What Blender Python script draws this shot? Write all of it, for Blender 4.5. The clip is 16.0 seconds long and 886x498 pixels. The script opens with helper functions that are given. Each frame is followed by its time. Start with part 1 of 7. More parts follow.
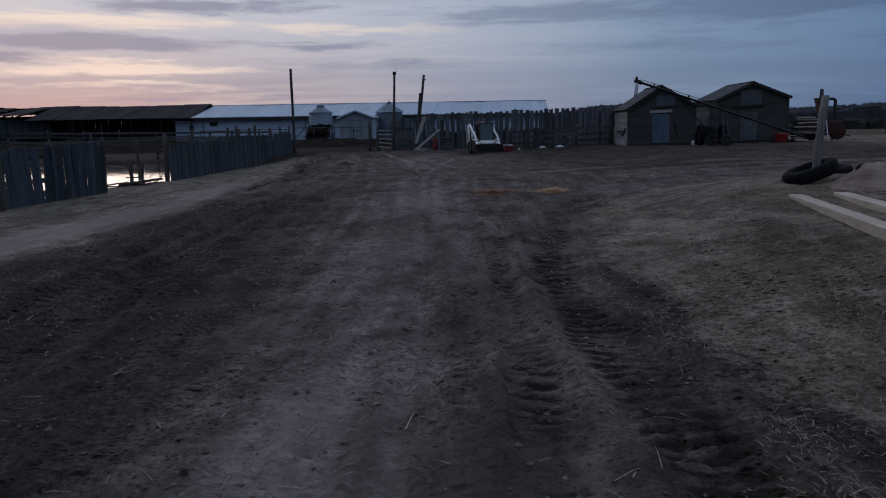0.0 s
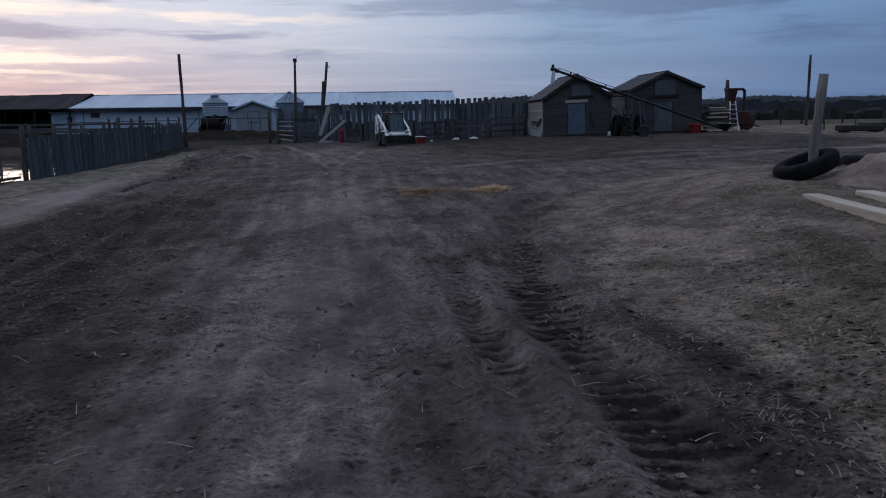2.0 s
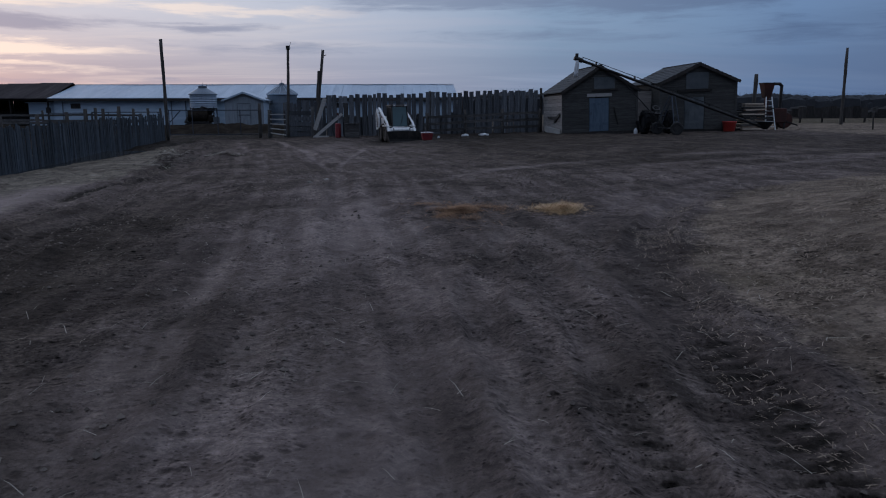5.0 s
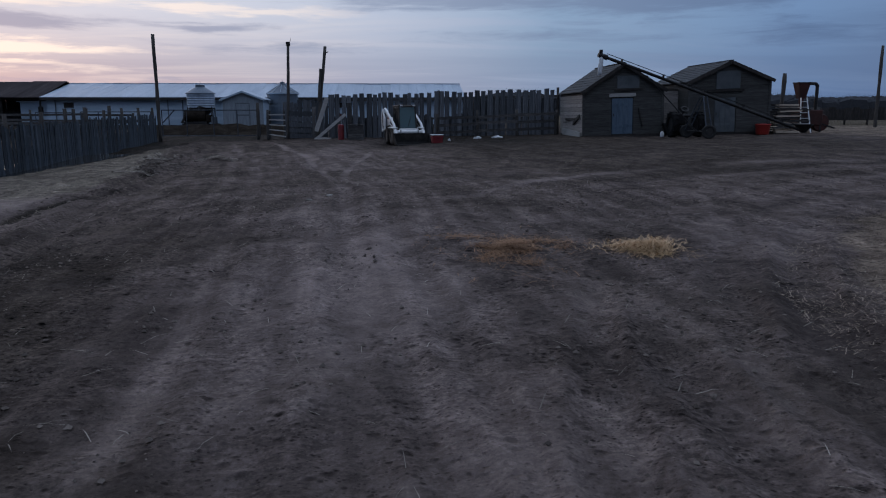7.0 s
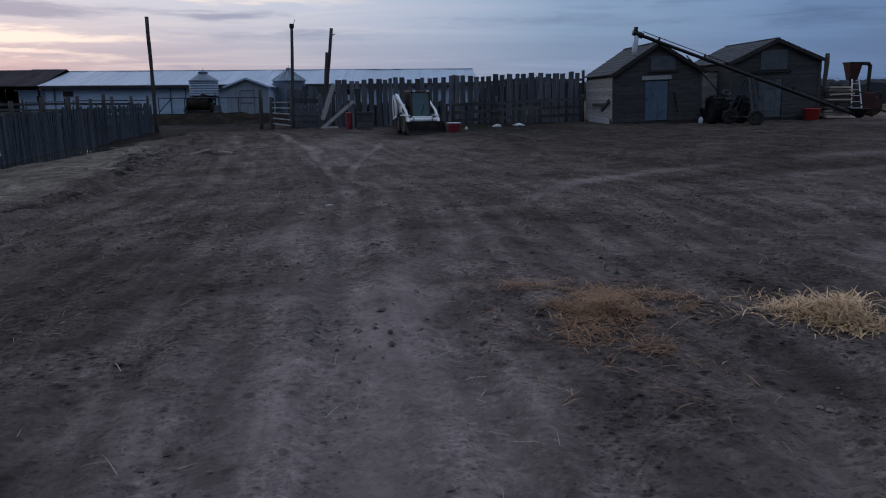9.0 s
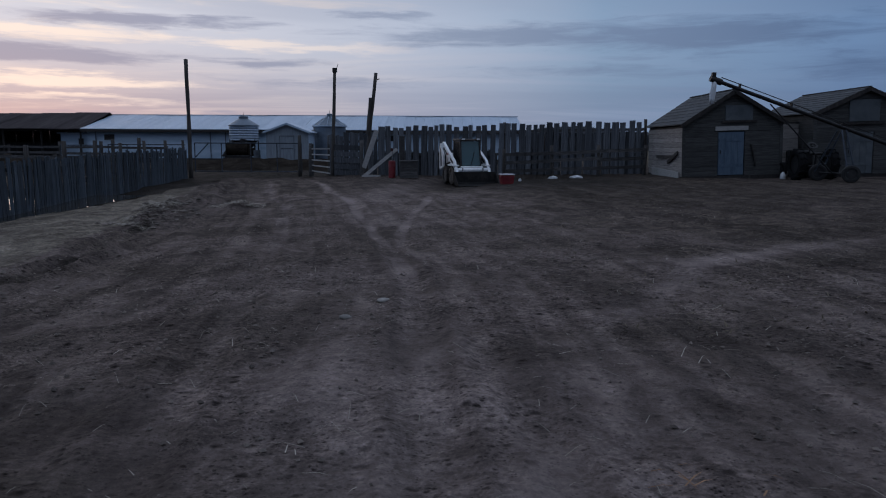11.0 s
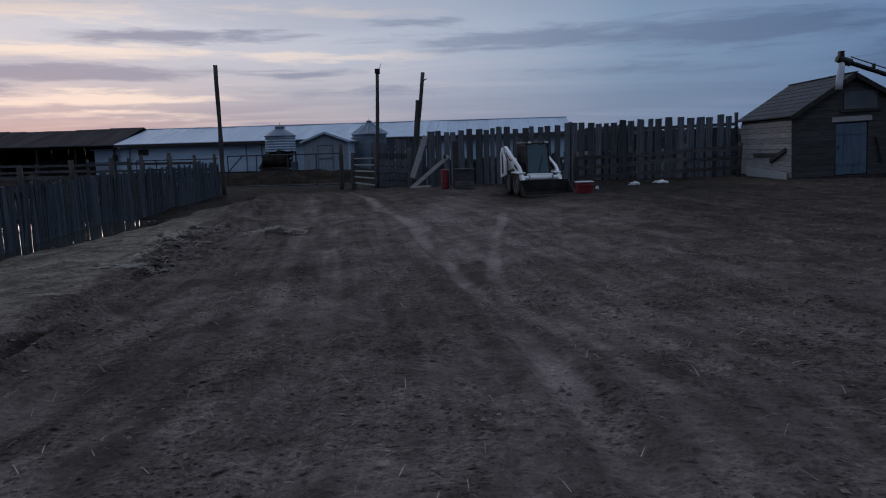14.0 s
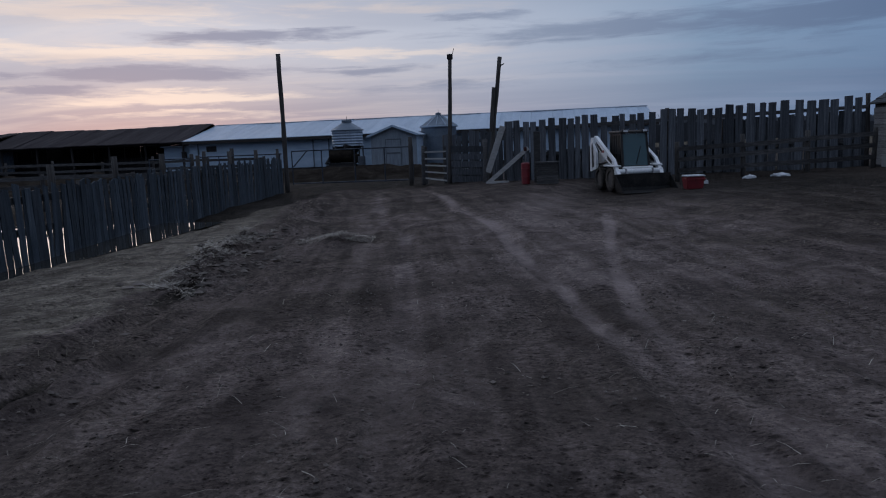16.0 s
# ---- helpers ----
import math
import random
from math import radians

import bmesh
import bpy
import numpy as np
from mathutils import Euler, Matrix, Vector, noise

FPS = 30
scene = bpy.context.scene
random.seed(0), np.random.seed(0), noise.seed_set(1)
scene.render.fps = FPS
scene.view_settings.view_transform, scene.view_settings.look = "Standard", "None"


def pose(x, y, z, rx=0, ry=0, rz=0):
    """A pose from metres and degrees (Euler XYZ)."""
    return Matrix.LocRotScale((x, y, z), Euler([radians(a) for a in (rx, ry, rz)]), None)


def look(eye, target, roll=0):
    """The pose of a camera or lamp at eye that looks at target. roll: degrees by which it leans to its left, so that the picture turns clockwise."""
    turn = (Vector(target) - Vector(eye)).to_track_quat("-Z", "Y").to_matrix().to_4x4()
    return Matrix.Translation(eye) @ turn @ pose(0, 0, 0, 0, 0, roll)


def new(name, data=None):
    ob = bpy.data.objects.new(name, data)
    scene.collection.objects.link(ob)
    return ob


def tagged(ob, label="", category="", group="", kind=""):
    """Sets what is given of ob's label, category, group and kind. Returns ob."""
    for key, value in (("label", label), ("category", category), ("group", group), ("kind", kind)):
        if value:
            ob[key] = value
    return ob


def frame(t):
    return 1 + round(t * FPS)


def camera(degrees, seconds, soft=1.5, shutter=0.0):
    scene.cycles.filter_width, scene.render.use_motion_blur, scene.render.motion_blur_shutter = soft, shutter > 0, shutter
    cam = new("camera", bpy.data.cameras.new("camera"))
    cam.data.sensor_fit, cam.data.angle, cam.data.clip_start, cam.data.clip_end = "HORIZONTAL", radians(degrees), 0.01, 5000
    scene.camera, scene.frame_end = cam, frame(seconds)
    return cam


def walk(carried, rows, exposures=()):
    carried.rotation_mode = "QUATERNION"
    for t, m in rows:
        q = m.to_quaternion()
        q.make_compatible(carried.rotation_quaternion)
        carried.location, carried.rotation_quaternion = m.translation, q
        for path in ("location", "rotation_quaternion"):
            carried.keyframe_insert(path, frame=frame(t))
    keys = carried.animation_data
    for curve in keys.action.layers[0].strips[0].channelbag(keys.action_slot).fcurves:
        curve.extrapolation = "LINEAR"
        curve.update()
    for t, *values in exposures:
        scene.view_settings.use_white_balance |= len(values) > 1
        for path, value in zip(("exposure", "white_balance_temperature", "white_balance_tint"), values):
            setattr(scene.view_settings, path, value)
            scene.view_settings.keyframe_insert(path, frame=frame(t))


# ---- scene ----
cam = camera(63.3, 16.0, soft=1.1, shutter=0.08)
PATH = [
    (0, (0.168, 0.22, 1.643), (0.009, 2.185, 1.303), -0.8),
    (0.5, (-0.043, 0.863, 1.647), (-0.162, 2.824, 1.273), -1.0),
    (1, (-0.131, 1.575, 1.615), (-0.17, 3.538, 1.231), -0.6),
    (1.5, (-0.321, 2.242, 1.572), (-0.288, 4.203, 1.183), -0.4),
    (2, (-0.336, 2.876, 1.536), (-0.232, 4.84, 1.172), -0.8),
    (2.5, (-0.406, 3.53, 1.552), (-0.254, 5.495, 1.215), -0.9),
    (3, (-0.489, 4.167, 1.582), (-0.328, 6.132, 1.247), -1.1),
    (3.5, (-0.519, 4.87, 1.564), (-0.389, 6.836, 1.223), -0.8),
    (4, (-0.747, 5.544, 1.533), (-0.639, 7.511, 1.188), -0.8),
    (4.5, (-0.828, 6.236, 1.469), (-0.707, 8.2, 1.108), -0.8),
    (5, (-0.937, 6.944, 1.472), (-0.811, 8.904, 1.095), -0.2),
    (5.2, (-0.989, 7.188, 1.455), (-0.863, 9.149, 1.085), -0.4),
    (7.5, (-1.237, 10.452, 1.507), (-1.118, 12.411, 1.123), 0.1),
    (8, (-1.246, 11.158, 1.484), (-1.14, 13.113, 1.074), -0.1),
    (8.2, (-1.217, 11.446, 1.438), (-1.116, 13.4, 1.022), -0.3),
    (10.3, (-1.731, 14.534, 1.542), (-1.667, 16.502, 1.189), -0.1),
    (10.5, (-1.767, 14.808, 1.523), (-1.726, 16.779, 1.189), 0.1),
    (11, (-1.837, 15.553, 1.547), (-1.839, 17.533, 1.26), 0.3),
    (11.5, (-2.048, 16.159, 1.591), (-2.085, 18.14, 1.315), -0.1),
    (12, (-2.102, 16.891, 1.557), (-2.159, 18.872, 1.283), -0.9),
    (12.5, (-2.299, 17.546, 1.557), (-2.341, 19.528, 1.29), -1.0),
    (13, (-2.422, 18.153, 1.583), (-2.448, 20.135, 1.313), -1.1),
    (13.5, (-2.609, 18.847, 1.598), (-2.639, 20.828, 1.326), -1.2),
    (14, (-2.893, 19.555, 1.601), (-2.999, 21.534, 1.328), -1.6),
    (14.5, (-3.035, 20.333, 1.553), (-3.254, 22.302, 1.284), -1.9),
    (15, (-3.338, 21.018, 1.525), (-3.653, 22.975, 1.256), -2.2),
    (15.5, (-3.492, 21.716, 1.512), (-3.847, 23.665, 1.238), -2.5),
    (16, (-3.59, 22.408, 1.535), (-3.879, 24.367, 1.252), -2.3),
]
EXPOSURES = [(0.0, -0.18), (0.5, 0.0), (1.0, 0.26), (2.0, 0.27), (2.5, 0.2), (3.5, 0.02), (4.0, 0.0), (5.0, 0.05), (7.5, 0.22), (8.0, 0.18), (10.5, 0.19), (11.0, 0.06), (12.0, -0.13), (12.5, -0.05), (13.5, -0.03), (14.0, -0.08), (14.5, -0.02), (15.5, -0.12), (16.0, -0.06)]
walk(cam, [(t, look(eye, target, roll)) for t, eye, target, roll in PATH], EXPOSURES)

# ---------------------------------------------------------------- light
SUNSET = Vector((-0.53, 0.848, 0.0)).normalized()
world = bpy.data.worlds.new("dusk_sky")
scene.world = world
world.use_nodes = True


class Nodes:
    """Short way of wiring a node tree."""

    def __init__(self, tree):
        self.tree = tree
        tree.nodes.clear()

    def add(self, kind, links=None, operation=None, use_clamp=None, data_type=None, blend_type=None, sky_type=None, attribute_name=None):
        node = self.tree.nodes.new(kind)
        if operation:
            node.operation = operation
        if use_clamp:
            node.use_clamp = True
        if data_type:
            node.data_type, node.blend_type = data_type, blend_type
        if sky_type:
            node.sky_type = sky_type
        if attribute_name:
            node.attribute_name = attribute_name
        for key, value in (links or {}).items():
            self.put(node.inputs[key], value)
        return node

    def put(self, socket, value):
        if isinstance(value, bpy.types.NodeSocket):
            self.tree.links.new(value, socket)
        else:
            socket.default_value = value

    def math(self, op, a, b=0.0, clamp=False):
        return self.add("ShaderNodeMath", {0: a, 1: b}, operation=op, use_clamp=clamp).outputs[0]

    def span(self, value, lo, hi, a=0.0, b=1.0, smooth=True):
        n = self.add("ShaderNodeMapRange", {"Value": value, "From Min": lo, "From Max": hi, "To Min": a, "To Max": b})
        n.interpolation_type = "SMOOTHSTEP" if smooth else "LINEAR"
        return n.outputs["Result"]

    def mix(self, fac, a, b, blend="MIX"):
        n = self.add("ShaderNodeMix", data_type="RGBA", blend_type=blend)
        for socket, value in ((n.inputs[0], fac), (n.inputs[6], a), (n.inputs[7], b)):
            self.put(socket, value)
        return n.outputs[2]

    def ramp(self, fac, stops, smooth=False):
        n = self.add("ShaderNodeValToRGB", {"Fac": fac})
        n.color_ramp.interpolation = "EASE" if smooth else "LINEAR"
        el = n.color_ramp.elements
        while len(el) < len(stops):
            el.new(0.5)
        for e, (p, c) in zip(el, stops):
            e.position, e.color = p, (*c, 1) if len(c) == 3 else c
        return n.outputs["Color"]

    def noise(self, vector, scale, detail=4.0, rough=0.55, warp=0.0):
        n = self.add("ShaderNodeTexNoise", {"Scale": scale, "Detail": detail, "Roughness": rough, "Distortion": warp})
        if vector is not None:
            self.put(n.inputs["Vector"], vector)
        return n.outputs["Fac"]

    def stretch(self, vector, scale, rot=(0, 0, 0), loc=(0, 0, 0)):
        return self.add("ShaderNodeMapping", {"Vector": vector, "Scale": scale, "Rotation": rot, "Location": loc}).outputs[0]


def grey(v):
    return (v, v, v, 1)


def build_sky():
    n = Nodes(world.node_tree)
    d = n.add("ShaderNodeTexCoord").outputs["Generated"]
    sep = n.add("ShaderNodeSeparateXYZ", {0: d}).outputs
    flat = n.add("ShaderNodeCombineXYZ", {0: sep[0], 1: sep[1], 2: 0.0}).outputs[0]
    flat = n.add("ShaderNodeVectorMath", {0: flat}, operation="NORMALIZE").outputs[0]
    az = n.add("ShaderNodeVectorMath", {0: flat, 1: SUNSET[:]}, operation="DOT_PRODUCT").outputs["Value"]
    a = n.math("MULTIPLY_ADD", az, 0.5)
    n.put(a.node.inputs[2], 0.5)
    up = n.math("MAXIMUM", sep[2], 0.0)
    low = n.ramp(a, [(0.0, (0.065, 0.09, 0.16)), (0.60, (0.075, 0.11, 0.21)), (0.74, (0.096, 0.168, 0.312)), (0.86, (0.165, 0.24, 0.37)),
                     (0.935, (0.28, 0.31, 0.425)), (0.985, (0.36, 0.33, 0.40)), (1.0, (0.39, 0.34, 0.395))])
    high = n.ramp(a, [(0.0, (0.09, 0.125, 0.21)), (0.60, (0.10, 0.15, 0.27)), (0.74, (0.132, 0.226, 0.402)), (0.86, (0.212, 0.318, 0.475)),
                      (0.935, (0.42, 0.48, 0.61)), (1.0, (0.59, 0.61, 0.70))])
    base = n.mix(n.span(up, 0.0, 0.16), low, high)
    
    # layered cloud, seen from below: flattened towards the horizon
    lift = n.math("ADD", up, 0.075)
    px = n.math("DIVIDE", sep[0], lift)
    py = n.math("DIVIDE", sep[1], lift)
    p = n.add("ShaderNodeCombineXYZ", {0: px, 1: py, 2: 0.0}).outputs[0]
    sheet = n.noise(n.stretch(p, (0.20, 0.55, 1), (0, 0, 0.22), (3.1, 0.4, 0)), 1.1, 4.0, 0.48, 0.6)
    wisps = n.noise(n.stretch(p, (0.21, 0.62, 1), (0, 0, 0.16), (7.7, 2.3, 0)), 1.5, 6.0, 0.56, 0.5)
    lit = n.ramp(a, [(0.0, (0.12, 0.16, 0.25)), (0.74, (0.137, 0.213, 0.36)), (0.86, (0.27, 0.33, 0.49)), (0.92, (0.44, 0.465, 0.57)), (0.96, (0.69, 0.64, 0.65)), (1.0, (0.92, 0.78, 0.70))])
    shade = n.ramp(a, [(0.0, (0.06, 0.085, 0.15)), (0.74, (0.075, 0.13, 0.253)), (0.86, (0.145, 0.205, 0.335)), (0.93, (0.23, 0.285, 0.41)), (1.0, (0.265, 0.295, 0.415))])
    fade = n.span(up, 0.004, 0.035)
    # cloud banks by bearing and elevation in degrees, with ragged edges
    bearing = n.math("MULTIPLY", n.math("ARCTAN2", sep[0], sep[1]), 57.296)
    rise = n.math("MULTIPLY", n.math("ARCSINE", sep[2]), 57.296)
    flow = n.add("ShaderNodeCombineXYZ", {0: n.math("MULTIPLY", bearing, 0.075), 1: n.math("MULTIPLY", rise, 0.62), 2: 0.0}).outputs[0]
    curl = n.add("ShaderNodeSeparateColor", {0: n.add("ShaderNodeTexNoise", {"Vector": flow, "Scale": 1.6, "Detail": 7.0, "Roughness": 0.62}).outputs["Color"]}).outputs
    bearing = n.math("ADD", bearing, n.math("MULTIPLY", n.math("SUBTRACT", curl[0], 0.5), 11.0))
    rise = n.math("ADD", rise, n.math("MULTIPLY", n.math("SUBTRACT", curl[1], 0.5), 1.9))
    shreds = n.noise(n.stretch(flow, (1, 1, 1), (0, 0, 0.05), (5.3, 1.7, 0)), 2.4, 8.0, 0.62, 0.5)

    def banks(rows):
        total = None
        for az0, el0, wide, tall, weight in rows:
            dx = n.math("DIVIDE", n.math("SUBTRACT", bearing, az0), wide)
            dy = n.math("DIVIDE", n.math("SUBTRACT", rise, el0), tall)
            r2 = n.math("ADD", n.math("MULTIPLY", dx, dx), n.math("MULTIPLY", dy, dy))
            g = n.math("MULTIPLY", n.math("EXPONENT", n.math("MULTIPLY", r2, -1.0)), weight)
            total = g if total is None else n.math("MAXIMUM", total, g)
        return n.math("ADD", total, n.math("MULTIPLY", n.math("SUBTRACT", shreds, 0.5), 1.5))

    glow = banks(((-30, 7.5, 13, 0.7, 0.95), (-11.5, 7.2, 10, 0.45, 1.0), (-27, 4.3, 9, 0.45, 1.0), (-27, 3.1, 8, 0.32, 0.8), (-34, 10.2, 13, 0.9, 0.8), (-12, 10.6, 12, 0.6, 0.6), (8, 11.3, 12, 0.5, 0.5)))
    murk = banks(((-30, 5.95, 11, 0.6, 1.0), (-36.5, 4.85, 4.5, 0.38, 1.0), (-13.4, 6.0, 6, 0.4, 0.8), (-21.5, 8.65, 8.5, 0.5, 1.0), (5, 8.2, 12, 0.9, 0.95), (19, 8.0, 12, 1.4, 0.95), (-5, 9.7, 6, 0.45, 0.8), (-9, 4.7, 9, 0.5, 0.6), (-24, 2.3, 10, 0.3, 0.6), (12, 5.5, 16, 0.6, 0.5), (30, 5.5, 9, 1.2, 0.6)))
    loose = n.math("MULTIPLY", n.span(wisps, 0.47, 0.64), 0.35)
    bright = n.math("MULTIPLY", n.math("MAXIMUM", n.span(glow, 0.16, 0.84), loose), n.math("MULTIPLY", n.span(up, 0.004, 0.03), 0.9))
    base = n.mix(bright, base, lit)
    heavy = n.math("MULTIPLY", n.span(sheet, 0.44, 0.60), 0.35)
    dark = n.math("MULTIPLY", n.math("MAXIMUM", n.span(murk, 0.16, 0.90), heavy), n.math("MULTIPLY", fade, 0.9))
    base = n.mix(dark, base, shade)
    # the paler open vault overhead
    base = n.mix(n.span(up, 0.25, 0.7), base, (0.44, 0.54, 0.75, 1))
    sky = n.add("ShaderNodeTexSky", sky_type="NISHITA")
    sky.sun_disc = False
    sky.sun_elevation, sky.sun_rotation = radians(1.0), math.atan2(SUNSET.x, SUNSET.y)
    cloud_light = n.add("ShaderNodeBackground", {"Color": base, "Strength": 1.0})
    clear_light = n.add("ShaderNodeBackground", {"Color": sky.outputs[0], "Strength": 0.01})
    both = n.add("ShaderNodeAddShader", {0: cloud_light.outputs[0], 1: clear_light.outputs[0]})
    n.add("ShaderNodeOutputWorld", {"Surface": both.outputs[0]})


build_sky()
sun = new("sun", bpy.data.lights.new("sun", "SUN"))
sun.data.energy, sun.data.angle, sun.data.color = 0.22, radians(25), (1.0, 0.80, 0.70)
sun.matrix_world = look((0, 0, 30), Vector((0, 0, 30)) - (SUNSET + Vector((0, 0, 0.16))) * 10)

# ---------------------------------------------------------------- materials


def surface(name, stops, scale=4.0, fine=40.0, rough=0.85, bump=0.3, stretch=(1, 1, 1), metal=0.0, vary=0.25, dirt=0.0, depth=0.01, spec=0.3):
    """Colour from a broad noise through stops, a fine grain, an object-to-object change, and relief."""
    m = bpy.data.materials.new(name)
    m.use_nodes = True
    n = Nodes(m.node_tree)
    pos = n.add("ShaderNodeTexCoord").outputs["Object"]
    rnd = n.add("ShaderNodeObjectInfo").outputs["Random"]
    pos = n.add("ShaderNodeVectorMath", {0: pos, 1: n.add("ShaderNodeCombineXYZ", {0: n.math("MULTIPLY", rnd, 37.0), 1: n.math("MULTIPLY", rnd, 11.0), 2: 0.0}).outputs[0]}, operation="ADD").outputs[0]
    broad = n.noise(n.stretch(pos, stretch), scale, 5.0, 0.6, 0.3)
    grain = n.noise(n.stretch(pos, stretch), fine, 6.0, 0.65, 0.2)
    k = len(stops) - 1
    col = n.ramp(broad, [(0.28 + 0.44 * i / k, c) for i, c in enumerate(stops)])
    col = n.mix(n.span(grain, 0.35, 0.7, 0.0, 0.5), col, stops[0] + (1,), "MIX") if dirt == 0 else n.mix(n.span(grain, 0.45, 0.7, 0.0, dirt), col, (0.05, 0.042, 0.036, 1))
    tone = n.math("MULTIPLY_ADD", rnd, 2 * vary)
    n.put(tone.node.inputs[2], 1 - vary)
    col = n.mix(1.0, col, n.add("ShaderNodeCombineXYZ", {0: tone, 1: tone, 2: tone}).outputs[0], "MULTIPLY")
    relief = n.add("ShaderNodeBump", {"Height": n.math("ADD", grain, broad), "Strength": bump, "Distance": depth})
    shader = n.add("ShaderNodeBsdfPrincipled", {"Base Color": col, "Roughness": n.span(grain, 0.3, 0.7, max(0.02, rough - 0.1), min(1, rough + 0.1)), "Metallic": metal, "Normal": relief.outputs[0]})
    shader.inputs["Specular IOR Level"].default_value = spec
    n.add("ShaderNodeOutputMaterial", {"Surface": shader.outputs[0]})
    return m


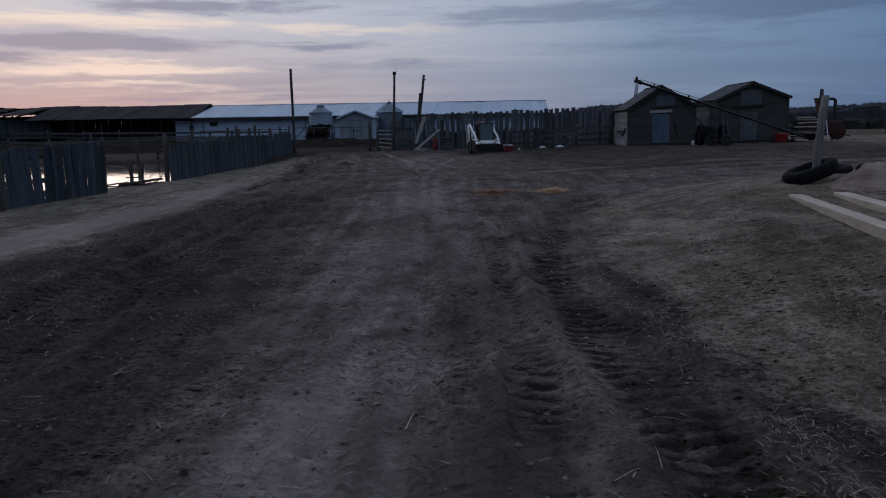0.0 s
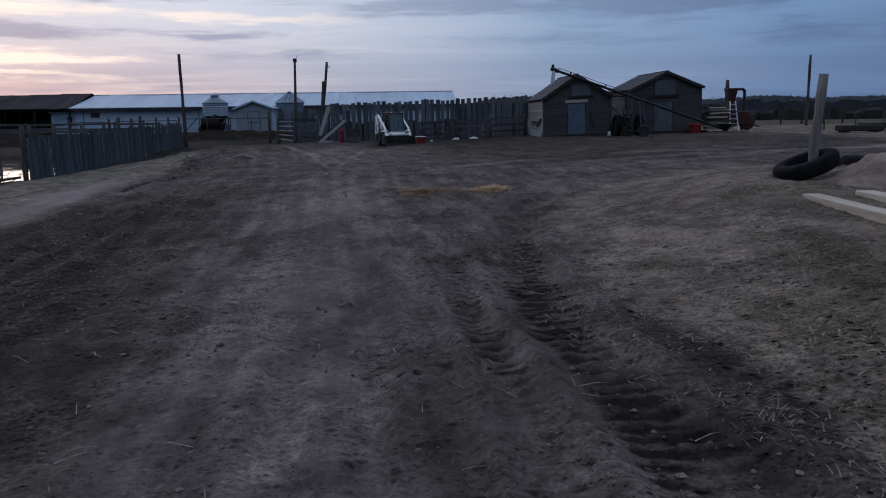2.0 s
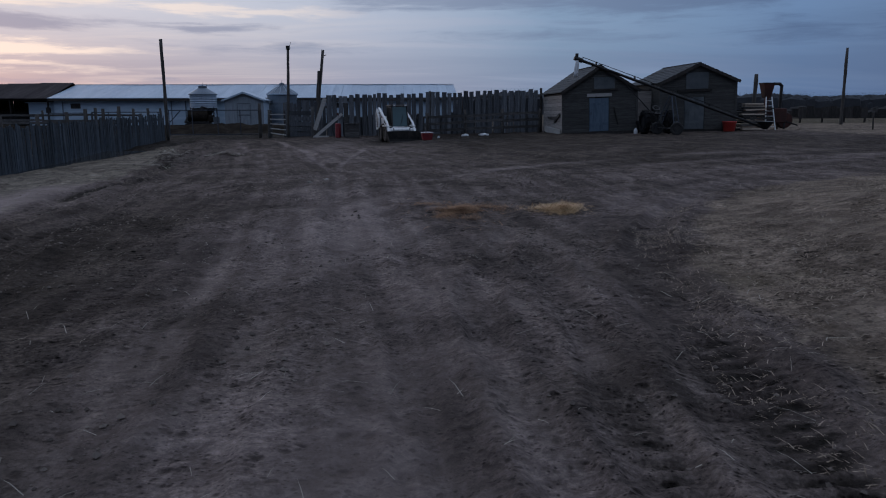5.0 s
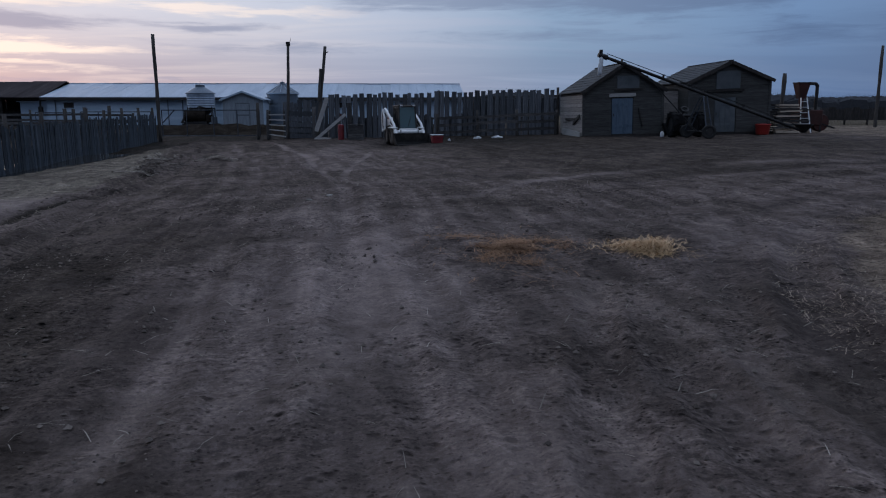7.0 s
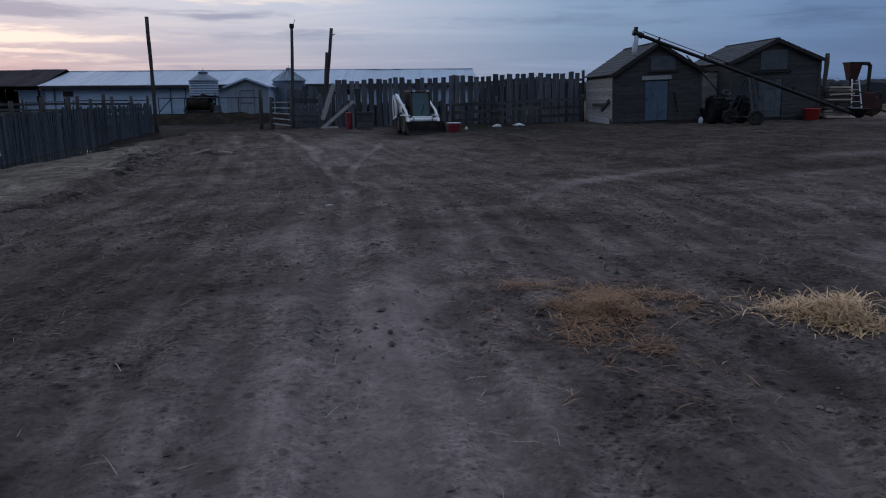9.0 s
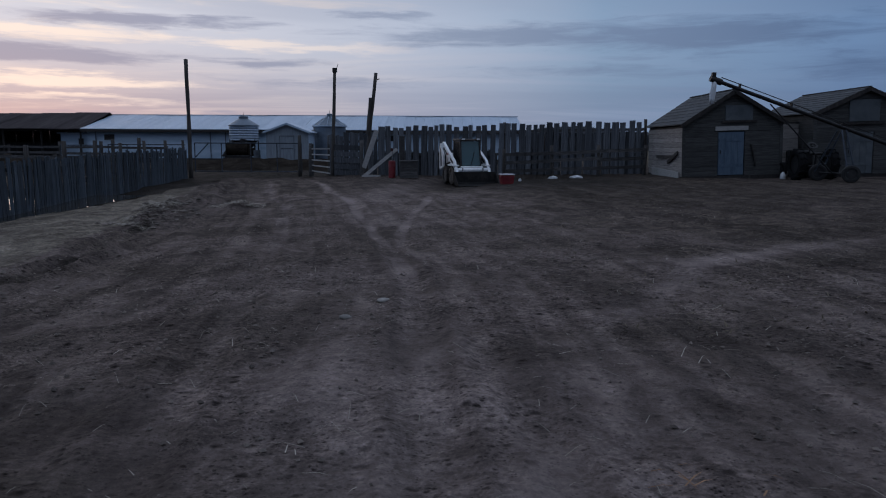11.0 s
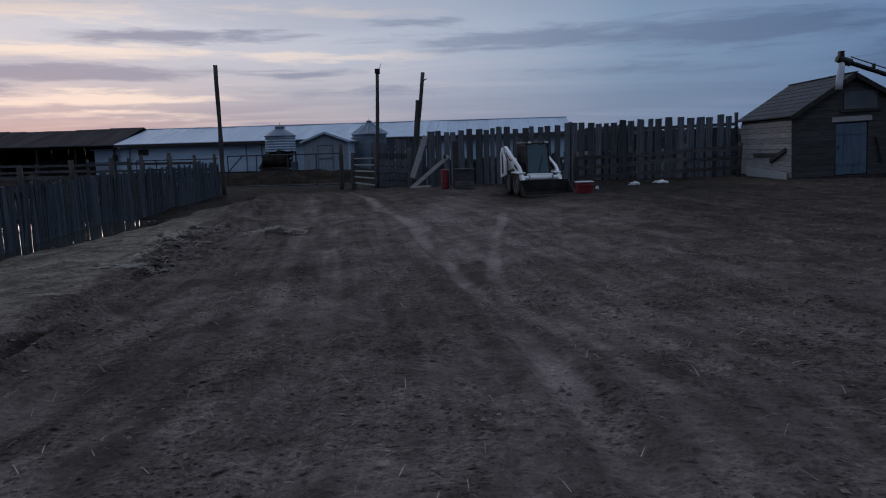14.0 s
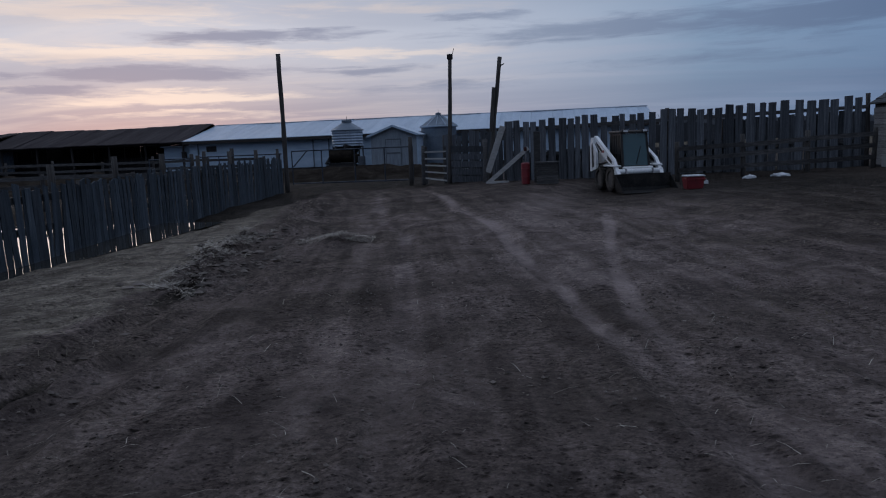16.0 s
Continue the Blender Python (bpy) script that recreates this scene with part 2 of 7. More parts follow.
M = {
    "slab": surface("weathered_slab_wood", [(0.034, 0.038, 0.044), (0.082, 0.088, 0.098), (0.158, 0.163, 0.172)], 3, 30, 0.9, 0.6, (7, 7, 0.7), vary=0.45),
    "slab_blue": surface("old_fence_wood", [(0.018, 0.025, 0.034), (0.042, 0.054, 0.067), (0.085, 0.10, 0.115)], 3, 30, 0.9, 0.6, (7, 7, 0.7), vary=0.4),
    "rail": surface("weathered_rail_wood", [(0.030, 0.029, 0.029), (0.065, 0.062, 0.061), (0.115, 0.11, 0.106)], 3, 30, 0.9, 0.6, (1, 6, 6), vary=0.3),
    "pale_board": surface("bleached_board", [(0.24, 0.235, 0.225), (0.37, 0.36, 0.345), (0.48, 0.465, 0.44)], 3, 30, 0.85, 0.4, (1, 6, 6), vary=0.15),
    "pole": surface("pole_wood", [(0.03, 0.027, 0.025), (0.06, 0.054, 0.05), (0.10, 0.09, 0.08)], 3, 25, 0.9, 0.7, (9, 9, 0.6), vary=0.2),
    "post": surface("post_wood", [(0.10, 0.095, 0.09), (0.18, 0.165, 0.15), (0.26, 0.24, 0.22)], 3, 25, 0.9, 0.7, (9, 9, 0.6), vary=0.1),
    # granary walls: sunset light on the side, shade on the front, put in colour
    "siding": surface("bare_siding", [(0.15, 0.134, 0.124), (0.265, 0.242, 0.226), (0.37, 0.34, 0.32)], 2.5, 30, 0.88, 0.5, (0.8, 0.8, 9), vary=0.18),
    "siding_shade": surface("shaded_siding", [(0.029, 0.029, 0.028), (0.054, 0.054, 0.052), (0.086, 0.086, 0.083)], 2.5, 30, 0.88, 0.5, (0.8, 0.8, 9), vary=0.15),
    "shingle": surface("worn_shingles", [(0.020, 0.024, 0.028), (0.038, 0.043, 0.048), (0.066, 0.072, 0.078)], 3, 40, 0.85, 0.6, (1, 1, 1), vary=0.15),
    "blue_door": surface("faded_blue_paint", [(0.050, 0.080, 0.115), (0.085, 0.125, 0.17), (0.12, 0.16, 0.20)], 2, 30, 0.7, 0.3, (4, 4, 0.6), vary=0.05),
    "grey_panel": surface("grey_painted_panel", [(0.055, 0.065, 0.073), (0.085, 0.097, 0.105), (0.115, 0.125, 0.132)], 2, 30, 0.75, 0.3, vary=0.1),
    # white siding with the blue of the sky light tinted into its colour
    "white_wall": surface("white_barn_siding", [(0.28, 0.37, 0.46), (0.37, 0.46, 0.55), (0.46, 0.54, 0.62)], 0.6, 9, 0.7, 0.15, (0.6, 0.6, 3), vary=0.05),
    "tin": surface("galvanised_sheet", [(0.21, 0.26, 0.32), (0.29, 0.34, 0.40), (0.37, 0.42, 0.47)], 0.8, 12, 0.48, 0.15, (3, 0.4, 0.4), metal=0.55, vary=0.06, spec=0.5),
    "bin_tin": surface("bin_roof_metal", [(0.085, 0.11, 0.14), (0.12, 0.15, 0.185), (0.165, 0.20, 0.235)], 0.8, 12, 0.5, 0.15, (1, 1, 1), metal=0.4, vary=0.06, spec=0.5),
    "grey_wall": surface("grey_board_siding", [(0.16, 0.185, 0.21), (0.22, 0.25, 0.28), (0.28, 0.31, 0.34)], 1.5, 20, 0.8, 0.2, (6, 6, 0.6), vary=0.08),
    "dirty_rim": surface("muddy_rim", [(0.05, 0.043, 0.038), (0.09, 0.078, 0.07), (0.15, 0.135, 0.12)], 3, 20, 0.8, 0.2, vary=0.1),
    "soil": surface("turned_red_soil", [(0.13, 0.088, 0.068), (0.215, 0.155, 0.125), (0.31, 0.24, 0.20)], 2.5, 16, 0.95, 0.8, vary=0.1, depth=0.04),
    # pale sheet metal with the same blue tint in its colour
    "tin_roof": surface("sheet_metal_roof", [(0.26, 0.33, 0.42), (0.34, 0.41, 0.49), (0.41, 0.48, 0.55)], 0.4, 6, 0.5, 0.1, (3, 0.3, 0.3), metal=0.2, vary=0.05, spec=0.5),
    "rust_roof": surface("dark_old_roof", [(0.028, 0.024, 0.025), (0.048, 0.041, 0.042), (0.075, 0.064, 0.064)], 0.5, 8, 0.95, 0.4, (3, 0.4, 0.4), vary=0.1, spec=0.03),
    "dark_wood": surface("dark_timber", [(0.015, 0.0135, 0.013), (0.033, 0.029, 0.027), (0.062, 0.055, 0.05)], 3, 30, 0.9, 0.5, (5, 5, 0.7), vary=0.3),
    "white_paint": surface("white_machine_paint", [(0.56, 0.57, 0.57), (0.72, 0.72, 0.71), (0.80, 0.80, 0.79)], 1.5, 25, 0.42, 0.05, vary=0.02, dirt=0.28, spec=0.5),
    "black_steel": surface("dark_greasy_steel", [(0.010, 0.010, 0.011), (0.022, 0.021, 0.021), (0.045, 0.042, 0.04)], 3, 30, 0.6, 0.2, metal=0.3, vary=0.2),
    "bucket": surface("scuffed_black_bucket", [(0.008, 0.008, 0.008), (0.016, 0.015, 0.0145), (0.035, 0.031, 0.028)], 3, 20, 0.85, 0.3, vary=0.05, spec=0.15),
    "steel": surface("worn_steel", [(0.13, 0.13, 0.135), (0.20, 0.20, 0.205), (0.28, 0.275, 0.27)], 3, 30, 0.5, 0.2, metal=0.7, vary=0.1),
    "pipe": surface("grey_pipe", [(0.07, 0.08, 0.095), (0.11, 0.125, 0.14), (0.16, 0.17, 0.18)], 3, 30, 0.55, 0.2, metal=0.4, vary=0.1),
    "muddy_rubber": surface("muddy_rubber", [(0.016, 0.014, 0.012), (0.045, 0.037, 0.031), (0.10, 0.082, 0.068)], 3, 20, 0.9, 0.4, vary=0.2),
    "dark_pipe": surface("dark_painted_pipe", [(0.018, 0.024, 0.034), (0.034, 0.043, 0.057), (0.06, 0.07, 0.085)], 3, 30, 0.55, 0.2, metal=0.2, vary=0.1),
    "rubber": surface("black_rubber", [(0.008, 0.008, 0.008), (0.016, 0.016, 0.016), (0.03, 0.029, 0.028)], 4, 40, 0.85, 0.3, vary=0.1, dirt=0.3),
    "old_rubber": surface("worn_black_rubber", [(0.006, 0.006, 0.0065), (0.011, 0.011, 0.0115), (0.022, 0.021, 0.021)], 4, 40, 0.92, 0.3, vary=0.1, spec=0.08),
    "red": surface("red_paint", [(0.11, 0.009, 0.013), (0.18, 0.012, 0.018), (0.25, 0.022, 0.026)], 2, 25, 0.5, 0.1, vary=0.03, dirt=0.25, spec=0.45),
    "rust_red": surface("rusty_red_paint", [(0.020, 0.0075, 0.0065), (0.042, 0.012, 0.010), (0.075, 0.022, 0.017)], 2, 25, 0.7, 0.2, vary=0.1, dirt=0.4),
    "tub_red": surface("orange_red_plastic", [(0.30, 0.022, 0.018), (0.40, 0.034, 0.027), (0.48, 0.048, 0.036)], 2, 25, 0.45, 0.05, vary=0.03, spec=0.45),
    "plastic_white": surface("white_plastic", [(0.40, 0.41, 0.42), (0.54, 0.55, 0.56), (0.66, 0.66, 0.66)], 3, 30, 0.5, 0.2, vary=0.03, dirt=0.2),
    "canvas": surface("pale_canvas", [(0.40, 0.42, 0.45), (0.52, 0.54, 0.56), (0.62, 0.63, 0.64)], 3, 30, 0.85, 0.4, (5, 5, 0.6), vary=0.03),
    "beam": surface("fresh_sawn_timber", [(0.34, 0.27, 0.21), (0.46, 0.38, 0.30), (0.56, 0.47, 0.38)], 3, 30, 0.85, 0.3, (7, 0.6, 7), vary=0.08),
    "aluminium": surface("aluminium_ladder", [(0.50, 0.51, 0.52), (0.62, 0.63, 0.64), (0.70, 0.70, 0.71)], 3, 30, 0.4, 0.05, metal=0.5, vary=0.03),
    "straw_gold": surface("yellow_straw", [(0.20, 0.14, 0.075), (0.34, 0.25, 0.14), (0.48, 0.37, 0.22)], 6, 40, 0.75, 0.2, vary=0.1),
    "straw_brown": surface("trampled_straw", [(0.14, 0.085, 0.035), (0.24, 0.155, 0.065), (0.36, 0.25, 0.12)], 6, 40, 0.8, 0.2, vary=0.1),
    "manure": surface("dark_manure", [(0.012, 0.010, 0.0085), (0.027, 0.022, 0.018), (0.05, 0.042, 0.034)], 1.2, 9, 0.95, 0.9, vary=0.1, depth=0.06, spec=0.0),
    "brush": surface("bare_brush", [(0.022, 0.024, 0.028), (0.034, 0.036, 0.041), (0.048, 0.050, 0.055)], 0.15, 2, 0.95, 0.5, vary=0.1),
    "shrub": surface("dark_shrub", [(0.010, 0.009, 0.009), (0.02, 0.018, 0.017), (0.035, 0.031, 0.029)], 0.5, 4, 0.95, 0.5, vary=0.1),
    "stone": surface("field_stone", [(0.14, 0.13, 0.12), (0.24, 0.22, 0.20), (0.33, 0.305, 0.28)], 4, 30, 0.9, 0.5, vary=0.25),
}


def island_material(name, dark, pale, rough=0.9):
    """Blades and bits, each with a tone of its own."""
    m = bpy.data.materials.new(name)
    m.use_nodes = True
    n = Nodes(m.node_tree)
    rnd = n.add("ShaderNodeNewGeometry").outputs["Random Per Island"]
    pos = n.add("ShaderNodeTexCoord").outputs["Object"]
    patch = n.noise(pos, 0.7, 3.0)
    col = n.ramp(rnd, [(0.0, dark), (0.55, tuple((a + b) / 2 for a, b in zip(dark, pale))), (1.0, pale)])
    col = n.mix(n.span(patch, 0.35, 0.65, 0.0, 0.45), col, (*[c * 0.55 for c in dark], 1))
    shader = n.add("ShaderNodeBsdfPrincipled", {"Base Color": col, "Roughness": rough})
    shader.inputs["Specular IOR Level"].default_value = 0.15
    n.add("ShaderNodeOutputMaterial", {"Surface": shader.outputs[0]})
    return m


M["dead_grass"] = island_material("dead_grass_blades", (0.16, 0.12, 0.09), (0.46, 0.36, 0.28))
M["lawn_stalks"] = island_material("matted_dead_stalks", (0.22, 0.17, 0.125), (0.50, 0.40, 0.31))
M["yard_grass"] = island_material("yard_grass_blades", (0.065, 0.052, 0.036), (0.19, 0.155, 0.11))
M["bank_grass"] = island_material("bleached_grass_blades", (0.12, 0.10, 0.075), (0.33, 0.28, 0.22))
M["straw_bits"] = island_material("loose_straw", (0.22, 0.195, 0.165), (0.48, 0.43, 0.36))
M["clods"] = island_material("soil_clods", (0.07, 0.057, 0.05), (0.21, 0.175, 0.15))
M["gold_blades"] = island_material("straw_stalks_gold", (0.36, 0.225, 0.11), (0.82, 0.57, 0.35))
M["brown_blades"] = island_material("straw_stalks_brown", (0.17, 0.092, 0.05), (0.42, 0.25, 0.15))


def glass_material():
    m = bpy.data.materials.new("sky_tinted_cab_glass")
    m.use_nodes = True
    n = Nodes(m.node_tree)
    pos = n.add("ShaderNodeTexCoord").outputs["Object"]
    smear = n.noise(pos, 3.0, 4.0)
    # teal base colour stands in for sky reflected in the tinted glass
    shader = n.add("ShaderNodeBsdfPrincipled", {"Base Color": (0.075, 0.14, 0.155, 1), "Roughness": n.span(smear, 0.3, 0.7, 0.03, 0.16), "Transmission Weight": 0.35, "IOR": 1.5})
    n.add("ShaderNodeOutputMaterial", {"Surface": shader.outputs[0]})
    return m


def water_material():
    m = bpy.data.materials.new("still_muddy_water")
    m.use_nodes = True
    n = Nodes(m.node_tree)
    pos = n.add("ShaderNodeTexCoord").outputs["Object"]
    rip = n.noise(pos, 2.2, 3.0)
    relief = n.add("ShaderNodeBump", {"Height": rip, "Strength": 0.06, "Distance": 0.02})
    shader = n.add("ShaderNodeBsdfPrincipled", {"Base Color": (0.03, 0.027, 0.022, 1), "Roughness": n.span(rip, 0.3, 0.7, 0.02, 0.06), "IOR": 1.33, "Normal": relief.outputs[0]})
    n.add("ShaderNodeOutputMaterial", {"Surface": shader.outputs[0]})
    return m


M["glass"] = glass_material()
M["water"] = water_material()


def ground_material():
    """Packed dirt, pale wheel tracks, damp ruts and dead turf, laid out by the wear of the yard, with small shade in
    the colour.
    """
    m = bpy.data.materials.new("farmyard_ground")
    m.use_nodes = True
    n = Nodes(m.node_tree)
    pos = n.add("ShaderNodeTexCoord").outputs["Object"]

    def layer(key):
        return n.add("ShaderNodeAttribute", attribute_name=key).outputs["Fac"]

    big = n.noise(pos, 0.45, 5.0, 0.6, 0.4)
    mid = n.noise(pos, 3.2, 6.0, 0.62, 0.5)
    fine = n.noise(pos, 19.0, 6.0, 0.68, 0.2)
    grit = n.noise(pos, 75.0, 4.0, 0.7)
    dirt = n.ramp(mid, [(0.28, (0.128, 0.0997, 0.089)), (0.5, (0.183, 0.1442, 0.129)), (0.72, (0.23, 0.1830, 0.163))])
    dirt = n.mix(n.span(big, 0.42, 0.66, 0.0, 0.6), dirt, (0.0819, 0.0658, 0.0528, 1))
    pale = n.ramp(mid, [(0.3, (0.205, 0.163, 0.150)), (0.7, (0.272, 0.218, 0.203))])
    damp_shade = n.ramp(mid, [(0.3, (0.017, 0.014, 0.0118)), (0.7, (0.044, 0.0355, 0.029))])
    loam = n.ramp(mid, [(0.28, (0.046, 0.0363, 0.030)), (0.5, (0.081, 0.0644, 0.0535)), (0.72, (0.118, 0.0939, 0.078))])
    turf = n.ramp(mid, [(0.26, (0.125, 0.096, 0.073)), (0.5, (0.265, 0.205, 0.160)), (0.74, (0.39, 0.31, 0.245))])
    turf = n.mix(n.span(big, 0.48, 0.68, 0.0, 0.6), turf, (0.07875, 0.064, 0.03872, 1))
    bank_top = n.ramp(mid, [(0.26, (0.115, 0.097, 0.078)), (0.5, (0.250, 0.210, 0.170)), (0.74, (0.39, 0.335, 0.27))])
    bank = n.mix(n.span(n.noise(n.stretch(pos, (1.0, 0.5, 1)), 0.9, 5.0, 0.65, 0.6), 0.43, 0.62, 0.0, 0.34), bank_top, (0.10, 0.083, 0.065, 1))
    field = n.ramp(mid, [(0.3, (0.115, 0.092, 0.064)), (0.7, (0.17, 0.14, 0.10))])

    def cover(key, soft=0.16):
        value = n.math("ADD", layer(key), n.math("MULTIPLY", n.math("SUBTRACT", n.math("ADD", n.math("MULTIPLY", mid, 0.5), n.math("MULTIPLY", fine, 0.5)), 0.5), 0.9))
        return n.span(value, 0.5 - soft, 0.5 + soft)

    col = n.mix(cover("pale", 0.45), dirt, pale)
    col = n.mix(cover("loam", 0.45), col, loam)
    col = n.mix(cover("turf"), col, turf)
    col = n.mix(cover("bank"), col, bank)
    col = n.mix(layer("field"), col, field)
    col = n.mix(cover("damp_shade", 0.25), col, damp_shade)
    col = n.mix(n.span(grit, 0.62, 0.74, 0.0, 0.35), col, (0.2205, 0.19, 0.154, 1))
    col = n.mix(n.span(grit, 0.38, 0.28, 0.0, 0.5), col, (0.0231, 0.019, 0.01496, 1))
    cells = n.add("ShaderNodeTexVoronoi", {"Vector": n.add("ShaderNodeVectorMath", {0: pos, 1: n.add("ShaderNodeTexNoise", {"Vector": pos, "Scale": 6.0, "Detail": 3.0}).outputs["Color"]}, operation="ADD").outputs[0], "Scale": 9.0})
    lump = n.add("ShaderNodeSeparateColor", {0: cells.outputs["Color"]}).outputs[0]
    lane = n.add("ShaderNodeCombineXYZ", {0: n.math("MULTIPLY", layer("lane"), 3.2), 1: n.math("MULTIPLY", n.add("ShaderNodeSeparateXYZ", {0: pos}).outputs[1], 0.16), 2: 0.0}).outputs[0]
    streak = n.noise(lane, 1.0, 2.5, 0.55, 0.1)
    churn = n.noise(n.stretch(pos, (1.0, 0.45, 1), (0, 0, 0), (4, 9, 0)), 1.1, 4.0, 0.6, 0.4)
    crumb = n.noise(n.stretch(pos, (0.85, 1.2, 1)), 15.0, 9.0, 0.74, 0.15)
    # clod light and shade put into the tone, as relief alone shows little
    tone = n.math("MULTIPLY", n.span(lump, 0.0, 1.0, 0.88, 1.12, False), n.span(crumb, 0.36, 0.64, 0.68, 1.24))
    speck = n.noise(pos, 30.0, 5.0, 0.7)
    tone = n.math("MULTIPLY", tone, n.span(speck, 0.36, 0.62, 0.80, 1.14))
    # single crumbs and pits, a few of many cells, shaded in the colour too
    lumps = None
    for size, share in ((11.0, 0.20), (23.0, 0.26), (46.0, 0.30)):
        grains = n.add("ShaderNodeTexVoronoi", {"Vector": n.stretch(pos, (0.9, 1.15, 1), (0, 0, 0.4), (size, 3, 0)), "Scale": size})
        chance = n.add("ShaderNodeSeparateColor", {0: grains.outputs["Color"]}).outputs[1]
        body = n.span(grains.outputs["Distance"], 0.46, 0.12)
        crumbs = n.math("MULTIPLY", body, n.span(chance, 1.0 - share, 1.0 - share + 0.06))
        pits = n.math("MULTIPLY", body, n.span(chance, share, share - 0.06))
        tone = n.math("MULTIPLY", tone, n.math("SUBTRACT", 1.0, n.math("MULTIPLY", pits, 0.62)))
        tone = n.math("MULTIPLY", tone, n.math("ADD", 1.0, n.math("MULTIPLY", crumbs, 0.26)))
        rise = n.math("MULTIPLY", n.math("SUBTRACT", crumbs, pits), 16.0 / size)
        lumps = rise if lumps is None else n.math("ADD", lumps, rise)
    calm = n.math("ADD", n.span(churn, 0.40, 0.60, 0.5, 1.2), n.math("MULTIPLY", layer("loam"), 0.35))
    tone = n.math("ADD", n.math("MULTIPLY", n.math("SUBTRACT", tone, 0.95), calm), 0.95)
    mottled = n.noise(n.stretch(pos, (1.25, 0.7, 1), (0, 0, 0.25), (2, 5, 0)), 1.0, 6.0, 0.66, 0.9)
    tone = n.math("MULTIPLY", tone, n.span(mottled, 0.36, 0.64, 0.50, 0.92))
    bare = n.math("SUBTRACT", 1.0, n.math("MAXIMUM", layer("turf"), layer("bank")), True)
    stripes = n.math("MULTIPLY_ADD", n.math("SUBTRACT", n.span(streak, 0.33, 0.67, 0.76, 1.22), 1.0), bare)
    n.put(stripes.node.inputs[2], 1.0)
    tone = n.math("MULTIPLY", tone, stripes)
    tone = n.math("ADD", n.math("MULTIPLY", tone, n.span(layer("pale"), 0.3, 0.95, 1.0, 0.45)), n.span(layer("pale"), 0.3, 0.95, 0.0, 0.55))
    col = n.mix(1.0, col, n.add("ShaderNodeCombineXYZ", {0: tone, 1: tone, 2: tone}).outputs[0], "MULTIPLY")
    height = n.math("ADD", n.math("MULTIPLY", fine, 0.5), n.math("MULTIPLY", grit, 0.3))
    height = n.math("ADD", height, n.math("ADD", n.math("MULTIPLY", mid, 0.6), n.math("MULTIPLY", crumb, 0.5)))
    height = n.math("ADD", height, n.math("MULTIPLY", lumps, 0.55))
    soft = n.span(layer("pale"), 0.2, 0.9, 1.0, 0.45)
    relief = n.add("ShaderNodeBump", {"Height": height, "Strength": soft, "Distance": 0.045})
    shader = n.add("ShaderNodeBsdfPrincipled", {"Base Color": col, "Roughness": n.span(layer("damp_shade"), 0.0, 1.0, 0.96, 0.8), "Normal": relief.outputs[0]})
    shader.inputs["Specular IOR Level"].default_value = 0.04
    n.add("ShaderNodeOutputMaterial", {"Surface": shader.outputs[0]})
    return m


M["ground"] = ground_material()

# ---------------------------------------------------------------- builders


def thing(name, place, label, category, group="", kind=""):
    """An Empty at the base of a thing; place is a pose or a location."""
    ob = new(name)
    ob.empty_display_size = 0.2
    ob.matrix_world = place if isinstance(place, Matrix) else Matrix.Translation(place)
    return tagged(ob, label, category, group, kind)


def part(name, bm, material, parent=None, label="", smooth=False):
    """Links a bmesh as one mesh object under a thing or a part."""
    me = bpy.data.meshes.new(name)
    bm.normal_update()
    if smooth:
        for f in bm.faces:
            f.smooth = True
    bm.to_mesh(me)
    bm.free()
    me.materials.append(M[material])
    ob = new(name, me)
    ob.parent = parent
    return tagged(ob, label)


def piece(name, me, place, parent):
    """One more object on a shared mesh."""
    ob = new(name, me)
    ob.parent = parent
    ob.matrix_local = place
    return ob


def box(bm, x0, y0, z0, x1, y1, z1, m=None, bevel=0.0):
    vs = [bm.verts.new((x, y, z)) for z in (z0, z1) for y in (y0, y1) for x in (x0, x1)]
    fs = [bm.faces.new([vs[i] for i in q]) for q in ((0, 2, 3, 1), (4, 5, 7, 6), (0, 1, 5, 4), (2, 6, 7, 3), (0, 4, 6, 2), (1, 3, 7, 5))]
    if m is not None:
        bmesh.ops.transform(bm, matrix=m, verts=vs)
    if bevel:
        edges = {e for f in fs for e in f.edges}
        bmesh.ops.bevel(bm, geom=list(edges), offset=bevel, segments=1, affect="EDGES")
    return bm


def bar(bm, a, b, w, h, bevel=0.0):
    """A beam of w by h from a to b."""
    a, b = Vector(a), Vector(b)
    d = b - a
    up = Vector((0, 0, 1)) if abs(d.normalized().z) < 0.95 else Vector((0, 1, 0))
    side = d.cross(up).normalized()
    top = side.cross(d).normalized()
    m = Matrix((side, d.normalized(), top)).transposed().to_4x4()
    m.translation = a
    return box(bm, -w / 2, 0, -h / 2, w / 2, d.length, h / 2, m, bevel)


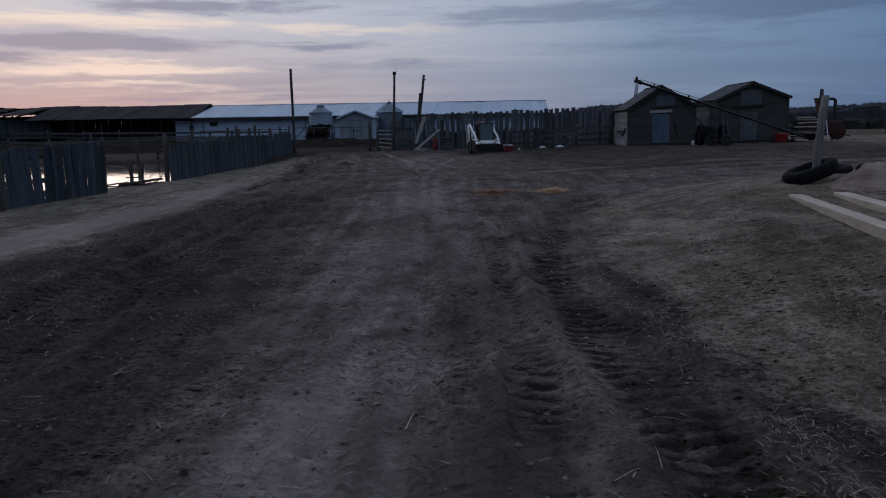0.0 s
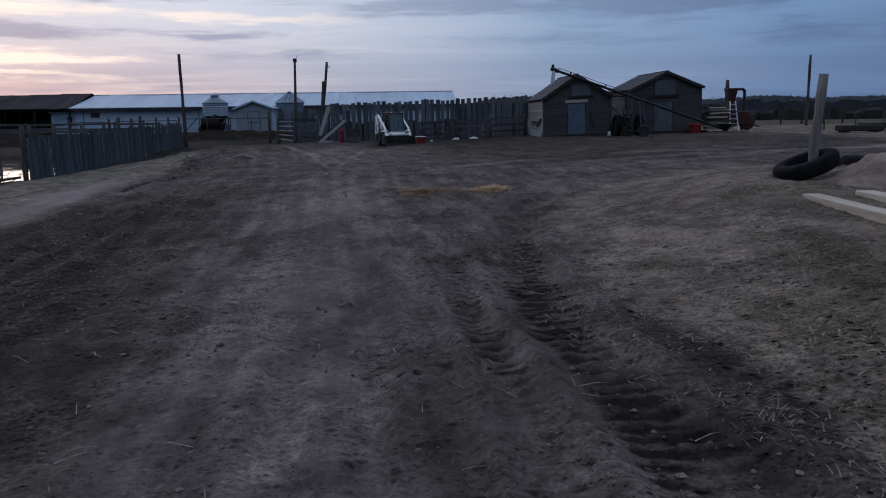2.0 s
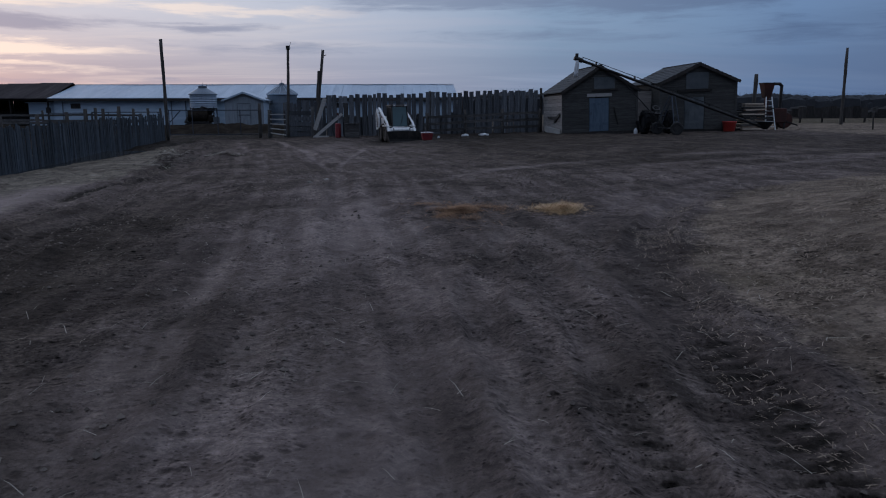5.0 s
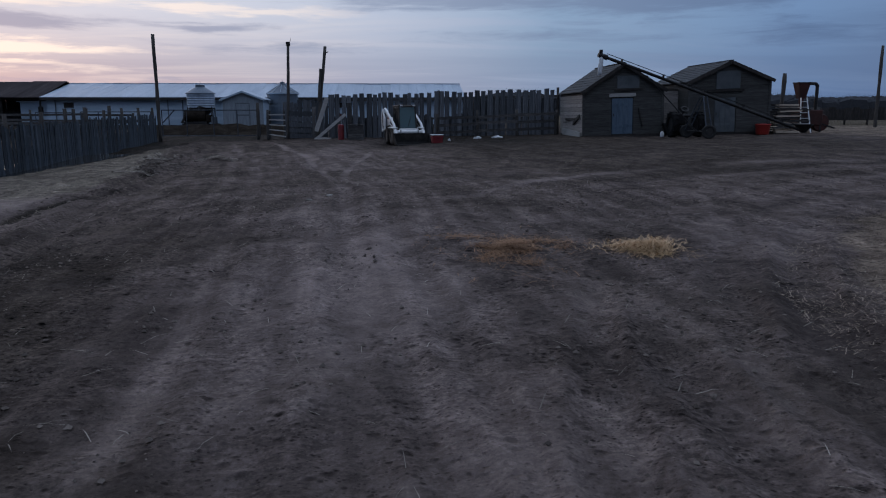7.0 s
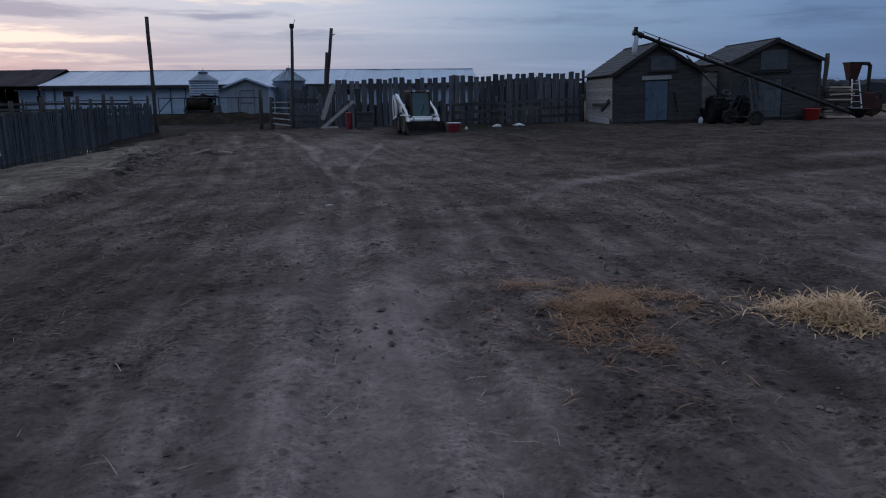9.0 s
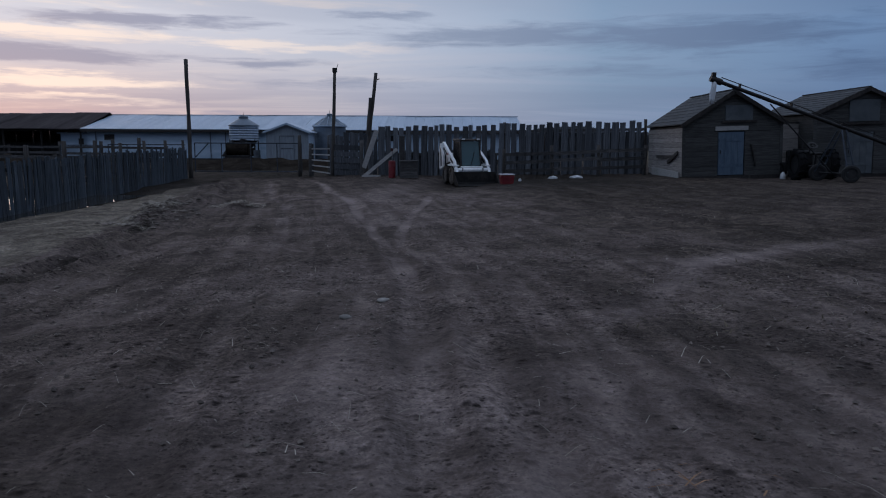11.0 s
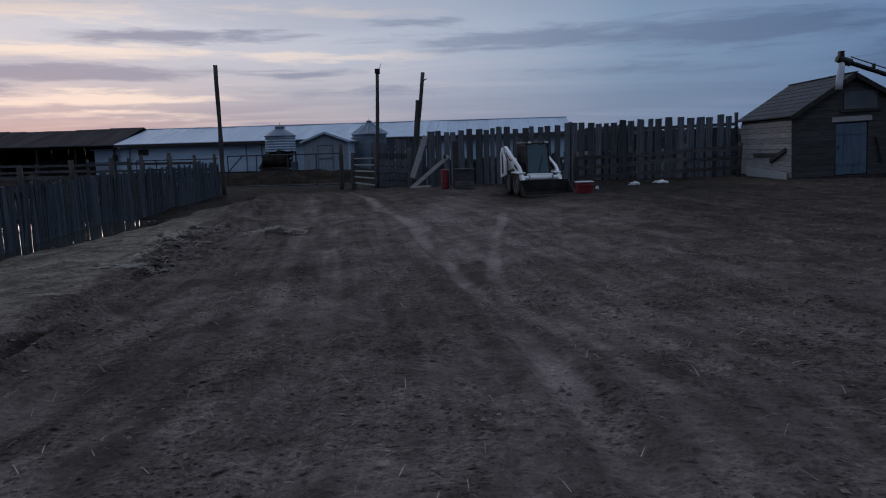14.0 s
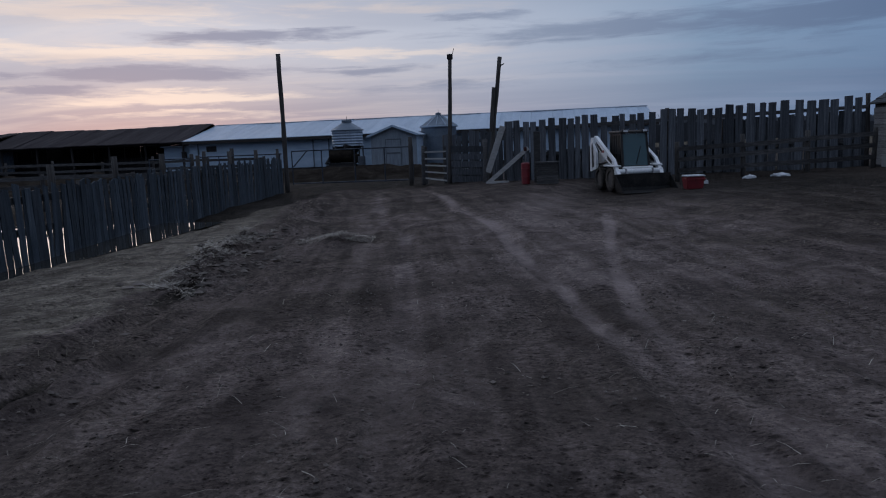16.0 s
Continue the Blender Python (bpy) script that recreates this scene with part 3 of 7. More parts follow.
def tube(bm, a, b, r0, r1=None, seg=10, rings=1, wobble=0.0, caps=True):
    """A tapered round bar from a to b."""
    a, b = Vector(a), Vector(b)
    r1 = r0 if r1 is None else r1
    d = b - a
    q = d.to_track_quat("Z", "Y").to_matrix()
    loops = []
    for k in range(rings + 1):
        f = k / rings
        c = a + d * f + q @ Vector((random.uniform(-1, 1) * wobble, random.uniform(-1, 1) * wobble, 0)) * (0 < k < rings)
        r = (r0 + (r1 - r0) * f) * (1 + (random.uniform(-0.12, 0.12) if wobble else 0))
        loops.append([bm.verts.new(c + q @ Vector((r * math.cos(2 * math.pi * i / seg), r * math.sin(2 * math.pi * i / seg), 0))) for i in range(seg)])
    for lo, hi in zip(loops, loops[1:]):
        for i in range(seg):
            bm.faces.new((lo[i], lo[(i + 1) % seg], hi[(i + 1) % seg], hi[i]))
    if caps:
        bm.faces.new(loops[0][::-1])
        bm.faces.new(loops[-1])
    return bm


def lathe(bm, profile, seg=24, m=None):
    """Turns (radius, height) pairs about z."""
    loops = []
    for r, z in profile:
        loops.append([bm.verts.new((r * math.cos(2 * math.pi * i / seg), r * math.sin(2 * math.pi * i / seg), z)) for i in range(seg)])
    for lo, hi in zip(loops, loops[1:]):
        for i in range(seg):
            bm.faces.new((lo[i], lo[(i + 1) % seg], hi[(i + 1) % seg], hi[i]))
    bm.faces.new(loops[0][::-1])
    bm.faces.new(loops[-1])
    if m is not None:
        bmesh.ops.transform(bm, matrix=m, verts=[v for lo in loops for v in lo])
    return bm


def slab(bm, outline, depth, m=None):
    """A flat outline (x, z) given thickness along y."""
    front = [bm.verts.new((x, 0, z)) for x, z in outline]
    back = [bm.verts.new((x, depth, z)) for x, z in outline]
    k = len(outline)
    bm.faces.new(front[::-1])
    bm.faces.new(back)
    for i in range(k):
        bm.faces.new((front[i], front[(i + 1) % k], back[(i + 1) % k], back[i]))
    if m is not None:
        bmesh.ops.transform(bm, matrix=m, verts=front + back)
    bmesh.ops.recalc_face_normals(bm, faces=bm.faces)
    return bm


def B():
    return bmesh.new()


def tyre_profile(r, w):
    """A tyre section about z: outer radius r, width w."""
    return [(r * 0.60, -w * 0.40), (r * 0.66, -w * 0.5), (r * 0.88, -w * 0.5), (r * 0.97, -w * 0.40), (r, -w * 0.2), (r, w * 0.2), (r * 0.97, w * 0.40), (r * 0.88, w * 0.5), (r * 0.66, w * 0.5), (r * 0.60, w * 0.40)]


def tyre_bm(r, w, m=None, lugs=0, seg=24):
    bm = B()
    prof = tyre_profile(r, w)
    loops = []
    for i in range(seg):
        c, s = math.cos(2 * math.pi * i / seg), math.sin(2 * math.pi * i / seg)
        loops.append([bm.verts.new((pr * c, pr * s, z)) for pr, z in prof])
    k = len(prof)
    for i in range(seg):
        a, b = loops[i], loops[(i + 1) % seg]
        for j in range(k):
            bm.faces.new((a[j], b[j], b[(j + 1) % k], a[(j + 1) % k]))
    for i in range(lugs):
        ang = 2 * math.pi * i / lugs
        for sgn in (-1, 1):
            t = pose(0, 0, 0, 0, 0, math.degrees(ang)) @ pose(r * 0.99, 0, sgn * w * 0.22, sgn * 28, 0, 0)
            box(bm, -r * 0.06, -r * 0.045, -w * 0.26, r * 0.06, r * 0.045, w * 0.26, t)
    if m is not None:
        bmesh.ops.transform(bm, matrix=m, verts=bm.verts[:])
    return bm


# ---------------------------------------------------------------- the lie of the land
TABLE = np.random.RandomState(7).rand(512, 512)


def value_noise(x, y):
    xi, yi = np.floor(x).astype(int), np.floor(y).astype(int)
    fx, fy = x - xi, y - yi
    fx, fy = fx * fx * (3 - 2 * fx), fy * fy * (3 - 2 * fy)
    a, b = TABLE[xi % 512, yi % 512], TABLE[(xi + 1) % 512, yi % 512]
    c, d = TABLE[xi % 512, (yi + 1) % 512], TABLE[(xi + 1) % 512, (yi + 1) % 512]
    return (a + (b - a) * fx) * (1 - fy) + (c + (d - c) * fx) * fy - 0.5


def fbm(x, y, octaves=4, gain=0.5):
    total, amp, k = 0.0, 1.0, 0
    for k in range(octaves):
        total = total + amp * value_noise(x * 2.0 ** k + 17.3 * k, y * 2.0 ** k + 5.1 * k)
        amp *= gain
    return total


def step(v, lo, hi):
    f = np.clip((v - lo) / (hi - lo), 0, 1)
    return f * f * (3 - 2 * f)


def curve(y, ys, xs):
    """A smooth line across the plan, x for each y."""
    return (np.interp(y - 0.8, ys, xs) + 2 * np.interp(y, ys, xs) + np.interp(y + 0.8, ys, xs)) / 4


def lawn_edge(y):
    return curve(y, (-6, 4.1, 5.4, 6.8, 9.3, 12, 14, 15.6, 17.5, 19.1, 20.3, 21.2), (2.0, 1.62, 1.38, 1.15, 0.95, 1.2, 1.65, 2.3, 3.3, 4.8, 7.4, 12))


def bank_edge(y):
    return curve(y, (-6, 9.3, 12.8, 17.2, 20.3, 22.5, 26.7, 29, 32.3, 35.3, 37, 45, 54), (-6.4, -6.35, -6.6, -6.8, -7.3, -7.7, -8.0, -8.3, -9.05, -9.5, -9.8, -11.6, -14.2))


# wheel tracks: y, x, half width near and far, depth, pale, damp with trough shade, tread
TRACKS = []


def wheel_track(ys, xs, near, far, depth, pale, damp_shade, tread):
    TRACKS.append((ys, xs, near, far, depth, pale, damp_shade, tread))


wheel_track((-4, 4, 5.7, 7.9, 11, 13.1, 16.6, 18.7, 21.6, 24.4, 29, 32.7, 36.6, 39.2, 46, 54), (-1.8, -1.9, -2.2, -2.42, -2.46, -2.75, -2.98, -3.4, -3.7, -4.2, -4.9, -5.7, -6.4, -7.5, -9.2, -11), 0.24, 0.17, 0.02, 0.58, 0.0, 0.15)
wheel_track((-4, 3.6, 5, 6, 7.8, 11.3, 15.4, 18, 20.6, 22.4, 24.9, 27.7, 29.1, 31.4, 33.6, 37.5, 41.6, 43.9, 47.8, 53), (-0.3, -0.45, -0.58, -0.66, -0.74, -1.1, -1.55, -1.85, -2.02, -2.08, -2.3, -2.8, -3.05, -3.5, -4.0, -4.7, -5.95, -6.4, -7.3, -9.2), 0.34, 0.165, 0.028, 0.86, 0.0, 0.25)
wheel_track((-4, 4, 6.5, 8.5, 10.1, 13, 16, 20, 23.5), (-0.15, -0.3, -0.46, -0.62, -0.68, -0.78, -0.92, -1.45, -2.0), 0.12, 0.12, 0.02, 0.50, 0.0, 0.3)
wheel_track((-4, 4.85, 6.4, 8.1, 10.8, 16.1, 22, 28.9, 33, 40), (-3.1, -3.4, -3.66, -4.0, -4.5, -5.4, -6.3, -7.4, -8.3, -9.8), 0.30, 0.24, 0.06, 0.0, 0.62, 1.0)
wheel_track((-4, 6.5, 8.2, 10.9, 14.9, 21.3, 26, 31, 42, 53), (-4.4, -4.6, -4.75, -5.0, -5.6, -6.4, -7.6, -8.3, -10.9, -13.6), 0.24, 0.22, 0.07, 0.0, 0.68, 1.0)
wheel_track((-4, 4.3, 5.7, 7.1, 8.4, 10.3, 12, 14, 15.6, 18, 20), (1.5, 1.16, 0.95, 0.84, 0.76, 0.88, 1.1, 1.5, 2.3, 3.6, 5.4), 0.28, 0.18, 0.05, 0.0, 0.80, 1.0)
wheel_track((-4, 4, 5.8, 8.1, 9.5, 11.2, 13.7, 16.4), (0.62, 0.45, 0.36, 0.18, 0.12, 0.30, 0.42, 0.95), 0.16, 0.16, 0.035, 0.0, 0.60, 1.0)
wheel_track((-4, 3.9, 5.6, 8.2, 10.4, 12.2, 14.2, 16.4, 18), (0.05, -0.05, -0.16, -0.17, -0.30, -0.42, 0.05, 0.75, 1.5), 0.13, 0.13, 0.03, 0.0, 0.52, 1.0)
wheel_track((6, 8.5, 9.15, 11.2, 14.2, 16.6, 19, 21.2, 22.6), (0.2, 0.3, 0.36, 0.62, 1.05, 2.0, 3.4, 5.9, 10), 0.15, 0.17, 0.02, 0.60, 0.0, 0.2)
wheel_track((25.5, 27, 28.5, 32, 36, 39, 41), (-2.3, -2.48, -2.64, -2.7, -2.44, -2.3, -2.2), 0.15, 0.15, 0.015, 0.72, 0.0, 0.1)
wheel_track((23, 26, 28, 30.4, 33.8, 36.4, 39, 41), (-1.1, -1.28, -1.34, -1.4, -1.3, -1.1, -0.85, -0.7), 0.12, 0.12, 0.012, 0.42, 0.0, 0.1)
wheel_track((-4, 4, 5.7, 6.6, 8.3, 10.5, 13), (-0.6, -0.78, -0.87, -1.02, -1.26, -1.5, -1.7), 0.13, 0.13, 0.02, 0.0, 0.16, 1.0)
wheel_track((5, 7, 8.1, 9, 11, 13, 16), (-0.35, -0.62, -0.74, -0.76, -0.86, -1.05, -1.3), 0.12, 0.12, 0.02, 0.0, 0.16, 1.0)
wheel_track((-4, 6, 12, 20), (-1.35, -1.55, -2.0, -2.7), 0.20, 0.20, 0.01, 0.0, 0.30, 0.9)


def gauss(d, w):
    return np.exp(-(d / w) ** 2)


def land(x, y):
    """Height of the ground without wheel marks."""
    z = np.interp(x, (-200, -60, -30, -14, -9, -4, -1, 1.3, 8, 18, 30, 60, 200), (0.3, 0.1, -0.30, -0.32, -0.27, -0.07, -0.02, 0.05, 0.24, 0.38, 0.55, 0.7, 0.9))
    far = step(y, 50, 78)
    z = z * (1 - 0.8 * far) + 0.10 * far
    z = z - 0.19 * gauss(x + 1.6, 2.0) * gauss(y - 46.5, 3.5)
    z = z - 0.16 * gauss(y - 32, 6) * gauss(x + 2, 6) + 0.15 * gauss(y - 21, 3.2) * gauss(x + 2, 3.0)
    mound = step(x - lawn_edge(y), 0.2, 3.7) * (1 - step(y, 14.5, 20)) * (1 - 0.5 * step(x, 9, 20))
    z = z + 0.37 * mound + 0.12 * gauss(x - 6.2, 1.7) * gauss(y - 13.4, 1.6)
    pen = step(-x, 12.1, 13.4) * (1 - step(-x, 32, 40)) * step(y, 7, 13) * (1 - step(y, 44, 54))
    dip = gauss(x + 17, 5.5) * gauss(y - 30, 9)
    z = z - 0.22 * pen * dip
    z = z + pen * (1 - 0.88 * dip) * (-0.17 + 0.34 * fbm(x * 0.22 + 9, y * 0.22, 3) + 0.16 * fbm(x * 0.7 + 3, y * 0.5, 3) + 0.10 * fbm(x * 1.7, y * 1.2, 2))
    return z + 0.05 * fbm(x * 0.35, y * 0.35, 3)


def height_and_wear(x, y):
    z = land(x, y)
    pale, damp_shade, tread = np.zeros_like(x), np.zeros_like(x), np.zeros_like(x)
    off = 0.10 * fbm(x * 0.0 + 3.0, y * 0.5, 3)
    for ys, xs, near, far, depth, p, d, t in TRACKS:
        c = curve(y, ys, xs) + 0.6 * off
        inside = step(y, ys[0], ys[0] + 2) * (1 - step(y, ys[-1] - 4, ys[-1]))
        w = (near + (far - near) * step(y, 12, 19)) * (1 + 0.35 * fbm(x * 0.0 + 8.0 * near, y * 0.9, 3))
        dist = np.abs(x - c) + 0.05 * fbm(x * 3.0 + 31 * near, y * 2.2, 3)
        g = (1 - step(dist, 0.35 * w, 1.55 * w)) * inside
        fade = 1 - 0.45 * step(y, 8.5, 13)
        d, t = d * fade, t * fade
        z = z - depth * g + depth * 0.6 * gauss(np.abs(x - c) - 1.5 * w, 0.35 * w) * inside
        broken = np.clip(0.80 + 1.1 * fbm(x * 1.6 + 11 * near, y * 0.55 + 7, 4), 0.45, 1.05)
        d = d * np.clip(0.9 + 1.2 * fbm(x * 2.0 + 5, y * 1.1 + 3, 3), 0.25, 1.1)
        pale, damp_shade, tread = np.maximum(pale, p * g * broken * (0.55 + 0.10 * step(y, 12, 20) + 0.45 * step(y, 27.5, 33))), np.maximum(damp_shade, d * g), np.maximum(tread, t * g)
    le, be = lawn_edge(y), bank_edge(y)
    wob = 0.35 * fbm(x * 0.9, y * 0.9, 4)
    ragged = wob + 0.45 * fbm(x * 0.6 + 20, y * 0.35, 4)
    lawn = step(x - le + wob, -0.1, 0.9) * (1 - step(y, 18.5, 22.0))
    yard = step(x + 1.8 + 0.15 * (y - 30) + 3 * wob, 0.0, 3.0) * step(y, 23, 29) * (1 - step(y, 44, 52)) * 0.36
    turf = np.maximum(lawn, yard)
    turf = np.maximum(turf, step(x, 16, 22) * 0.8)
    bank = step(be - x + ragged, -0.15, 0.75 + 0.6 * step(y, 33, 38)) * (1 - step(-x + ragged, 12.2, 14.5)) * (1 - step(y, 50, 58))
    path = gauss(x + curve(y, (-6, 10, 16, 22, 30), (7.9, 7.9, 8.1, 8.5, 9.4)) + 0.6 * wob, 1.15) * (1 - step(y, 22, 29)) * (0.95 + 0.6 * wob)
    bank = bank * (1 - 0.75 * path)
    pale = np.maximum(pale, 1.0 * path)
    field = step(y + 0.35 * x, 66, 78) * step(x, 8, 20)
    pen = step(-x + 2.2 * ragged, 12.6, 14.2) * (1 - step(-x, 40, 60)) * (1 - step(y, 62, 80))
    damp_shade = np.maximum(damp_shade, 1.4 * pen)
    damp_shade = np.maximum(damp_shade, (0.48 + 0.14 * step(x, -3.5, -1.5)) * (1 - 0.75 * step(x, 4.5, 8)) * step(y, 35, 44) * (1 - step(y, 90, 100)) * (1 - step(x, 16, 24)) * (1 - 0.9 * np.clip(pale, 0, 1)))
    damp_shade = np.maximum(damp_shade, 0.9 * step(y, 48, 58) * (1 - step(y, 100, 120)) * step(-x, 3, 9))
    dirt = np.clip(1 - np.maximum(turf, bank), 0, 1)
    pale = np.maximum(pale, 0.56 * dirt * gauss(x + curve(y, (-4, 3, 8, 14, 20, 30), (0.3, 0.55, 0.95, 1.25, 2.0, 3.4)), curve(y, (-4, 3, 8, 14, 20, 30), (1.0, 1.1, 1.4, 1.75, 2.1, 2.6))) * (1 - 0.28 * gauss(y - 21, 3.2)) * (0.78 + 0.9 * fbm(x * 0.5 + 2, y * 0.25, 3)))
    upper = y - np.interp(x, (-2.2, -1.5, -0.3, 1.7, 4, 6.1, 9.2, 12, 18), (18.6, 19.8, 21.8, 25.0, 26.4, 27.2, 27.7, 28.3, 29.5)) + 0.5 * wob
    lower = y - np.interp(x, (1.2, 2, 3.4, 5.9, 8.7, 12, 18), (14.6, 16.6, 19.3, 21.6, 23.3, 24.6, 26)) + 0.4 * wob
    sweep = gauss(upper, 0.75) * step(x, -1.8, 0.2) + 0.9 * gauss(upper + 2.4, 0.5) * step(x, 0.5, 3.0) + 0.8 * gauss(lower - 0.5, 0.6) * step(x, 1.4, 2.4)
    sweep = sweep * (0.85 + 0.9 * fbm(x * 0.5 + 7, y * 0.8, 3))
    pale = np.maximum(pale, 0.55 * sweep)
    damp_shade = np.maximum(damp_shade, 0.42 * (gauss(upper + 1.3, 0.4) * step(x, 1.5, 4.0) + gauss(lower + 0.35, 0.35) * step(x, 1.6, 2.6)) * (1 - step(x, 14, 18)))
    pale = np.maximum(pale, 0.52 * dirt * gauss(y - 17.0 - 0.25 * x, 3.0) * step(x, -1.5, 0.5) * (1 - step(x, 5, 9)) * (0.75 + 0.9 * fbm(x * 0.5 + 2, y * 0.25, 3)))
    turf = turf * (1 - 0.8 * np.clip(sweep, 0, 1))
    # darker loose soil beside the travelled strip and over the lower yard
    t1 = curve(y, TRACKS[0][0], TRACKS[0][1])
    mottle = 0.55 * fbm(x * 0.35 + 5, y * 0.22, 4)
    loam = step(t1 + 0.8 * (1 - step(y, 6, 14)) - 0.1 - x + mottle, -0.3, 0.9) * (0.74 - 0.46 * step(y, 14, 23)) * (1 - 0.9 * path)
    damp_shade = np.maximum(damp_shade, 0.45 * step(t1 + 0.5 * (1 - step(y, 6, 12)) - 0.1 - x + mottle, 0.0, 1.0) * (1 - step(y, 17, 23)) * (1 - bank))
    loam = np.maximum(loam, step(x - 0.25 - 0.05 * y + mottle, 0.0, 0.8) * (1 - step(y, 9, 13)) * 0.75)
    loam = np.maximum(loam, step(y + 3 * mottle, 21, 27) * (0.14 + 0.8 * mottle + step(x, -1.0, 3.5) * (0.42 + (0.25 * step(y, 26, 33) + 0.25 * step(y, 34, 39)) * (1 - 0.9 * step(x - 0.2 * (y - 34), 4, 8)))))
    moss = gauss(y - 36.0 + 0.25 * (x - 8), 3.6) * step(x + 2 * mottle, 0.0, 4.0) * (1 - step(x, 14, 20))
    loam = np.maximum(loam, 0.85 * moss)
    turf = turf * (1 - 0.8 * moss)
    loam = np.clip(loam * (1 - 0.8 * np.clip(pale, 0, 1)), 0, 1)
    phase = 2 * math.pi * (y / 0.16 + 0.9 * fbm(x * 1.3, y * 1.2, 3) + 0.5 * fbm(x * 5.0, y * 5.0, 2))
    bars = step(np.sin(phase), -0.5, 0.6)
    # shade between the tread bars is put into the colour along with damp
    damp_shade = np.where(tread > 0.05, damp_shade * (0.55 + 0.75 * (1 - bars) * (0.6 + 0.8 * fbm(x * 1.4 + 3, y * 1.4, 2))), damp_shade)
    # clods, hoof prints and tread bars
    rough = fbm(x * 2.3, y * 2.3, 4, 0.6)
    z = z + (0.030 * dirt + 0.020 * bank + 0.018) * rough * (1 - 0.55 * np.clip(pale, 0, 1)) + 0.020 * fbm(x * 9.0, y * 9.0, 2, 0.7) * (0.6 + 0.5 * tread) * (1 - 0.5 * np.clip(pale, 0, 1))
    z = z + 0.022 * tread * np.sin(phase) * step(fbm(x * 1.1 + 40, y * 1.1, 2), -0.25, 0.1) * np.clip(0.55 + 2.2 * fbm(x * 6.0 + 2, y * 4.0, 3), 0.0, 1.2)
    # a broken edge of turned soil along the bank
    lip = step(be - x + ragged, -0.12, 0.12) * (1 - step(be - x, 1.0, 3.0)) * step(y, 14, 22) * (1 - step(y, 36, 42))
    z = z + 0.045 * lip * np.clip(0.8 + 1.6 * fbm(x * 1.1 + 4, y * 0.8, 3), 0.1, 1.3)
    ditch = gauss(x - be - 0.22 - 0.9 * wob, 0.17) * np.clip(0.8 + 1.6 * fbm(x * 0.9 + 4, y * 0.7, 3), 0.1, 1.1) * step(y, 16, 24) * (1 - step(y, 32, 36))
    z = z - 0.06 * ditch
    # the dark shadow under the sod lip is put into the soil colour
    damp_shade = np.maximum(damp_shade, 0.95 * ditch)
    turned = gauss(x + 9.15 + 0.18 * (y - 33.5), 0.45) * step(y, 31.0, 33.0) * (1 - step(y, 36, 38)) + 0.5 * gauss(y - 35.9, 0.5) * gauss(x + 7.7, 0.7) + 0.7 * gauss(x - be - 0.6, 0.7) * step(y, 36, 38) * (1 - step(y, 48, 54))
    z = z + 0.30 * turned * (0.35 + 1.5 * fbm(x * 2.6, y * 2.1, 5, 0.6))
    damp_shade = np.maximum(damp_shade, 0.45 * gauss(x + 8.0 + 0.25 * (y - 34), 0.9) * step(y, 32, 34) * (1 - step(y, 40, 46)) * (0.5 + 1.4 * fbm(x * 0.9 + 9, y * 0.7, 3)))
    return z, pale, damp_shade, turf, bank, field, loam, x - curve(y, TRACKS[1][0], TRACKS[1][1])


def ground_at(x, y):
    return float(height_and_wear(np.array([float(x)]), np.array([float(y)]))[0][0])


def grid_lines(lo, hi, fine, growth, far_lo, far_hi):
    mid = list(np.arange(lo, hi, fine))
    up, down, s = [], [], fine
    v = hi
    while v < far_hi:
        up.append(v)
        s *= growth
        v += s
    s, v = fine, lo
    while v > far_lo:
        s *= growth
        v -= s
        down.append(v)
    return np.array(down[::-1] + mid + up)


def build_ground():
    xs = grid_lines(-5.4, 3.2, 0.042, 1.04, -2600, 2600)
    ys = grid_lines(1.6, 24.0, 0.040, 1.022, -400, 2900)
    gx, gy = np.meshgrid(xs, ys)
    x, y = gx.ravel(), gy.ravel()
    z, *layers = height_and_wear(x, y)
    nx, ny = len(xs), len(ys)
    i = (np.arange(ny - 1)[:, None] * nx + np.arange(nx - 1)[None, :]).ravel()
    quads = np.stack((i, i + 1, i + 1 + nx, i + nx), 1).astype(np.int32)
    me = bpy.data.meshes.new("ground")
    me.vertices.add(len(x))
    me.vertices.foreach_set("co", np.stack((x, y, z), 1).astype(np.float32).ravel())
    me.loops.add(quads.size)
    me.loops.foreach_set("vertex_index", quads.ravel())
    me.polygons.add(len(quads))
    me.polygons.foreach_set("loop_start", np.arange(0, quads.size, 4, dtype=np.int32))
    me.polygons.foreach_set("use_smooth", np.ones(len(quads), dtype=bool))
    for key, values in zip(("pale", "damp_shade", "turf", "bank", "field", "loam", "lane"), layers):
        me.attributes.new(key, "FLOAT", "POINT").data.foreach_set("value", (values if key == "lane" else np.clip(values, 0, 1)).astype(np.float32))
    me.update()
    me.materials.append(M["ground"])
    return tagged(new("ground", me), "packed dirt farmyard with wheel ruts and dead grass", "ground", kind="structure")


build_ground()


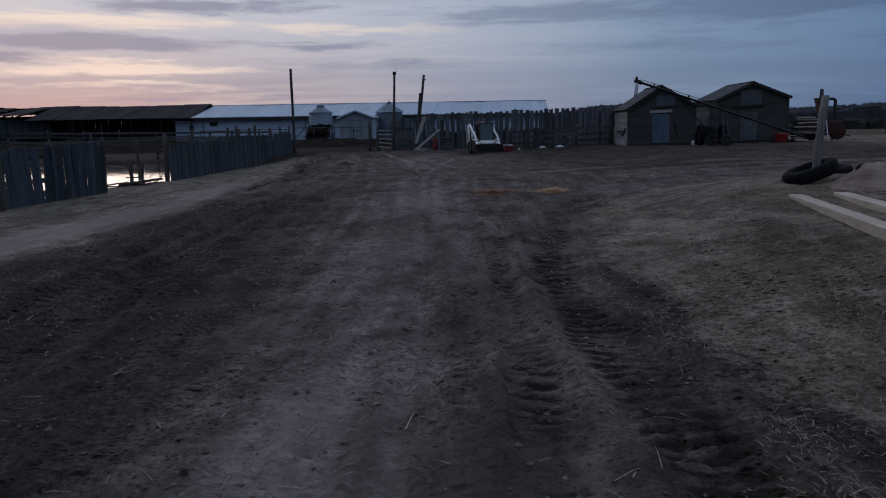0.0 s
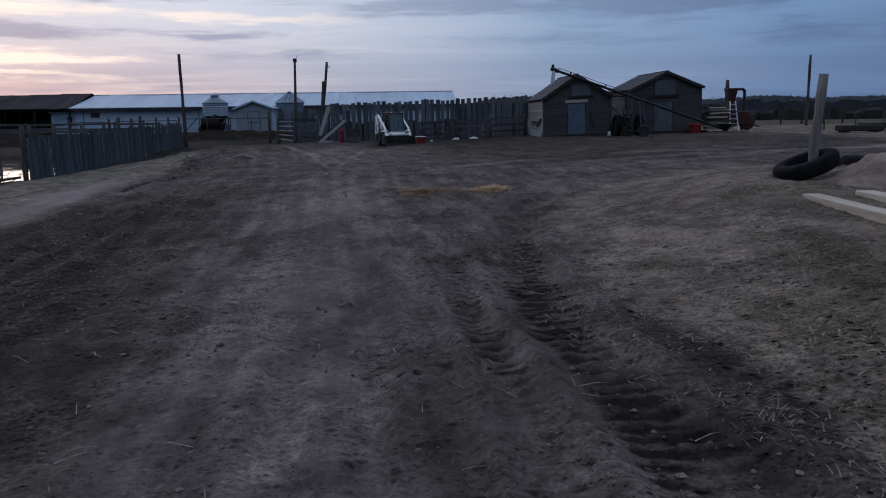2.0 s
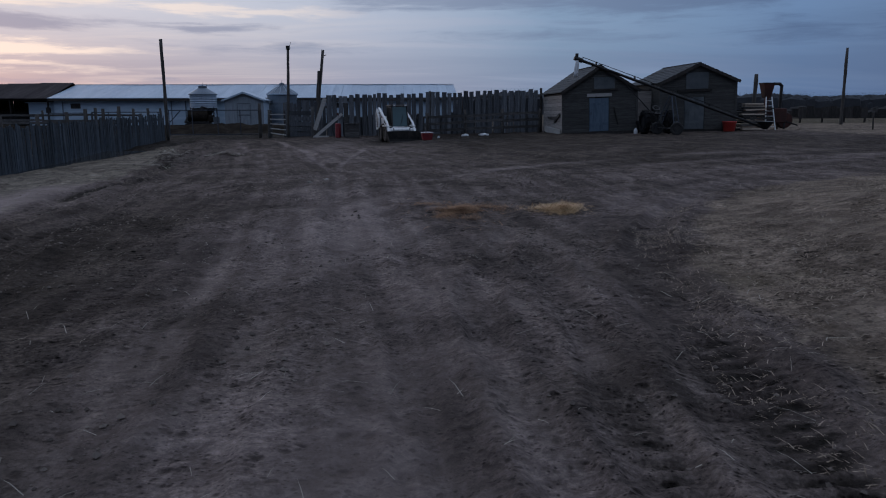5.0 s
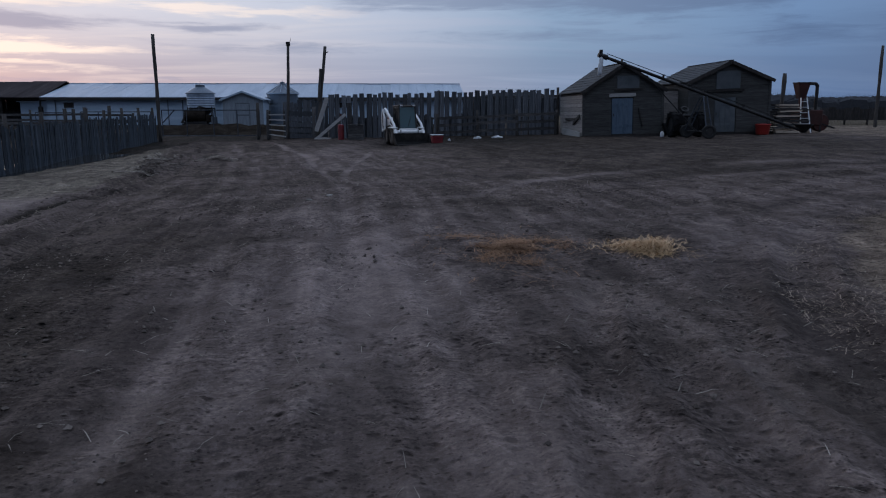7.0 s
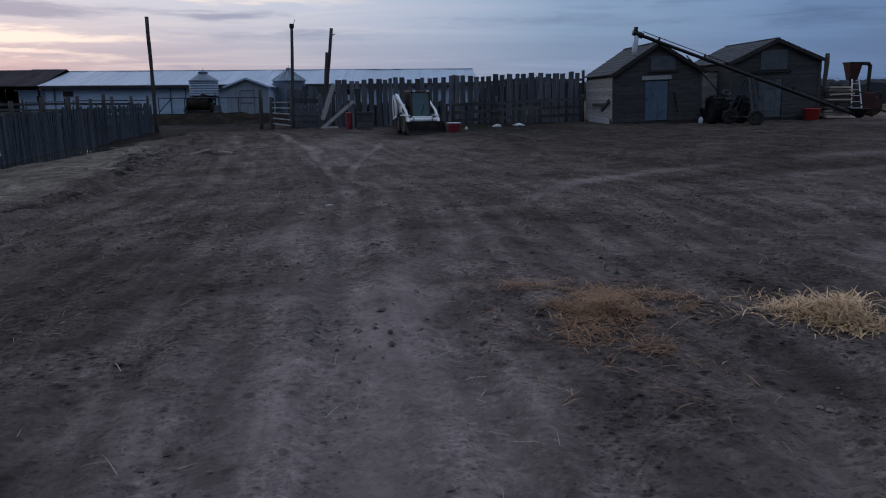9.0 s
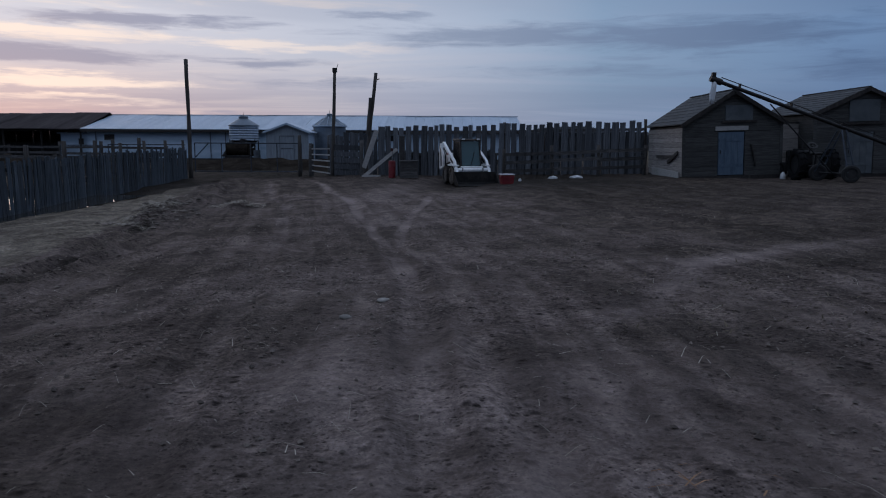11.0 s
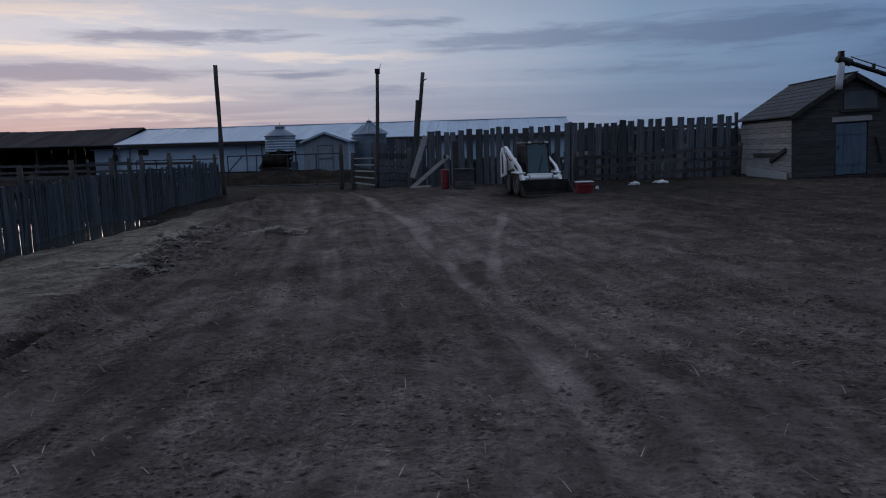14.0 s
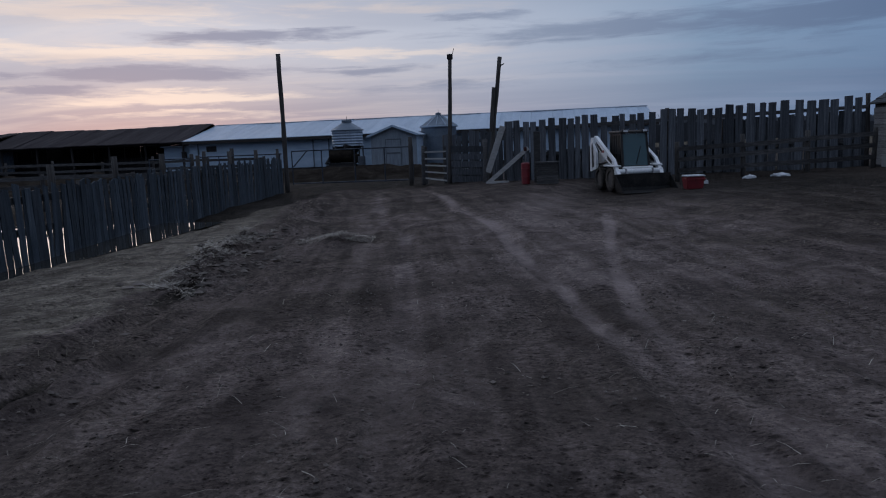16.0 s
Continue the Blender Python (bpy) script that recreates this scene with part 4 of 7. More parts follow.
def blades(name, material, count, x0, x1, y0, y1, keep, size, width, lean, label, category, lift=0.0, seed=1, clump=0.0):
    """Many single stalks or bits, each a bent sliver, as one object."""
    rng = np.random.RandomState(seed)
    x, y = rng.uniform(x0, x1, count), rng.uniform(y0, y1, count)
    if clump:
        m = fbm(x * clump, y * clump, 2) + rng.uniform(-0.3, 0.3, count) > 0.0
        x, y = x[m], y[m]
    ok = keep(x, y)
    x, y = x[ok], y[ok]
    k = len(x)
    z = height_and_wear(x, y)[0] - 0.004 + (lift(x, y, rng) if callable(lift) else lift)
    a = rng.uniform(0, 2 * math.pi, k)
    length = rng.uniform(size[0], size[1], k)
    rise = rng.uniform(lean[0], lean[1], k)
    w = rng.uniform(width[0], width[1], k)
    c, s = np.cos(a), np.sin(a)
    base = np.stack((x, y, z), 1)
    side = np.stack((-s, c, np.zeros(k)), 1) * w[:, None]
    run = np.stack((c * np.cos(rise), s * np.cos(rise), np.sin(rise)), 1) * length[:, None]
    mid = base + run * 0.55 + np.array((0, 0, 1.0)) * (length * 0.06)[:, None]
    tip = base + run
    v = np.stack((base - side, base + side, mid + side * 0.8, mid - side * 0.8, tip), 1).reshape(-1, 3)
    o = np.arange(k)[:, None] * 5
    faces = [tuple(q) for q in np.concatenate((o + np.array([0, 1, 2, 3]),), 1)] + [tuple(q) for q in np.concatenate((o + np.array([3, 2, 4]),), 1)]
    me = bpy.data.meshes.new(name)
    me.from_pydata(v.tolist(), [], [tuple(int(i) for i in f) for f in faces])
    me.materials.append(M[material])
    return tagged(new(name, me), label, category, kind="stuff")


def on_lawn(x, y):
    return (x > lawn_edge(y) - 0.15 + 0.5 * fbm(x * 0.9, y * 0.9, 3)) & (y < 20.5)


def on_bank(x, y):
    return (x < bank_edge(y) + 0.3) & (x > -13.4)


blades("lawn_grass", "dead_grass", 150000, 0.6, 9, 1.5, 20.5, on_lawn, (0.025, 0.085), (0.0016, 0.0035), (-0.05, 0.45), "short flattened dead tan lawn grass", "grass", seed=2, clump=1.3)
blades("lawn_stalks", "lawn_stalks", 34000, 0.6, 8.5, 2, 20.5, on_lawn, (0.03, 0.09), (0.0016, 0.003), (-0.02, 0.3), "matted pale dead stalks on the lawn", "grass", lift=0.012, seed=9, clump=2.2)
blades("bank_grass", "bank_grass", 45000, -13.4, -6.4, 14, 54, on_bank, (0.04, 0.15), (0.002, 0.0045), (-0.05, 0.5), "bleached dry grass along the fence bank", "grass", seed=3, clump=0.8)
blades("yard_grass", "yard_grass", 22000, -4, 16, 21, 46, lambda x, y: x > -1.5 - 0.12 * (y - 30), (0.04, 0.13), (0.004, 0.009), (-0.05, 0.4), "sparse trampled dead grass in the yard", "grass", seed=4, clump=0.7)
blades("loose_straw", "straw_bits", 2600, -7, 4, 1.5, 34, lambda x, y: x > -7, (0.04, 0.22), (0.0014, 0.003), (0.0, 0.2), "scattered pale straw stalks on the dirt", "straw", lift=0.012, seed=5)
blades("straw_row", "straw_bits", 34000, -10.3, -6.5, 31, 37.5, lambda x, y: (np.abs(x + 9.2 + 0.18 * (y - 33.5) + 0.4 * fbm(x, y, 2)) < 0.34) & (y > 31.6) & (y < 37) | (np.abs(y - 36) < 0.3) & (np.abs(x + 7.7) < 0.75), (0.06, 0.26), (0.003, 0.007), (-0.05, 0.22), "dried grass dragged up along the bank edge", "straw", lift=0.03, seed=6, clump=0.9)


def clods():
    """Loose lumps of soil and small stones on the track."""
    rng = np.random.RandomState(11)
    verts, faces = [], []
    base = [(1, 0, 0), (-1, 0, 0), (0, 1, 0), (0, -1, 0), (0, 0, 1), (0, 0, -0.6)]
    tri = [(0, 2, 4), (2, 1, 4), (1, 3, 4), (3, 0, 4), (2, 0, 5), (1, 2, 5), (3, 1, 5), (0, 3, 5)]
    n = 34000
    x = rng.uniform(-6.5, 2.8, n)
    y = rng.uniform(2.0, 33, n)
    m = (x < lawn_edge(y) + 0.3) & (fbm(x * 1.2, y * 0.8, 3) + rng.uniform(-0.4, 0.2, n) > 0)
    x, y = x[m], y[m]
    z = height_and_wear(x, y)[0]
    for px, py, pz in zip(x, y, z):
        r = 0.005 + 0.022 * rng.rand() ** 4
        o = len(verts)
        a = rng.uniform(0, 6.28)
        for bx, by, bz in base:
            j = rng.uniform(0.6, 1.25)
            verts.append((px + r * j * (bx * math.cos(a) - by * math.sin(a)), py + r * j * (bx * math.sin(a) + by * math.cos(a)), pz + r * 0.35 + 0.7 * r * j * bz))
        faces += [tuple(o + i for i in t) for t in tri]
    # heavier sods pulled up along the bank
    sods = []
    for i in range(1500):
        py = rng.uniform(19, 46)
        near = 31.5 < py < 38
        if not near and rng.rand() < 0.6:
            continue
        px = float(bank_edge(np.array([py]))[0]) + rng.normal(0.45, 0.45 if near else 0.3)
        if near and rng.rand() < 0.4:
            px = -9.15 - 0.18 * (py - 33.5) + rng.normal(0, 0.4)
        sods.append((px, py, near))
    spots = np.array(sods)
    tops = height_and_wear(spots[:, 0], spots[:, 1])[0]
    for (px, py, near), pz in zip(sods, tops):
        r = (0.025 + 0.06 * rng.rand() ** 2.5) * (1.0 if near else 0.5)
        o = len(verts)
        a = rng.uniform(0, 6.28)
        for bx, by, bz in base:
            j = rng.uniform(0.6, 1.3)
            verts.append((px + 1.5 * r * j * (bx * math.cos(a) - by * math.sin(a)), py + r * j * (bx * math.sin(a) + by * math.cos(a)), float(pz) + r * 0.25 + 0.6 * r * j * bz))
        faces += [tuple(o + i for i in t) for t in tri]
    me = bpy.data.meshes.new("soil_clods")
    me.from_pydata(verts, [], faces)
    me.materials.append(M["clods"])
    tagged(new("soil_clods", me), "small dark lumps of soil on the track", "soil", kind="stuff")


clods()

# standing water in the pen
bm = B()
bmesh.ops.create_grid(bm, x_segments=8, y_segments=8, size=0.5)
bmesh.ops.transform(bm, matrix=pose(-22.0, 25.5, -0.40, 0.45) @ Matrix.Diagonal((19.4, 31, 1, 1)), verts=bm.verts[:])
tagged(part("water", bm, "water"), "still puddle water mirroring the dusk sky", "water", kind="structure")

def drift_stick(x, y, yaw, length, label="dark branch lying in the puddle"):
    rng = random.Random(int(x * 100))
    root = thing("branch", pose(x, y, -0.375, 0, 0, yaw), label, "branch", "branches in the puddle")
    bm = B()
    a = Vector((0, 0, 0))
    for k in range(5):
        b = a + Vector((length / 5, rng.uniform(-0.07, 0.07), rng.uniform(-0.015, 0.035)))
        tube(bm, a, b, 0.035 - 0.005 * k, 0.030 - 0.005 * k, 7)
        a = b
    part("stem", bm, "dark_wood", root)
    for k in range(3):
        f = Vector((length * (0.3 + 0.22 * k), 0, 0.01))
        part("twig", tube(B(), f, f + Vector((rng.uniform(0.1, 0.35), rng.uniform(-0.25, 0.25), rng.uniform(0.05, 0.28))), 0.014, 0.006, 6), "dark_wood", root)


fallen = thing("fallen_pole", (-13.6, 25.3, -0.36), "dark pole fallen across the puddle", "pole")
part("shaft", tube(B(), (0, 0, 0), (0.35, 2.6, 0.05), 0.06, 0.045, 9, 4, 0.012), "dark_wood", fallen, smooth=True)
for x, y, yaw, length in ((-13.2, 24.2, 70, 2.3), (-12.95, 25.9, 95, 1.3), (-14.3, 25.6, 40, 1.1), (-15.6, 29.5, 20, 1.8), (-17.2, 33.5, 5, 2.4)):
    drift_stick(x, y, yaw, length)
for x, y, h, lean in ((-15.3, 30.2, 0.75, 0.12), (-15.9, 30.6, 0.95, -0.05), (-18.9, 40.2, 1.9, 0.04), (-21.7, 42.5, 1.7, -0.06), (-25.5, 44.0, 1.8, 0.05), (-16.6, 41.0, 1.5, 0.02)):
    r = thing("old_post", (x, y, ground_at(x, y)), "dark old post standing in the wet pen", "post", "old pen posts")
    part("shaft", tube(B(), (0, 0, -0.3), (lean, 0, h), 0.085, 0.07, 9, 4, 0.012), "pole", r, smooth=True)

# far land: rolling bush on the horizon


def bush_line(name, x0, x1, y, top, count, seed, label, material="brush", size=1.0):
    rng = random.Random(seed)
    bm = B()
    for i in range(count):
        x = rng.uniform(x0, x1)
        yy = y + rng.uniform(-8, 8) * size
        h = top(x) * rng.uniform(0.75, 1.1)
        r = h * rng.uniform(0.5, 0.9)
        c = Vector((x, yy, float(land(np.array([x]), np.array([yy]))[0]) - 0.3))
        k = 7
        ring0 = [bm.verts.new(c + Vector((r * math.cos(6.283 * j / k), 0.6 * r * math.sin(6.283 * j / k), 0))) for j in range(k)]
        ring1 = [bm.verts.new(c + Vector((0.9 * r * rng.uniform(0.7, 1.1) * math.cos(6.283 * j / k), 0.5 * r * math.sin(6.283 * j / k), h * rng.uniform(0.55, 0.8)))) for j in range(k)]
        tip = bm.verts.new(c + Vector((rng.uniform(-0.3, 0.3) * r, 0, h * 0.92)))
        for j in range(k):
            bm.faces.new((ring0[j], ring0[(j + 1) % k], ring1[(j + 1) % k], ring1[j]))
            bm.faces.new((ring1[j], ring1[(j + 1) % k], tip))
        for j in range(9):
            a = c + Vector((rng.uniform(-0.8, 0.8) * r, rng.uniform(-0.4, 0.4) * r, h * 0.5))
            b = a + Vector((rng.uniform(-0.25, 0.25) * h, 0, h * rng.uniform(0.35, 0.62)))
            w = h * 0.006
            p, q, s = bm.verts.new(a - Vector((w, 0, 0))), bm.verts.new(a + Vector((w, 0, 0))), bm.verts.new(b)
            u = bm.verts.new(a + Vector((0, w * 2, 0)))
            bm.faces.new((p, q, s))
            bm.faces.new((q, u, s))
            bm.faces.new((u, p, s))
    return tagged(part(name, bm, material), label, "trees", kind="stuff")


bush_line("far_woods", 30, 330, 300, lambda x: 6.3 + 2.2 * math.exp(-((x - 152) / 17) ** 2) + 1.2 * math.exp(-((x - 200) / 22) ** 2) + 1.0 * math.exp(-((x - 92) / 22) ** 2) + 0.4 * math.sin(x * 0.11), 2600, 21, "bare dark bush and low hills on the horizon")
bush_line("middle_woods", -40, 60, 230, lambda x: 5.2 + 2.3 * math.exp(-((x - 36) / 14) ** 2), 420, 22, "bare trees beyond the board fence")
bush_line("west_woods", -330, -60, 260, lambda x: 5.0 + 1.5 * math.sin(x * 0.05), 380, 23, "bare trees beyond the old cattle barn")
bush_line("hedge", 40, 75, 110, lambda x: 2.0 + 0.15 * math.sin(x), 70, 24, "dark low brush row across the field", "shrub", 0.12)

# ---------------------------------------------------------------- fences and poles


def board_mesh(name, w, h, t, material, lean_top=0.0, chip=0.0, seed=0):
    """An upright slab board: uneven edges and a cut top."""
    rng = random.Random(seed)
    bm = B()
    rows = 4
    loops = []
    for k in range(rows + 1):
        z = h * k / rows
        l, r = -w / 2 + rng.uniform(-0.06, 0.06) * w, w / 2 + rng.uniform(-0.06, 0.06) * w
        zl, zr = (z + rng.uniform(-chip, chip), z + rng.uniform(-chip, chip)) if k == rows else (z, z)
        loops.append([bm.verts.new(p) for p in ((l, 0, zl), (r, 0, zr), (r * 0.96, t, zr), (l * 0.96, t, zl))])
    for a, b in zip(loops, loops[1:]):
        for i in range(4):
            bm.faces.new((a[i], a[(i + 1) % 4], b[(i + 1) % 4], b[i]))
    bm.faces.new(loops[0][::-1])
    bm.faces.new(loops[-1])
    bm.normal_update()
    me = bpy.data.meshes.new(name)
    bm.to_mesh(me)
    bm.free()
    me.materials.append(M[material])
    return me


def along(points, s):
    """The place and heading at s metres along a line of plan points."""
    for (ax, ay), (bx, by) in zip(points, points[1:]):
        d = math.hypot(bx - ax, by - ay)
        if s <= d:
            return ax + (bx - ax) * s / d, ay + (by - ay) * s / d, math.degrees(math.atan2(by - ay, bx - ax))
        s -= d
    return None


def length_of(points):
    return sum(math.hypot(bx - ax, by - ay) for (ax, ay), (bx, by) in zip(points, points[1:]))


def slab_fence(name, points, widths, gap, top, material, label, rails, seed, tilt=2.0, post_every=2.6, rail_side=0.06, drop=0.05, post_extra=0.0, wild=0.06, chip=0.025):
    """Upright boards nailed to rails between posts."""
    rng = random.Random(seed)
    x0, y0 = points[0]
    root = thing(name, (x0, y0, ground_at(x0, y0)), label, "fence", kind="structure")
    inv = root.matrix_world.inverted()
    shared = [board_mesh("board", rng.uniform(*widths), 1.0, 0.025, material, chip=chip, seed=seed * 31 + i) for i in range(10)]
    s, total = 0.0, length_of(points)
    while s < total:
        me = rng.choice(shared)
        w = me.vertices[1].co.x - me.vertices[0].co.x
        s += w / 2
        here = along(points, s)
        if not here:
            break
        x, y, yaw = here
        g = float(land(np.array([x]), np.array([y]))[0]) - drop
        h = top(s) - g + rng.uniform(-wild, wild)
        m = pose(x, y, g, rng.uniform(-1, 1), rng.gauss(0, tilt), yaw + rng.uniform(-2, 2)) @ Matrix.Diagonal((1, 1, h, 1))
        piece("board", me, inv @ m, root)
        s += w / 2 + rng.uniform(*gap)
    k = max(1, round(total / post_every))
    for i in range(k):
        a, b = along(points, total * i / k + 1e-6), along(points, total * (i + 1) / k - 1e-6)
        for hgt in rails:
            za, zb = top(total * i / k) * hgt, top(total * (i + 1) / k) * hgt
            bm = bar(B(), inv @ Vector((a[0] - rail_side * math.sin(radians(a[2])), a[1] + rail_side * math.cos(radians(a[2])), za)), inv @ Vector((b[0] - rail_side * math.sin(radians(b[2])), b[1] + rail_side * math.cos(radians(b[2])), zb)), 0.05, 0.13)
            part("rail", bm, "rail", root)
    for i in range(k + 1):
        x, y, yaw = along(points, min(total - 1e-6, total * i / k + 1e-6))
        off = rail_side * 2.4
        px, py = x - off * math.sin(radians(yaw)), y + off * math.cos(radians(yaw))
        g = float(land(np.array([px]), np.array([py]))[0])
        bm = tube(B(), inv @ Vector((px, py, g - 0.15)), inv @ Vector((px + rng.uniform(-0.05, 0.05), py, top(total * i / k) + rng.uniform(-0.05, 0.12) + post_extra)), 0.085, 0.07, 9, 4, 0.01)
        part("post", bm, "pole", root, smooth=True)
    return root


LEFT = [(-12.2, 26.5), (-12.7, 30.5), (-13.1, 34.5), (-13.8, 38.5), (-14.75, 44.5), (-15.5, 54.0)]
slab_fence("pen_fence", LEFT, (0.10, 0.22), (0.0, 0.06), lambda s: 0.98 + 0.011 * s, "slab_blue", "weathered blue-grey slab board fence along the cattle pen", (0.25, 0.8), 41, 2.2, 3.1, post_extra=0.38, wild=0.09)
slab_fence("pen_fence", [(-12.5, 17.4), (-12.2, 19.3), (-11.9, 21.5)], (0.13, 0.22), (-0.01, 0.025), lambda s: 1.16 + 0.02 * s, "slab_blue", "short weathered slab fence beside the puddle", (0.25, 0.8), 42, 1.6, 2.0)
slab_fence("windbreak_fence", [(-5.35, 54.6), (0.5, 52.6), (7.7, 50.05)], (0.20, 0.36), (0.05, 0.18), lambda s: 2.47 + 0.017 * s, "slab", "tall weathered slab board windbreak fence", (0.42, 0.86), 43, 0.35, 3.4, wild=0.07, chip=0.006)
slab_fence("windbreak_backing", [(3.2, 51.77), (7.7, 50.17)], (0.20, 0.38), (0.03, 0.12), lambda s: 2.12 + 0.015 * s, "slab", "second layer of weathered slab boards behind the windbreak", (0.45,), 44, 0.4, 3.4, wild=0.05)


slab_fence("windbreak_skirt", [(-5.2, 54.75), (0.5, 52.78), (3.2, 51.85)], (0.24, 0.40), (0.0, 0.05), lambda s: 1.12 + 0.02 * s, "slab", "low weathered boards along the foot of the windbreak", (0.5,), 45, 0.5, 3.4, wild=0.12)


slab_fence("gate_backing", [(-8.5, 57.1), (-5.45, 56.1)], (0.18, 0.32), (0.0, 0.06), lambda s: 2.05 + 0.05 * s, "slab", "dark weathered boards standing behind the plank gate", (0.3, 0.8), 46, 0.6, 1.6, wild=0.10)


def rail_fence(name, points, heights, label, seed, post_every=2.6, top=1.35, dark="rail", thin=0.035, tall=0.15, girth=1.0):
    rng = random.Random(seed)
    x0, y0 = points[0]
    root = thing(name, (x0, y0, ground_at(x0, y0)), label, "fence", kind="structure")
    inv = root.matrix_world.inverted()
    total = length_of(points)
    k = max(1, round(total / post_every))
    spots = [along(points, min(total - 1e-6, total * i / k + 1e-6)) for i in range(k + 1)]
    for x, y, yaw in spots:
        g = ground_at(x, y)
        part("post", tube(B(), inv @ Vector((x, y, g - 0.15)), inv @ Vector((x + rng.uniform(-0.06, 0.06), y, g + top + rng.uniform(-0.1, 0.15))), 0.09 * girth, 0.075 * girth, 9, 4, 0.012), "pole", root, smooth=True)
    for a, b in zip(spots, spots[1:]):
        ga, gb = ground_at(a[0], a[1]), ground_at(b[0], b[1])
        for h in heights:
            part("rail", bar(B(), inv @ Vector((a[0], a[1] - 0.10, ga + h + rng.uniform(-0.04, 0.04))), inv @ Vector((b[0], b[1] - 0.10, gb + h + rng.uniform(-0.04, 0.04))), thin, tall), dark, root)
    return root


rail_fence("corral_fence", [(0.9, 48.3), (3.0, 48.2), (5.2, 48.4), (7.3, 48.6)], (0.35, 0.75, 1.12), "weathered wooden rail corral fence", 51, 2.2, 1.35)
rail_fence("pen_rail", [(-44, 50), (-30, 47), (-16.5, 50)], (0.5, 0.95, 1.3), "dark wooden rail fence across the cattle pen", 52, 3.4, 1.55, "rail")
rail_fence("pen_rail", [(-46, 66), (-20, 63)], (0.5, 1.0, 1.4), "dark wooden rail fence before the cattle barn", 53, 3.6, 1.6, "rail")
rail_fence("pen_rail", [(-13.0, 12.0), (-12.3, 17.0)], (0.25, 0.55, 0.85, 1.1), "dark plank fence beside the puddle", 54, 2.4, 1.3, "dark_wood")
rail_fence("field_fence", [(23.2, 42.4), (29, 47), (38, 54)], (0.7,), "sparse post and wire field fence", 55, 4.4, 0.8, "dark_wood", 0.008, 0.008, 0.5)


def utility_pole(base, top, r, label, extra=None):
    root = thing("pole", base, label, "pole", "wooden poles")
    b, t = Vector(base), Vector(top)
    part("shaft", tube(B(), (0, 0, -0.4), t - b, r, r * 0.82, 12, 7, 0.012), "pole", root, smooth=True)
    if extra:
        extra(root, b)
    return root


def insulator(root, b):
    part("wire_stub", tube(B(), Vector((-7.80, 55.9, 5.5)) - b, Vector((-7.66, 55.85, 5.92)) - b, 0.015, 0.012, 6), "black_steel", root)
    part("bracket", box(B(), -0.12, -0.11, 5.5, 0.12, 0.11, 5.74, Matrix.Translation((0.24, 0, 0.14)), 0.02), "black_steel", root)


def splice(root, b):
    part("spliced_pole", tube(B(), Vector((-6.02, 55.25, 2.1)) - b, Vector((-5.86, 55.25, 4.05)) - b, 0.09, 0.085, 10, 4, 0.01), "pole", root)
    part("wire_stub", tube(B(), Vector((-5.52, 55.35, 5.0)) - b, Vector((-5.36, 55.3, 5.06)) - b, 0.03, 0.02, 6), "black_steel", root)


utility_pole((-15.4, 54.25, -0.2), (-15.42, 54.25, 5.92), 0.115, "tall bare dark wooden pole at the fence end")
utility_pole((-8.1, 55.9, -0.2), (-7.86, 55.9, 5.66), 0.10, "tall dark wooden pole with a wire stub", insulator)
utility_pole((-6.25, 55.4, -0.2), (-5.56, 55.4, 5.38), 0.11, "leaning dark wooden pole spliced with a second length", splice)
utility_pole((27.95, 52.6, 0.3), (27.9, 52.6, 5.35), 0.10, "tall bare wooden pole in the field")
utility_pole((22.9, 54.4, 0.4), (22.95, 54.4, 3.8), 0.15, "thick dark wooden pole behind the seed cleaner")
utility_pole((-12.15, 17.1, -0.4), (-12.25, 17.1, 2.35), 0.12, "dark wooden corner pole of the pen")


def plank_gate(x0, x1, y, z0, z1, count, skew, material, label, tall=0.15):
    root = thing("plank_gate", (x0, y, z0), label, "gate")
    w = x1 - x0
    for i in range(count):
        z = (z1 - z0) * (i + 0.4) / count
        part("plank", bar(B(), (0, 0, z + skew * (1 - 2 * i / count) * 0.1 + 0.05), (w, 0.02, z), 0.03, tall), material, root)
    for x in (0.05, w - 0.05):
        part("upright", box(B(), x - 0.05, 0.02, 0, x + 0.05, 0.07, z1 - z0 + 0.05), "rail", root)
    return root


plank_gate(-9.2, -8.2, 55.8, -0.2, 1.5, 5, 1.0, "pale_board", "slack gate of thin weathered rails beside a pole", 0.07)
plank_gate(-7.95, -6.35, 55.7, -0.2, 1.55, 5, 0.1, "slab", "grey wooden plank gate between two poles", 0.27)
for x, y, h in ((-6.28, 54.4, 1.95), (-9.3, 55.9, 1.9), (-10.0, 56.4, 2.35)):
    r = thing("gate_post", (x, y, ground_at(x, y) - 0.05), "thick weathered grey gate post", "post")
    part("shaft", tube(B(), (0, 0, -0.2), (0.03, 0, h), 0.11, 0.10, 10, 4, 0.01), "pole" if x < -9.8 else "rail", r, smooth=True)


def loose_board(name, a, b, w, t, material, label):
    root = thing(name, a, label, "board")
    part("board", bar(B(), (0, 0, 0), Vector(b) - Vector(a), t, w, 0.006), material, root)
    return root


loose_board("leaning_board", (-6.15, 54.35, 0.3), (-5.45, 54.45, 2.3), 0.26, 0.05, "pale_board", "bleached board leaning on the fence")
loose_board("brace_board", (-6.2, 54.15, -0.2), (-4.35, 54.2, 1.32), 0.18, 0.05, "pale_board", "bleached diagonal brace board on the ground")
loose_board("ground_board", (-6.2, 53.8, -0.17), (-5.2, 53.7, -0.16), 0.22, 0.05, "pale_board", "pale board lying on the dirt")
loose_board("pale_board", (-7.6, 56.1, 1.02), (-6.5, 56.1, 1.05), 0.12, 0.04, "plastic_white", "white plank behind the gate")
